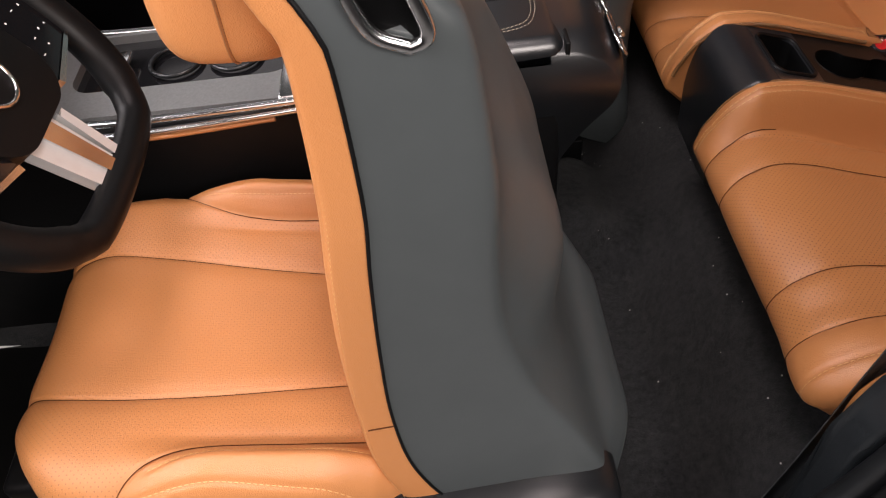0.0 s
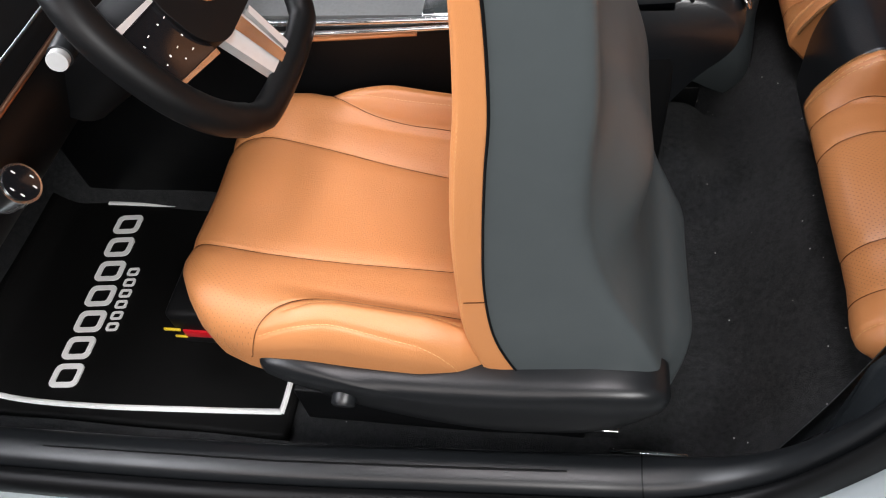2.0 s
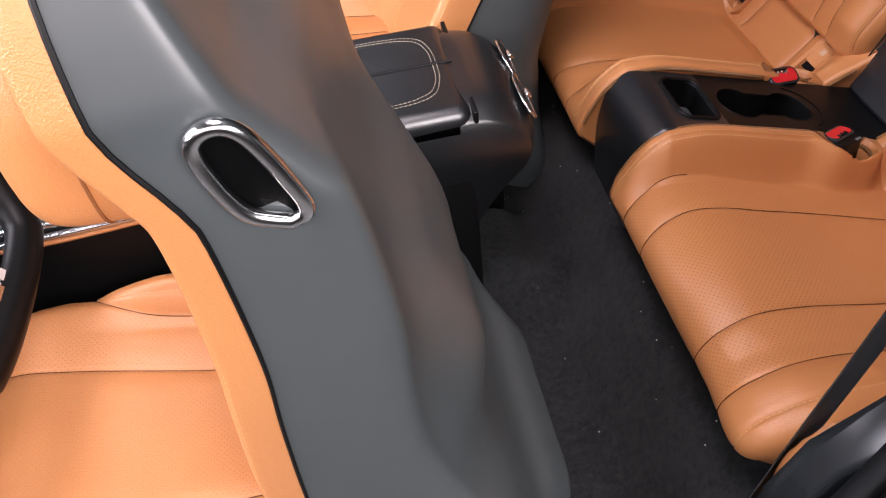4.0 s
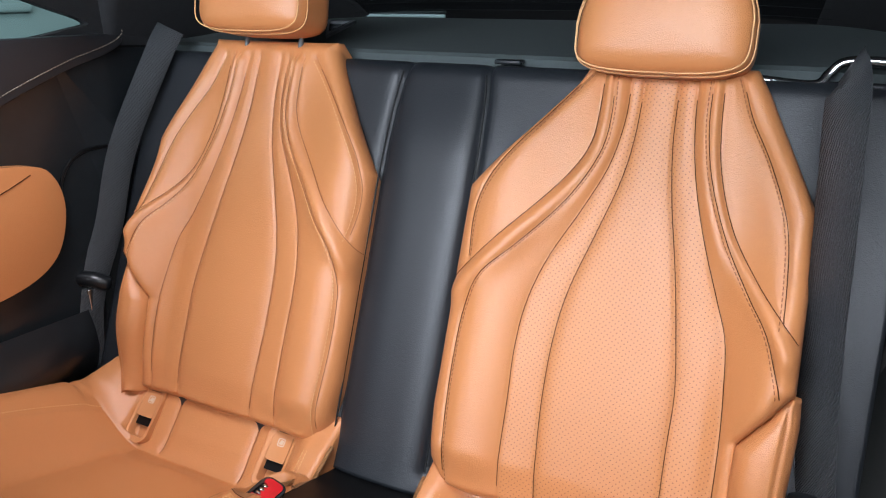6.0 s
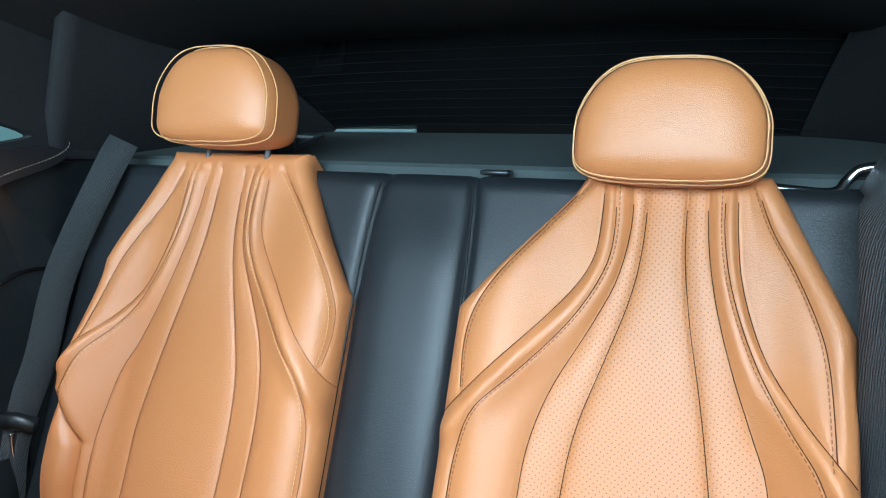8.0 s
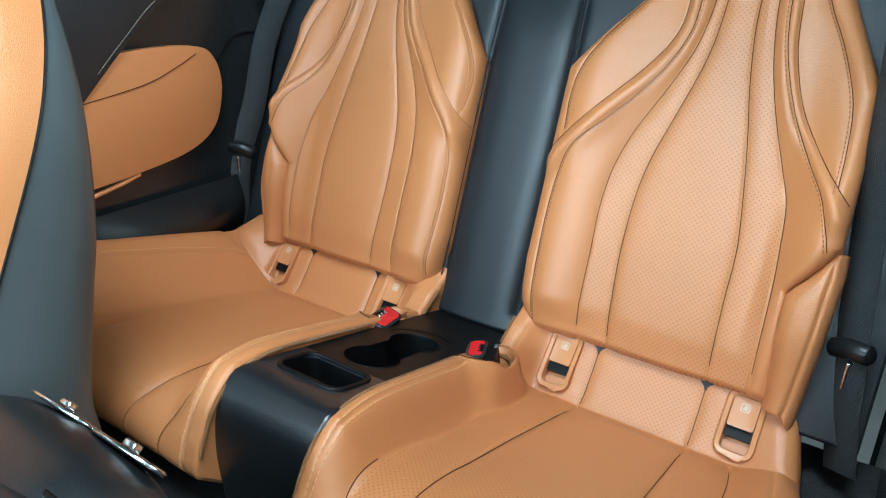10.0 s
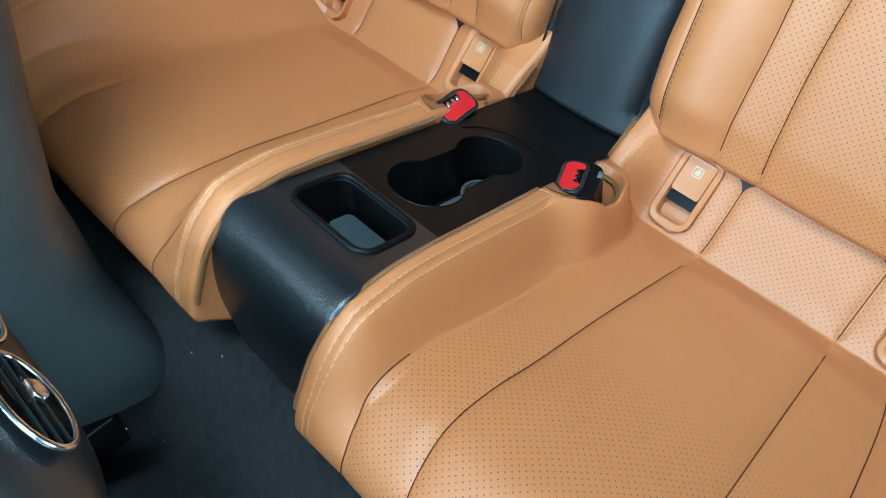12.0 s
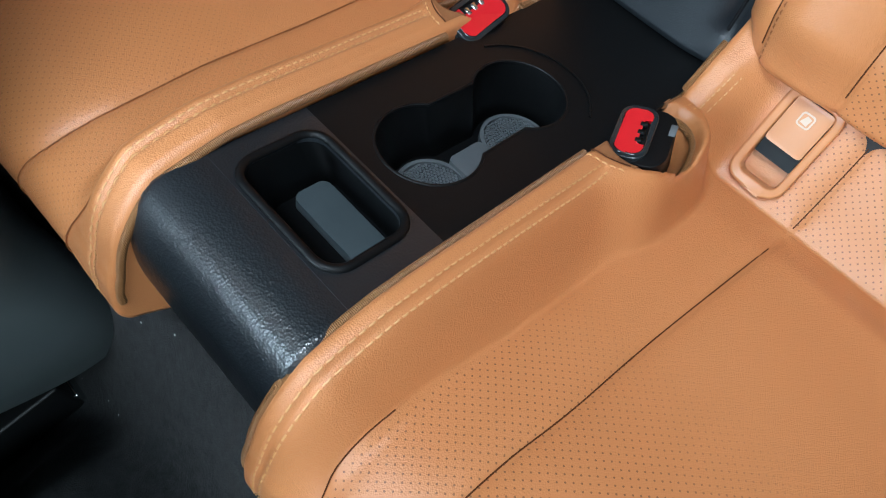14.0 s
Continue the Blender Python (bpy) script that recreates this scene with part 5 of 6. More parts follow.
    rear = soft([-0.1, 0.0, 0.12, 0.18, 0.30, 0.38, 0.455, 0.55, 0.64, 0.72], [0.135, 0.120, 0.095, 0.078, 0.064, 0.058, 0.042, 0.014, -0.026, -0.076])
    flare = soft([-0.1, -0.05, 0.0, 0.06, 0.12, 0.18, 0.25, 0.72], [0.095, 0.088, 0.064, 0.030, 0.010, 0.0, 0.0, 0.0])
    more = soft([-0.1, 0.0, 0.15, 0.3, 0.45, 0.6, 0.72], [1.1, 1.0, 0.85, 0.6, 0.3, 0.08, 0.0])
    wide = soft([-0.1, -0.05, 0.0, 0.1, 0.25, 0.45, 0.55, 0.62, 0.67, 0.70, 0.72], [0.215, 0.235, 0.243, 0.232, 0.216, 0.204, 0.180, 0.150, 0.118, 0.08, 0.04])
    tt = np.linspace(-0.06, 0.72, 110)
    cross_pad = curve_through([(1, 0.052), (1.0, 0.025), (0.985, 0.006), (0.92, 0.0), (0.78, 0.010), (0.62, 0.040), (0.40, 0.052), (0.0, 0.055), (-0.40, 0.052), (-0.62, 0.040), (-0.78, 0.010), (-0.92, 0.0), (-0.985, 0.006), (-1.0, 0.025), (-1, 0.052)], 110)
    pts = base + up * tt[:, None, None] + out * (front(tt)[:, None] + cross_pad[None, :, 1] * np.where(np.abs(cross_pad[None, :, 0]) > 0.975, strip(tt)[:, None] / 0.052, np.interp(tt, [0, 0.6, 0.72], [1, 0.9, 0.35])[:, None]))[..., None]
    pts[..., 1] += wide(tt)[:, None] * cross_pad[None, :, 0]
    q = wide(tt)[:, None] * cross_pad[None, :, 0]
    lines = [np.array([(sg * 0.10, -0.02), (sg * 0.12, 0.3), (sg * 0.06, 0.72)]) for sg in (-1, 1)] + [np.array([(sg * 0.17, -0.02), (sg * 0.185, 0.25), (sg * 0.19, 0.45), (sg * 0.10, 0.72)]) for sg in (-1, 1)]
    T2 = tt[:, None] + 0 * q
    pts += out * seams_into(q, T2, lines)[..., None]
    attach("backrest", grid_mesh("backrest", pts), TAN, who, "tan leather backrest")
    tt2 = np.concatenate([np.linspace(-0.1, 0.60, 90), np.linspace(0.61, 0.722, 24)])
    D = rear(tt2) + deep * more(tt2) - front(tt2)
    k = np.array([(1.0, 0.0), (1.0, 0.35), (0.975, 0.62), (0.89, 0.82), (0.70, 0.94), (0.45, 1.0), (0.2, 1.0), (0.0, 0.99)])
    cr = curve_through(np.vstack([k, k[:-1][::-1] * [-1, 1]]), 100)
    depth = front(tt2)[:, None] + strip(tt2)[:, None] + cr[None, :, 1] * (D - strip(tt2))[:, None] + flare(tt2)[:, None] * (cr[:, 1] * (0.45 + 0.55 * ramp(np.abs(cr[:, 0]), 0.2, 0.9)))[None]
    pts = base + up * tt2[:, None, None] + out * depth[..., None]
    pts[..., 1] += wide(tt2)[:, None] * cr[None, :, 0]
    attach("backrest_shell", grid_mesh("backrest_shell", pts, flip=True), SHELL, who, "dark grey backrest shell")
    for sgn in (-1, 1):
        t3 = np.linspace(-0.06, 0.70, 60)
        edge = base + up * t3[:, None] + out * (front(t3) + strip(t3))[:, None]
        edge[:, 1] += sgn * wide(t3) * 1.004
        tube_part("shell_piping", edge, 0.0017, MATT_BLACK, who, "black piping along the shell", sides=6)
        edge = base + up * t3[:, None] + out * (front(t3) + 0.010)[:, None]
        edge[:, 1] += sgn * wide(t3) * 0.988
        f3 = np.linspace(0.012, float(strip(0.13)), 12)
        join = base + up * 0.13 + out * (float(front(0.13)) + f3)[:, None]
        join[:, 1] += sgn * float(wide(0.13)) * 1.003
        tube_part("strip_seam", join, 0.0008, SEAM, who, "brown seam across the side strip", sides=5)
        tube_part("edge_stitching", edge, 0.0011, THREAD, who, "pale stitched edge", sides=6)
    # headrest
    shape, ox, oy = headrest_shape(0.27, 0.19, 0.13)
    centre = base + up * 0.605 - out * 0.155
    place = lambda p: centre + p[..., 1:2] * up - p[..., 2:3] * out + p[..., 0:1] * np.array([0, 1.0, 0])
    attach("headrest", grid_mesh("headrest", place(shape)), TAN, who, "tan leather headrest")
    ring = np.stack([ox, oy, 0 * ox], -1)[:-1]
    tube_part("headrest_seam", place(ring), 0.0014, THREAD_DARK, who, "brown headrest seam", sides=6, closed=True)
    tube_part("headrest_carrier", [base + up * 0.62 - out * 0.05, centre + out * 0.04], 0.035, TAN, who, "tan leather carrier of the headrest", sides=16)
    # side shield and seat base
    sgn = -1 if yc < 0 else 1
    shield = [(-0.935, 0.232), (-0.86, 0.245), (-0.74, 0.252), (-0.60, 0.258), (-0.47, 0.270), (-0.36, 0.294), (-0.305, 0.288), (-0.278, 0.256), (-0.288, 0.212), (-0.335, 0.172), (-0.45, 0.145), (-0.62, 0.142), (-0.80, 0.164), (-0.90, 0.202)]
    shield_line = [tuple(p) for p in curve_through(shield + [shield[0]], 56)[:-1]]
    y0 = yc + sgn * 0.235
    y1 = yc + sgn * 0.295
    side_plate("side_shield", [(x + dx, z) for x, z in shield_line], min(y0, y1), max(y0, y1), SHIELD, who, "black plastic side shield", bevel=0.018)
    bm = bmesh.new()
    tube(bm, [(-0.775 + dx, yc + sgn * 0.29, 0.172), (-0.775 + dx, yc + sgn * 0.306, 0.172)], 0.016, sides=20)
    part("adjuster_knob", bm, BLACK_PLASTIC, who, "small black adjuster knob")
    bm = bmesh.new()
    box(bm, -0.93 + dx, -0.40 + dx, yc - 0.21, yc + 0.21, 0.10, 0.27, 0.03, 3)
    part("seat_base", bm, MATT_BLACK, who, "black seat base")
    for y in (-0.19, 0.19):
        bm = bmesh.new()
        box(bm, -0.98 + dx, -0.37 + dx, yc + y - 0.022, yc + y + 0.022, 0.005, 0.10, 0.004)
        part("rail", bm, MATT_BLACK, who, "black seat rail")
        bm = bmesh.new()
        box(bm, -0.425 + dx, -0.375 + dx, yc + y - 0.018, yc + y + 0.018, 0.038, 0.050, 0.003)
        box(bm, -0.372 + dx, -0.366 + dx, yc + y - 0.020, yc + y + 0.020, 0.030, 0.060, 0.002)
        part("rail_end", bm, CHROME, who, "bare metal rail end")
    return who


driver_seat()
front_seat(0.385, 0.178, radians(30), "tan leather front passenger seat with a dark grey shell", "front seats", 0.022, 0.10)

# belt guide on the driver's backrest
ring = curve_through([(-0.492, -0.616, 0.878), (-0.482, -0.617, 0.884), (-0.484, -0.617, 0.900), (-0.500, -0.615, 0.938), (-0.516, -0.614, 0.944), (-0.526, -0.614, 0.930), (-0.514, -0.616, 0.892), (-0.492, -0.616, 0.878)], 60)[:-1]
guide = thing("belt_guide", "satin silver belt guide ring on the driver's backrest", "belt guide")
tube_part("ring", ring, 0.0048, CHROME, guide, sides=10, closed=True)
bm = bmesh.new()
mid = sum((Vector(p) for p in ring), Vector()) / len(ring)
cv = bm.verts.new(mid + Vector((0, 0.004, 0)))
vs = [bm.verts.new(Vector(p) + Vector((0, 0.004, 0))) for p in ring]
for k in range(len(vs)):
    bm.faces.new((cv, vs[k], vs[(k + 1) % len(vs)]))
bmesh.ops.solidify(bm, geom=bm.faces[:], thickness=0.004)
part("grille", bm, MATT_BLACK, guide, "black inset")

# ---------------------------------------------------------------- front console
fc = thing("front_console", "black leather front centre console with a padded armrest and silver trim", "console")
fc.location.z = 0.043
bm = bmesh.new()
box(bm, -1.55, -0.30, -0.118, 0.118, -0.03, 0.432, 0.012, 3)
part("body", bm, MATT_BLACK, fc, "black console body")
low = curve_through([(-0.40, 0.06), (-0.345, 0.14), (-0.300, 0.235), (-0.250, 0.325), (-0.210, 0.375), (-0.200, 0.405), (-0.206, 0.437), (-0.225, 0.468), (-0.256, 0.490), (-0.294, 0.498)], 40)
yy = np.linspace(-1, 1, 50)
P = np.zeros((40, 50, 3))
wid = np.interp(low[:, 1], [0.08, 0.3, 0.42, 0.5], [0.095, 0.112, 0.122, 0.122])
P[..., 0] = low[:, 0:1] - 0.018 * (yy[None] ** 4)
P[..., 1] = wid[:, None] * yy[None]
P[..., 2] = low[:, 1:2] - 0.022 * np.abs(yy[None]) ** 5 * ramp(low[:, 1:2], 0.40, 0.5)
attach("rear_cover", grid_mesh("rear_cover", with_skirt(P, np.array([-0.22, 0, -0.01]))), LID_LEATHER, fc, "black leather rear cover")
bm = bmesh.new()
box(bm, -0.66, -0.298, -0.122, 0.122, 0.440, 0.499, 0.022, 5)
lid = part("armrest_lid", bm, LID_LEATHER, fc, "padded black leather armrest lid")
for off in (0.0, 0.006):
    loop = curve_through([(-0.66, -0.082 - off, 0.4995), (-0.43, -0.082 - off, 0.4998), (-0.36 + off, -0.072 - off, 0.4998), (-0.338 + off, -0.045, 0.4998), (-0.334 + off, 0.0, 0.4998), (-0.338 + off, 0.045, 0.4998), (-0.36 + off, 0.072 + off, 0.4998), (-0.43, 0.082 + off, 0.4998), (-0.66, 0.082 + off, 0.4995)], 150)
    stitches("stitching", lambda p, q, L=loop: np.stack([p, q, 0 * p + 0.4993], -1), [loop[:, :2]], THREAD_GREY, lid, label="beige double stitching")
tube_part("lid_groove", [(-0.655, 0.004, 0.499), (-0.305, 0.002, 0.499)], 0.0022, MATT_BLACK, lid, sides=6)
for y in (-0.052, 0.052):
    c = Vector((-0.2110, y, 0.4530))
    nrm_ = Vector((0.87, 0, 0.50)).normalized()
    upv = Vector((-0.50, 0, 0.87)).normalized()
    ring = [c + Vector((0, 1, 0)) * (0.047 * math.cos(t)) + upv * (0.023 * math.sin(t)) for t in np.linspace(0, 2 * math.pi, 40, endpoint=False)]
    vent = tube_part("air_vent", ring, 0.0025, CHROME, fc, "oval rear air vent with a bright rim", sides=8, closed=True)
    bm = bmesh.new()
    cv = bm.verts.new(c - nrm_ * 0.004)
    vs = [bm.verts.new(p - nrm_ * 0.002) for p in ring]
    for k in range(40):
        bm.faces.new((cv, vs[k], vs[(k + 1) % 40]))
    part("vent_backing", bm, MATT_BLACK, vent, "black vent inset")
    for j in (-0.008, 0.0, 0.008):
        bm = bmesh.new()
        w = 0.044 * math.sqrt(1 - (j / 0.021) ** 2)
        tube(bm, [c + upv * j - Vector((0, w, 0)), c + upv * j + Vector((0, w, 0))], 0.0022, sides=6, flat=0.5)
        part("slat", bm, BLACK_PLASTIC, vent)
    bm = bmesh.new()
    rot = Matrix.Translation(c + nrm_ * 0.004) @ Matrix(((nrm_.x, 0, upv.x, 0), (0, 1, 0, 0), (nrm_.z, 0, upv.z, 0), (0, 0, 0, 1)))
    box(bm, -0.004, 0.006, -0.008, 0.008, -0.006, 0.006, 0.002, 2, rot)
    part("thumb_slider", bm, CHROME, vent, "chrome vent slider")
bm = bmesh.new()
box(bm, -0.300, -0.293, -0.121, 0.121, 0.44, 0.494, 0.002)
part("lid_gap", bm, MATT_BLACK, fc, "dark gap behind the lid")
# silver deck with the front cup holders
deck = [(-1.25, -0.108), (-0.72, -0.112), (-0.668, -0.112), (-0.668, 0.112), (-0.72, 0.112), (-1.25, 0.108)]
hole = rounded_rect(-0.865, 0.028, 0.34, 0.150, 0.035)
bm = bmesh.new()
plate(bm, deck, 0.430, 0.452, None, [hole])
part("deck", bm, SILVER, fc, "woven silver deck")
bm = bmesh.new()
plate(bm, rounded_rect(-0.865, 0.028, 0.345, 0.155, 0.035), 0.4345, 0.438)
cupbase = part("cup_bay", bm, GLOSS_BLACK, fc, "black cup bay")
for cx in (-0.79, -0.885):
    ringp = [(cx + 0.040 * math.cos(t), 0.025 + 0.040 * math.sin(t), 0.444) for t in np.linspace(0, 2 * math.pi, 36, endpoint=False)]
    tube_part("cup_ring", ringp, 0.004, BLACK_PLASTIC, cupbase, sides=8, closed=True)
bm = bmesh.new()
box(bm, -0.71, -0.664, -0.115, 0.115, 0.434, 0.4555, 0.003)
part("end_plate", bm, CHROME, fc, "satin metal end plate")
bm = bmesh.new()
box(bm, -0.98, -0.955, 0.0, 0.05, 0.45, 0.458, 0.003)
part("lever_plate", bm, CHROME, fc, "small bright lever plate")
for sgn in (-1, 1):
    tube_part("chrome_strip", curve_through([(-1.25, sgn * 0.118, 0.475), (-1.05, sgn * 0.121, 0.452), (-0.9, sgn * 0.122, 0.446), (-0.662, sgn * 0.119, 0.449)], 30), 0.006, CHROME, fc, "satin chrome strip", sides=8)
    tube_part("lower_strip", curve_through([(-1.25, sgn * 0.122, 0.455), (-1.05, sgn * 0.126, 0.432), (-0.9, sgn * 0.127, 0.428), (-0.662, sgn * 0.122, 0.436)], 30), 0.0055, CHROME, fc, "satin chrome lower strip", sides=8)
    tube_part("tan_strip", curve_through([(-1.2, sgn * 0.124, 0.442), (-1.05, sgn * 0.127, 0.422), (-0.9, sgn * 0.128, 0.418), (-0.72, sgn * 0.124, 0.425)], 30), 0.004, TAN, fc, "thin tan strip", sides=8)

# front belt buckles
for y, x in ((-0.130, -0.590), (0.135, -0.36)):
    b_ = thing("front_belt_buckle", "red and black front seat belt buckle beside the seat", "seat belt buckle", "front buckles")
    bm = bmesh.new()
    m = Matrix.Translation((x, y, 0.338)) @ Euler((0, radians(-25), 0)).to_matrix().to_4x4()
    box(bm, -0.018, 0.018, -0.012, 0.012, -0.10, 0.0, 0.004, 2, m)
    part("body", bm, BLACK_PLASTIC, b_)
    bm = bmesh.new()
    box(bm, -0.020, 0.020, -0.013, 0.013, -0.001, 0.022, 0.005, 3, m)
    part("release_button", bm, RED, b_, "red release button")

# ---------------------------------------------------------------- steering wheel and dash
wheel = thing("steering_wheel", "black leather flat-bottomed steering wheel with silver spokes", "steering wheel")
WC = Vector((-0.935, -0.345, 0.712))
WT = radians(34)
wn = Vector((math.cos(WT), 0, math.sin(WT)))
wu = Vector((-math.sin(WT), 0, math.cos(WT)))
wy = Vector((0, 1, 0))
rim = []
for t in np.linspace(0, 2 * math.pi, 96, endpoint=False):
    c_, s_ = math.cos(t), math.sin(t)
    rr = 0.172 / (abs(c_) ** 2.4 + abs(s_) ** 2.4) ** (1 / 2.4)
    v_ = rr * s_
    if v_ < -0.150:
        v_ = -0.150 + (v_ + 0.150) * 0.35
    rim.append(WC + wy * (rr * c_) + wu * v_)
tube_part("rim", rim, [0.0195 + 0.0025 * (math.cos(t) ** 2 > 0.5) for t in np.linspace(0, 2 * math.pi, 96, endpoint=False)], MATT_BLACK, wheel, "black leather rim", sides=16, closed=True)
wm = Matrix(((wy.x, wu.x, wn.x, WC.x), (wy.y, wu.y, wn.y, WC.y), (wy.z, wu.z, wn.z, WC.z), (0, 0, 0, 1)))
bm = bmesh.new()
plate(bm, rounded_rect(0, -0.005, 0.165, 0.125, 0.05, 10), -0.045, 0.012, wm)
edges = [e for e in bm.edges if len(e.link_faces) == 2 and e.calc_face_angle(0) > 0.9]
bmesh.ops.bevel(bm, geom=edges, offset=0.02, segments=5, profile=0.5, affect="EDGES", clamp_overlap=True)
part("hub", bm, MATT_BLACK, wheel, "padded black hub")
ringp = [wm @ Vector((0.030 * math.cos(t), 0.030 * math.sin(t), 0.0135)) for t in np.linspace(0, 2 * math.pi, 36, endpoint=False)]
tube_part("emblem_ring", ringp, 0.0028, CHROME, wheel, "plain chrome ring on the hub", sides=8, closed=True)
for sx in (-1, 1):
    bm = bmesh.new()
    plate(bm, [(sx * 0.066, 0.024), (sx * 0.150, 0.034), (sx * 0.158, 0.0), (sx * 0.148, -0.040), (sx * 0.070, -0.058)][::sx], -0.012, 0.006, wm)
    spoke = part("button_panel", bm, GLOSS_BLACK, wheel, "gloss black button panel")
    for i, j, w, h in ((0.084, 0.008, 0.007, 0.0016), (0.100, 0.010, 0.0035, 0.0035), (0.124, 0.012, 0.006, 0.0016), (0.140, 0.010, 0.003, 0.0045), (0.088, -0.018, 0.003, 0.004), (0.108, -0.020, 0.006, 0.0018), (0.126, -0.018, 0.004, 0.004), (0.140, -0.020, 0.003, 0.003), (0.094, -0.036, 0.006, 0.0018), (0.114, -0.034, 0.003, 0.003)):
        bm = bmesh.new()
        box(bm, sx * i - w / 3.2, sx * i + w / 3.2, j - h / 3.2, j + h / 3.2, 0.006, 0.0064, 0.0, 1, wm)
        part("icon", bm, WHITE_PRINT, spoke, "small white icon")
    bm = bmesh.new()
    plate(bm, [(sx * 0.062, 0.030), (sx * 0.150, 0.044), (sx * 0.152, 0.036), (sx * 0.064, 0.025)][::sx], -0.010, 0.009, wm)
    part("spoke_blade", bm, SPOKE_SILVER, wheel, "satin chrome upper edge of the spoke")
    bm = bmesh.new()
    plate(bm, [(sx * 0.070, -0.059), (sx * 0.148, -0.041), (sx * 0.149, -0.046), (sx * 0.072, -0.066)][::sx], -0.010, 0.008, wm)
    part("spoke_blade", bm, CHROME, wheel, "thin chrome lower edge of the spoke")
for outline, zt, material, label in (([(-0.046, -0.064), (0.010, -0.066), (0.012, -0.148), (-0.030, -0.152)], 0.006, SPOKE_SILVER, "broad brushed silver lower spoke"), ([(-0.022, -0.068), (0.000, -0.068), (0.004, -0.147), (-0.010, -0.149)], 0.011, CHROME, "raised polished ridge of the lower spoke"), ([(0.018, -0.072), (0.030, -0.074), (0.028, -0.146), (0.018, -0.148)], 0.008, SPOKE_SILVER, "thin silver blade of the lower spoke")):
    bm = bmesh.new()
    plate(bm, outline, -0.012, zt, wm)
    edges = [e for e in bm.edges if len(e.link_faces) == 2 and e.calc_face_angle(0) > 0.9]
    bmesh.ops.bevel(bm, geom=edges, offset=0.0025, segments=2, profile=0.5, affect="EDGES", clamp_overlap=True)
    part("silver_spoke", bm, material, wheel, label)
tube_part("column", [WC - wn * 0.03, WC - wn * 0.30], 0.055, MATT_BLACK, wheel, "black steering column shroud", sides=20)

dash = thing("dashboard", "black dashboard with copper trim ahead of the steering wheel", "dashboard")
prof = curve_through([(-1.62, 0.30), (-1.42, 0.36), (-1.30, 0.42), (-1.20, 0.50), (-1.15, 0.60), (-1.16, 0.68), (-1.22, 0.76), (-1.36, 0.83), (-1.62, 0.86), (-1.77, 0.865)], 50)
yy = np.linspace(-0.70, 0.70, 60)
P = np.zeros((50, 60, 3))
P[..., 0], P[..., 1], P[..., 2] = prof[:, 0:1], yy[None], prof[:, 1:2]
attach("fascia", grid_mesh("fascia", P), MATT_BLACK, dash, "black soft fascia")
tube_part("copper_line", [(-1.148, -0.70, 0.665), (-1.142, -0.6, 0.655), (-1.146, -0.2, 0.655), (-1.15, 0.7, 0.66)], 0.004, COPPER, dash, "copper trim line", sides=8)
tube_part("silver_line", [(-1.148, -0.70, 0.69), (-1.15, 0.7, 0.685)], 0.0022, CHROME, dash, "bright trim line", sides=8)
km = Matrix.Translation((-1.105, -0.600, 0.615)) @ Euler((0, radians(62), 0)).to_matrix().to_4x4()
bm = bmesh.new()
plate(bm, [(0.025 * math.cos(t), 0.025 * math.sin(t)) for t in np.linspace(0, 2 * math.pi, 40, endpoint=False)], -0.03, 0.012, km)
knob = part("light_switch", bm, CHROME, dash, "round chrome-ringed light switch")
bm = bmesh.new()
plate(bm, [(0.0215 * math.cos(t), 0.0215 * math.sin(t)) for t in np.linspace(0, 2 * math.pi, 40, endpoint=False)], 0.011, 0.0145, km)
part("switch_face", bm, GLOSS_BLACK, knob, "black switch face")
for ang in (20, 70, 160, 250, 300):
    bm = bmesh.new()
    px, py = 0.015 * math.cos(radians(ang)), 0.015 * math.sin(radians(ang))
    box(bm, px - 0.0025, px + 0.0025, py - 0.0008, py + 0.0008, 0.0145, 0.015, 0.0, 1, km)
    part("icon", bm, WHITE_PRINT, knob, "small white icon")
stalk = thing("indicator_stalk", "black indicator stalk with a silver end button", "stalk")
tube_part("arm", [(-1.085, -0.36, 0.690), (-1.055, -0.445, 0.708)], [0.009, 0.010], BLACK_PLASTIC, stalk, sides=12)
tube_part("collar", [(-1.056, -0.44, 0.707), (-1.043, -0.490, 0.714)], 0.0145, BLACK_PLASTIC, stalk, "ribbed black collar", sides=20)
tube_part("end_button", [(-1.043, -0.490, 0.714), (-1.040, -0.501, 0.716)], 0.012, SPOKE_SILVER, stalk, "silver end button", sides=20)

# red tab between the passenger cushion and the door
tab = thing("belt_anchor", "red-tabbed black belt anchor between passenger seat and door", "belt anchor")
bm = bmesh.new()
box(bm, -0.60, -0.47, 0.612, 0.640, 0.05, 0.355, 0.006)
part("body", bm, MATT_BLACK, tab, "black anchor stem")
bm = bmesh.new()
box(bm, -0.552, -0.504, 0.608, 0.632, 0.352, 0.384, 0.006)
part("release_button", bm, RED, tab, "red tab")

# ---------------------------------------------------------------- floor mat, pedal box side, extinguisher bracket
mat = thing("floor_mat", "black vinyl floor mat with a white border line and white print", "floor mat")
xs_, ys_ = np.linspace(-1.62, -0.935, 60), np.linspace(-0.650, -0.105, 50)
X, Y = np.meshgrid(xs_, ys_, indexing="ij")


def mat_z(x, y):
    return 0.012 + 0.35 * ramp(-x, 1.56, 1.85) + 0.004 * np.sin(9 * x + 4 * y) * np.sin(11 * y)


P = np.stack([X, Y, mat_z(X, Y)], -1)
attach("sheet", grid_mesh("sheet", with_skirt(P, np.array([0, 0, -0.012]))), MAT_VINYL, mat, "black vinyl sheet")


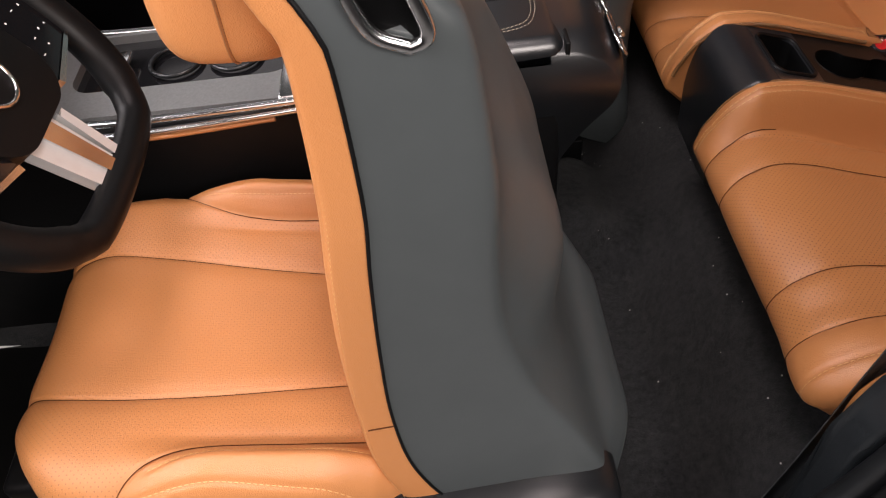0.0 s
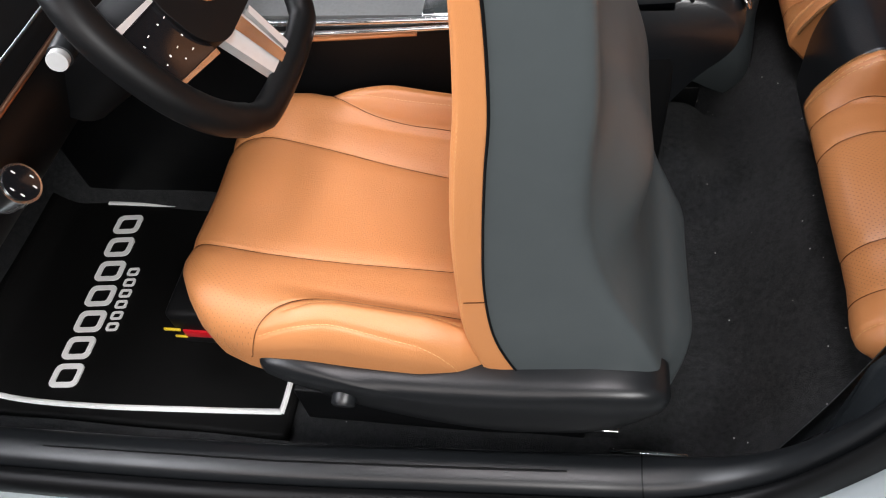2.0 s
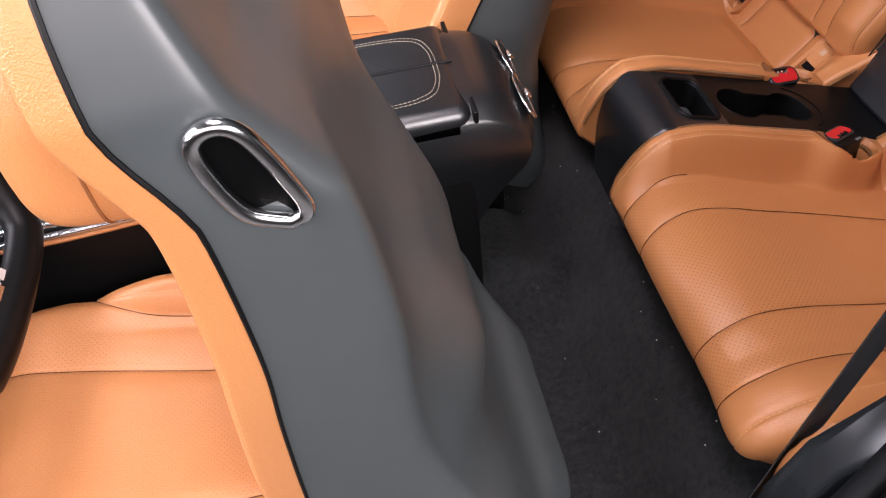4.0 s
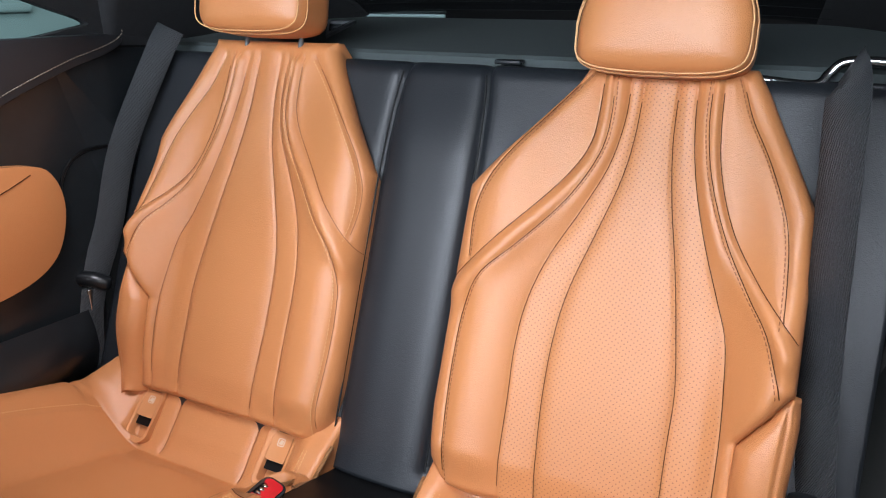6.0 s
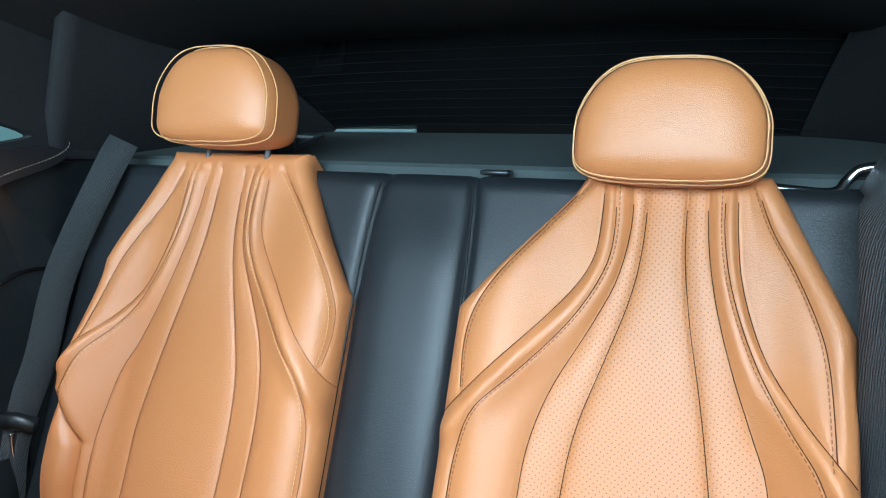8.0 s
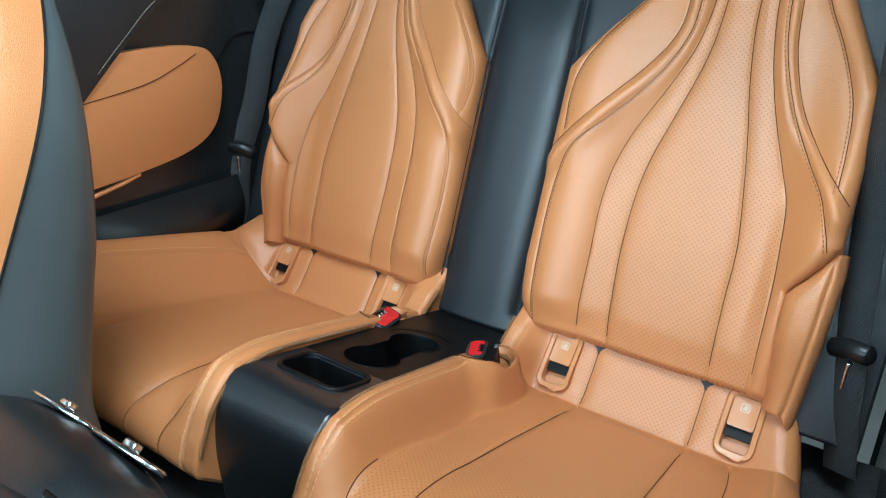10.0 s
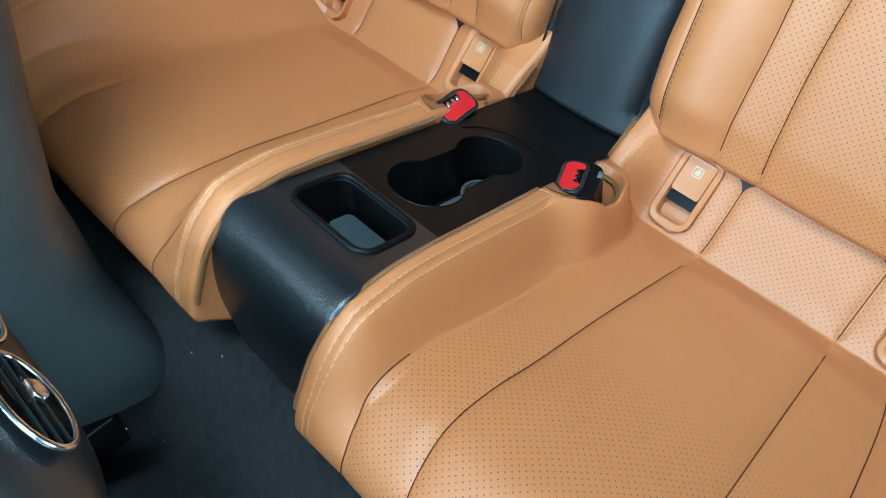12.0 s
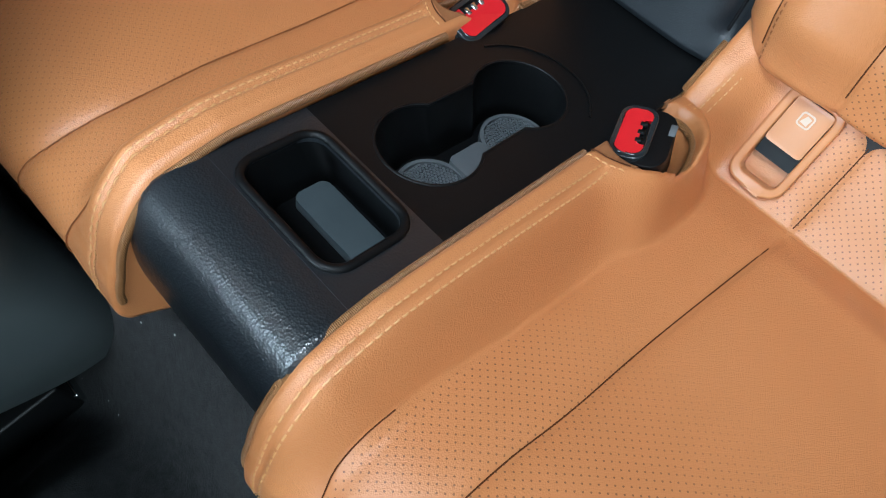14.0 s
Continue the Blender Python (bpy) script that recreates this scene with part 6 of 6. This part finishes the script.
def flat_strip(name, pts, width, material, parent, label=""):
    pts = np.array(pts, float)
    d = np.gradient(pts, axis=0)
    d /= np.linalg.norm(d, axis=1)[:, None]
    n_ = np.stack([-d[:, 1], d[:, 0]], 1) * width / 2
    rows = []
    for sgn in (-1, 1):
        e_ = pts + n_ * sgn
        rows.append(np.stack([e_[:, 0], e_[:, 1], mat_z(e_[:, 0], e_[:, 1]) + 0.0034], -1))
    bot = [r - [0, 0, 0.0045] for r in rows]
    return attach(name, grid_mesh(name, np.stack([bot[0], rows[0], rows[1], bot[1]], 0)), material, parent, label)


flat_strip("border_line", curve_through([(-1.50, -0.137), (-1.42, -0.136), (-1.3, -0.135), (-0.98, -0.135)], 30), 0.010, WHITE_PRINT, mat, "white border line")
flat_strip("border_line", curve_through([(-1.60, -0.605), (-1.47, -0.621), (-1.3, -0.622), (-1.1, -0.611), (-0.956, -0.602)], 30), 0.010, WHITE_PRINT, mat, "white border line")
flat_strip("border_line", [(-0.957, -0.606), (-0.955, -0.58), (-0.953, -0.45), (-0.953, -0.16)], 0.010, WHITE_PRINT, mat, "white border line")


def print_shape(parent, cx, cy, w, h, bar, hollow):
    """A plain block of print: a ring or a bar."""
    loop = rounded_rect(cx, cy, h, w, min(w, h) * 0.25, 4)
    bm = bmesh.new()
    z0 = float(mat_z(np.array(cx), np.array(cy)))
    slant = Matrix.Translation((cx, cy, z0 + 0.001)) @ Matrix(((1, 0.0, 0, 0), (0.1, 1, 0, 0), (0, 0, 1, 0), (0, 0, 0, 1))) @ Matrix.Translation((-cx, -cy, 0))
    plate(bm, loop, 0.0, 0.0036, slant, [rounded_rect(cx, cy, h - 2 * bar, w - 2 * bar, min(w, h) * 0.12, 4)] if hollow else [])
    part("print_block", bm, WHITE_PRINT, parent, "plain white printed block", smooth=False)


for k in range(7):
    print_shape(mat, -1.403 - 0.004 * k, -0.566 + 0.0615 * k, 0.050, 0.058, 0.0105, True)
for k in range(6):
    print_shape(mat, -1.358 - 0.0015 * k, -0.452 + 0.0265 * k, 0.019, 0.024, 0.0042, True)

ext = thing("seat_front_bracket", "black bracket with red label and yellow tag under the seat", "bracket")
bm = bmesh.new()
box(bm, -1.105, -0.985, -0.552, -0.43, 0.155, 0.250, 0.012, 3)
box(bm, -1.09, -0.94, -0.50, -0.46, 0.17, 0.20, 0.006)
body = part("body", bm, MATT_BLACK, ext)
bm = bmesh.new()
box(bm, -1.085, -1.000, -0.5555, -0.5515, 0.186, 0.206, 0.0015)
part("label_plate", bm, RED, ext, "red label")
bm = bmesh.new()
box(bm, -1.118, -1.088, -0.556, -0.552, 0.203, 0.209, 0.001, 1)
box(bm, -1.106, -1.084, -0.556, -0.552, 0.182, 0.187, 0.001, 1)
part("tag", bm, YELLOW, ext, "small yellow tag")

# ---------------------------------------------------------------- door opening on the driver's side
sill = thing("door_sill", "black plastic door sill with rubber seal and white body edge", "door sill", kind="structure")


def sweep(name, path, section, material, parent, label=""):
    """Sweeps a section (offsets outward, upward) along a path of (x, y, z)."""
    path = np.array(path)
    d = np.gradient(path, axis=0)
    d /= np.linalg.norm(d, axis=1)[:, None]
    outw = np.array([0, -1.0, 0])
    upw = np.cross(outw, d)
    upw *= np.sign(upw[0, 2])
    upw /= np.linalg.norm(upw, axis=1)[:, None]
    scale_ = np.interp(path[:, 0], [-0.32, -0.08], [1.0, 0.42])[:, None, None]
    P = path[:, None, :] + outw[None, None] * np.array(section)[None, :, 0:1] * scale_ + upw[:, None, :] * np.array(section)[None, :, 1:2]
    return attach(name, grid_mesh(name, P), material, parent, label)


path = curve_through([(-1.75, -0.745, 0.10), (-1.2, -0.738, 0.105), (-0.9, -0.728, 0.105), (-0.65, -0.714, 0.106), (-0.45, -0.704, 0.110), (-0.35, -0.70, 0.118), (-0.25, -0.70, 0.148), (-0.17, -0.70, 0.215), (-0.118, -0.70, 0.32), (-0.090, -0.70, 0.43), (-0.060, -0.695, 0.57), (-0.03, -0.69, 0.78), (-0.02, -0.675, 1.0)], 90)
sweep("inner_trim", path, curve_through([(-0.046, -0.06), (-0.034, 0.0), (-0.016, 0.014), (0.0, 0.016), (0.02, 0.012), (0.03, 0.0), (0.034, -0.02)], 24), BLACK_PLASTIC, sill, "black plastic inner sill trim")
joint = np.array([[np.interp(x_, path[:, 0], path[:, k_]) for k_ in range(3)] for x_ in (-0.3412, -0.3388)])
sweep("trim_joint", joint, curve_through([(-0.047, -0.06), (-0.035, 0.0008), (-0.016, 0.0148), (0.0, 0.0168), (0.021, 0.0128), (0.031, 0.0008), (0.035, -0.02)], 24), MATT_BLACK, sill, "dark joint between two trim pieces")
sweep("rubber_seal", path, curve_through([(0.030, -0.02), (0.034, 0.004), (0.046, 0.012), (0.060, 0.006), (0.066, -0.012), (0.066, -0.03)], 20), MATT_BLACK, sill, "black rubber door seal")
sweep("body_edge", path, curve_through([(0.064, -0.03), (0.085, -0.030), (0.12, -0.036), (0.16, -0.06), (0.18, -0.11), (0.185, -0.35)], 30), PAINT, sill, "white painted body edge")
sweep("scuff_plate", path[5:46], [(0.082, -0.026), (0.084, -0.0195), (0.118, -0.024), (0.120, -0.034)], TRIM, sill, "dark scuff plate")
bm = bmesh.new()
box(bm, -0.385, -0.265, -0.648, -0.640, 0.068, 0.074, 0.002)
part("edge_clip", bm, CHROME, sill, "bright metal strip along the carpet edge")
tube_part("trim_groove", [(-1.3, -0.739, 0.1215), (-0.9, -0.728, 0.1225), (-0.45, -0.704, 0.1275)], 0.0015, MATT_BLACK, sill, sides=6)

# ---------------------------------------------------------------- quarter trims, belts, glass
for side in (-1, 1):
    name = "quarter_trim"
    q = thing(name, "black quarter trim with a tan leather armrest insert beside the rear seat", "trim panel", "quarter trims", kind="structure")
    y = side * 0.635
    outline = [(-0.10, 0.06), (0.72, 0.06), (0.86, 0.40), (0.84, 0.80), (0.70, 0.86), (0.50, 0.87), (0.20, 0.865), (-0.10, 0.86)]
    if side < 0:
        outline = [(-0.09, 0.06), (0.72, 0.06), (0.86, 0.40), (0.84, 0.80), (0.70, 0.86), (0.34, 0.86), (0.14, 0.66), (0.0, 0.54), (-0.08, 0.47), (-0.10, 0.38)]
    side_plate("panel", outline, min(y, y + side * 0.04), max(y, y + side * 0.04), TRIM, q, "dark grey moulded panel", bevel=0.008)
    if side > 0:
        ins = curve_through([(0.10, 0.700), (0.28, 0.702), (0.42, 0.690), (0.462, 0.660), (0.470, 0.600), (0.440, 0.530), (0.37, 0.495), (0.24, 0.483), (0.10, 0.480)], 50)
        side_plate("armrest_insert", [tuple(p) for p in ins], y - 0.020, y + 0.004, TAN, q, "tan leather insert", bevel=0.010)
        tube_part("insert_seam", [(x, y - 0.0205, z) for x, z in curve_through([(0.15, 0.628), (0.30, 0.640), (0.37, 0.658), (0.42, 0.676)], 20)], 0.001, SEAM, q, sides=5)
        tube_part("insert_edge", [(x, y - 0.014, z) for x, z in curve_through([(0.05, 0.455), (0.2, 0.470), (0.26, 0.480)], 20)], 0.005, TAN, q, "thin tan edge", sides=8)
        up_ = curve_through([(0.0, 0.50), (0.16, 0.62), (0.27, 0.71), (0.36, 0.775), (0.50, 0.828), (0.60, 0.855), (0.63, 0.875), (0.60, 0.885)], 50)
        side_plate("upper_pad", [tuple(p) for p in up_] + [(0.30, 0.885), (-0.08, 0.875), (-0.08, 0.5)], y - 0.026, y + 0.002, SMOOTH_BLACK, q, "padded black upper panel", bevel=0.009)
        stitches("stitching", lambda p, r: np.stack([p, 0 * p + y - 0.0265, r], -1), [up_[10:44] + [0.002, 0.014]], THREAD_GREY, q, label="pale stitching")
        arc = curve_through([(0.47, 0.60), (0.49, 0.66), (0.53, 0.690), (0.60, 0.690), (0.68, 0.670)], 30)
        tube_part("moulding_line", [(x, y - 0.002, z) for x, z in arc], 0.003, MATT_BLACK, q, sides=6)
        xs_, zs_ = np.linspace(0, 1, 30), np.linspace(0, 1, 30)
        U, V = np.meshgrid(xs_, zs_, indexing="ij")
        hump = np.stack([0.10 + 0.42 * U, y - 0.012 - 0.05 * np.sin(np.pi * U) * np.sin(np.pi * V), 0.30 + 0.13 * V - 0.02 * U], -1)
        attach("wheel_arch_hump", grid_mesh("wheel_arch_hump", hump), BLACK_PLASTIC, q, "moulded wheel arch bulge")

    if side < 0:
        ins = curve_through([(-0.066, 0.25), (-0.086, 0.34), (-0.088, 0.43), (-0.055, 0.478), (-0.026, 0.47), (-0.034, 0.40), (-0.038, 0.33), (-0.042, 0.25)], 40)
        side_plate("armrest_insert", [tuple(p) for p in ins], y - 0.004, y + 0.010, TAN, q, "narrow tan leather insert", bevel=0.005)
        stitches("stitching", lambda p, r: np.stack([p, 0 * p + y + 0.0105, r], -1), [np.array([(-0.056, 0.26), (-0.070, 0.35), (-0.070, 0.43), (-0.048, 0.462)])], THREAD_GREY, q, label="pale stitching")

# passenger door
dd = thing("door_1", "black passenger door trim with a bright strip", "door", kind="structure")
side_plate("panel", [(-1.6, 0.06), (-0.12, 0.06), (-0.12, 0.86), (-1.6, 0.88)], 0.70, 0.74, MATT_BLACK, dd, "black door panel", bevel=0.008)
side_plate("armrest", [(-1.3, 0.34), (-0.3, 0.34), (-0.24, 0.42), (-0.3, 0.50), (-1.3, 0.52)], 0.655, 0.70, SMOOTH_BLACK, dd, "black padded armrest", bevel=0.012)
tube_part("bright_strip", [(-1.4, 0.650, 0.56), (-0.8, 0.652, 0.545), (-0.26, 0.66, 0.53)], 0.006, CHROME, dd, "bright strip", sides=8)
tube_part("tan_strip", [(-1.4, 0.652, 0.585), (-0.8, 0.654, 0.57), (-0.26, 0.662, 0.555)], 0.012, TAN, dd, "tan leather strip", sides=8)

# driver's belt hanging at the door pillar
fb = thing("front_seat_belt", "black driver's seat belt hanging at the door pillar", "seat belt")
line = curve_through([(-0.03, -0.622, 1.05), (-0.045, -0.620, 0.80), (-0.060, -0.620, 0.60), (-0.077, -0.621, 0.425), (-0.092, -0.622, 0.255), (-0.125, -0.630, 0.07)], 40)
P = []
for k in range(40):
    w = np.array([0.021, 0.005, 0.0])
    P.append([line[k] - w, line[k] - w + [0, 0.0016, 0], line[k] + w + [0, 0.0016, 0], line[k] + w])
attach("webbing", grid_mesh("webbing", np.array(P)), WEBBING, fb, "black woven webbing")
bm = bmesh.new()
box(bm, -0.150, -0.098, -0.665, -0.640, 0.05, 0.085, 0.004)
part("anchor", bm, BLACK_PLASTIC, fb, "black lower belt anchor")

# far quarter window
wq = thing("window_2", "small tinted quarter window showing a pale teal surface", "window", kind="structure")
outline = [tuple(p) for p in curve_through([(0.0, 1.03), (0.15, 1.02), (0.33, 0.992), (0.43, 0.965), (0.53, 0.930), (0.605, 0.903), (0.575, 0.894), (0.46, 0.878), (0.30, 0.871), (0.0, 0.866)], 50)]
side_plate("pane", outline, 0.672, 0.676, GLASS, wq, "tinted glass", bevel=0)
for o in wq.children:
    o.visible_shadow = False
fr = [(-0.06, 1.20), (0.80, 1.20), (0.86, 0.80), (0.30, 0.80), (-0.06, 0.80)]
side_plate("window_frame", fr, 0.660, 0.682, HEADLINER, wq, "black window surround", bevel=0, holes=[outline])

# unseen panel above the near quarter trim, added to block light from outside
side_blocker = thing("trim", "unseen black side panel added to block light behind the driver's door opening", "pillar trim", kind="structure")
side_plate("panel", [(-0.02, 0.60), (0.10, 0.62), (0.34, 0.862), (0.86, 0.862), (0.86, 1.20), (0.10, 1.24), (0.0, 1.2)], -0.70, -0.676, HEADLINER, side_blocker, "black light-blocking panel", bevel=0.004)

# belts
for side in (-1, 1):
    belt = thing("rear_seat_belt", "black woven rear seat belt hanging beside the backrest", "seat belt", "rear belts")
    if side > 0:
        line = curve_through([(0.685, 0.548, 0.892), (0.66, 0.558, 0.85), (0.595, 0.606, 0.69), (0.545, 0.612, 0.555), (0.502, 0.620, 0.462), (0.48, 0.622, 0.38), (0.47, 0.624, 0.26)], 40)
    else:
        line = curve_through([(0.70, -0.522, 0.874), (0.60, -0.519, 0.868), (0.566, -0.520, 0.83), (0.553, -0.530, 0.70), (0.545, -0.541, 0.55), (0.515, -0.552, 0.45), (0.470, -0.570, 0.32), (0.45, -0.585, 0.24)], 40)
    P = []
    for k in range(40):
        d = line[min(k + 1, 39)] - line[max(k - 1, 0)]
        d /= np.linalg.norm(d)
        acr = np.cross(d, np.array([-0.75, -0.5 * side, 0.2]))
        acr /= np.linalg.norm(acr)
        w = 0.024
        nn = np.cross(acr, d) * 0.0008
        P.append([line[k] - acr * w - nn, line[k] - acr * w + nn, line[k] + nn, line[k] + acr * w + nn, line[k] + acr * w - nn])
    attach("webbing", grid_mesh("webbing", np.array(P)), WEBBING, belt, "black woven webbing")
    at = int(np.argmin(np.abs(line[:, 2] - (0.465 if side > 0 else 0.405))))
    mid = line[at]
    dd = line[at + 1] - line[at - 1]
    dd /= np.linalg.norm(dd)
    bm = bmesh.new()
    acr = np.cross(dd, np.array([-0.75, -0.5 * side, 0.2]))
    acr /= np.linalg.norm(acr)
    tube(bm, [mid - acr * 0.030, mid - acr * 0.026, mid - dd * 0.003, mid + acr * 0.026, mid + acr * 0.030], [0.009, 0.0135, 0.0145, 0.0135, 0.009], sides=12)
    part("tongue_grip", bm, BLACK_PLASTIC, belt, "black tongue grip")
    bm = bmesh.new()
    q0 = Vector(mid) + Vector(dd) * 0.012
    box(bm, q0.x - 0.011, q0.x + 0.011, q0.y - 0.003, q0.y + 0.003, q0.z - 0.048, q0.z, 0.002)
    part("metal_tongue", bm, CHROME, belt, "metal belt tongue")
    top = line[0]
    ringp = curve_through([top + np.array([-0.01, -0.04 * side * -1, -0.01]), top + np.array([-0.02, 0.0, -0.02]), top + np.array([-0.02, side * 0.045, 0.0]), top + np.array([0.0, side * 0.05, 0.012])], 20)
    if side < 0:
        ringp = curve_through([(0.708, -0.425, 0.850), (0.706, -0.485, 0.847), (0.714, -0.500, 0.860), (0.716, -0.515, 0.874), (0.716, -0.55, 0.876), (0.716, -0.60, 0.872)], 30)
    if side < 0:
        tube_part("belt_guide_bar", ringp, 0.006, CHROME, belt, "satin metal belt guide", sides=10)
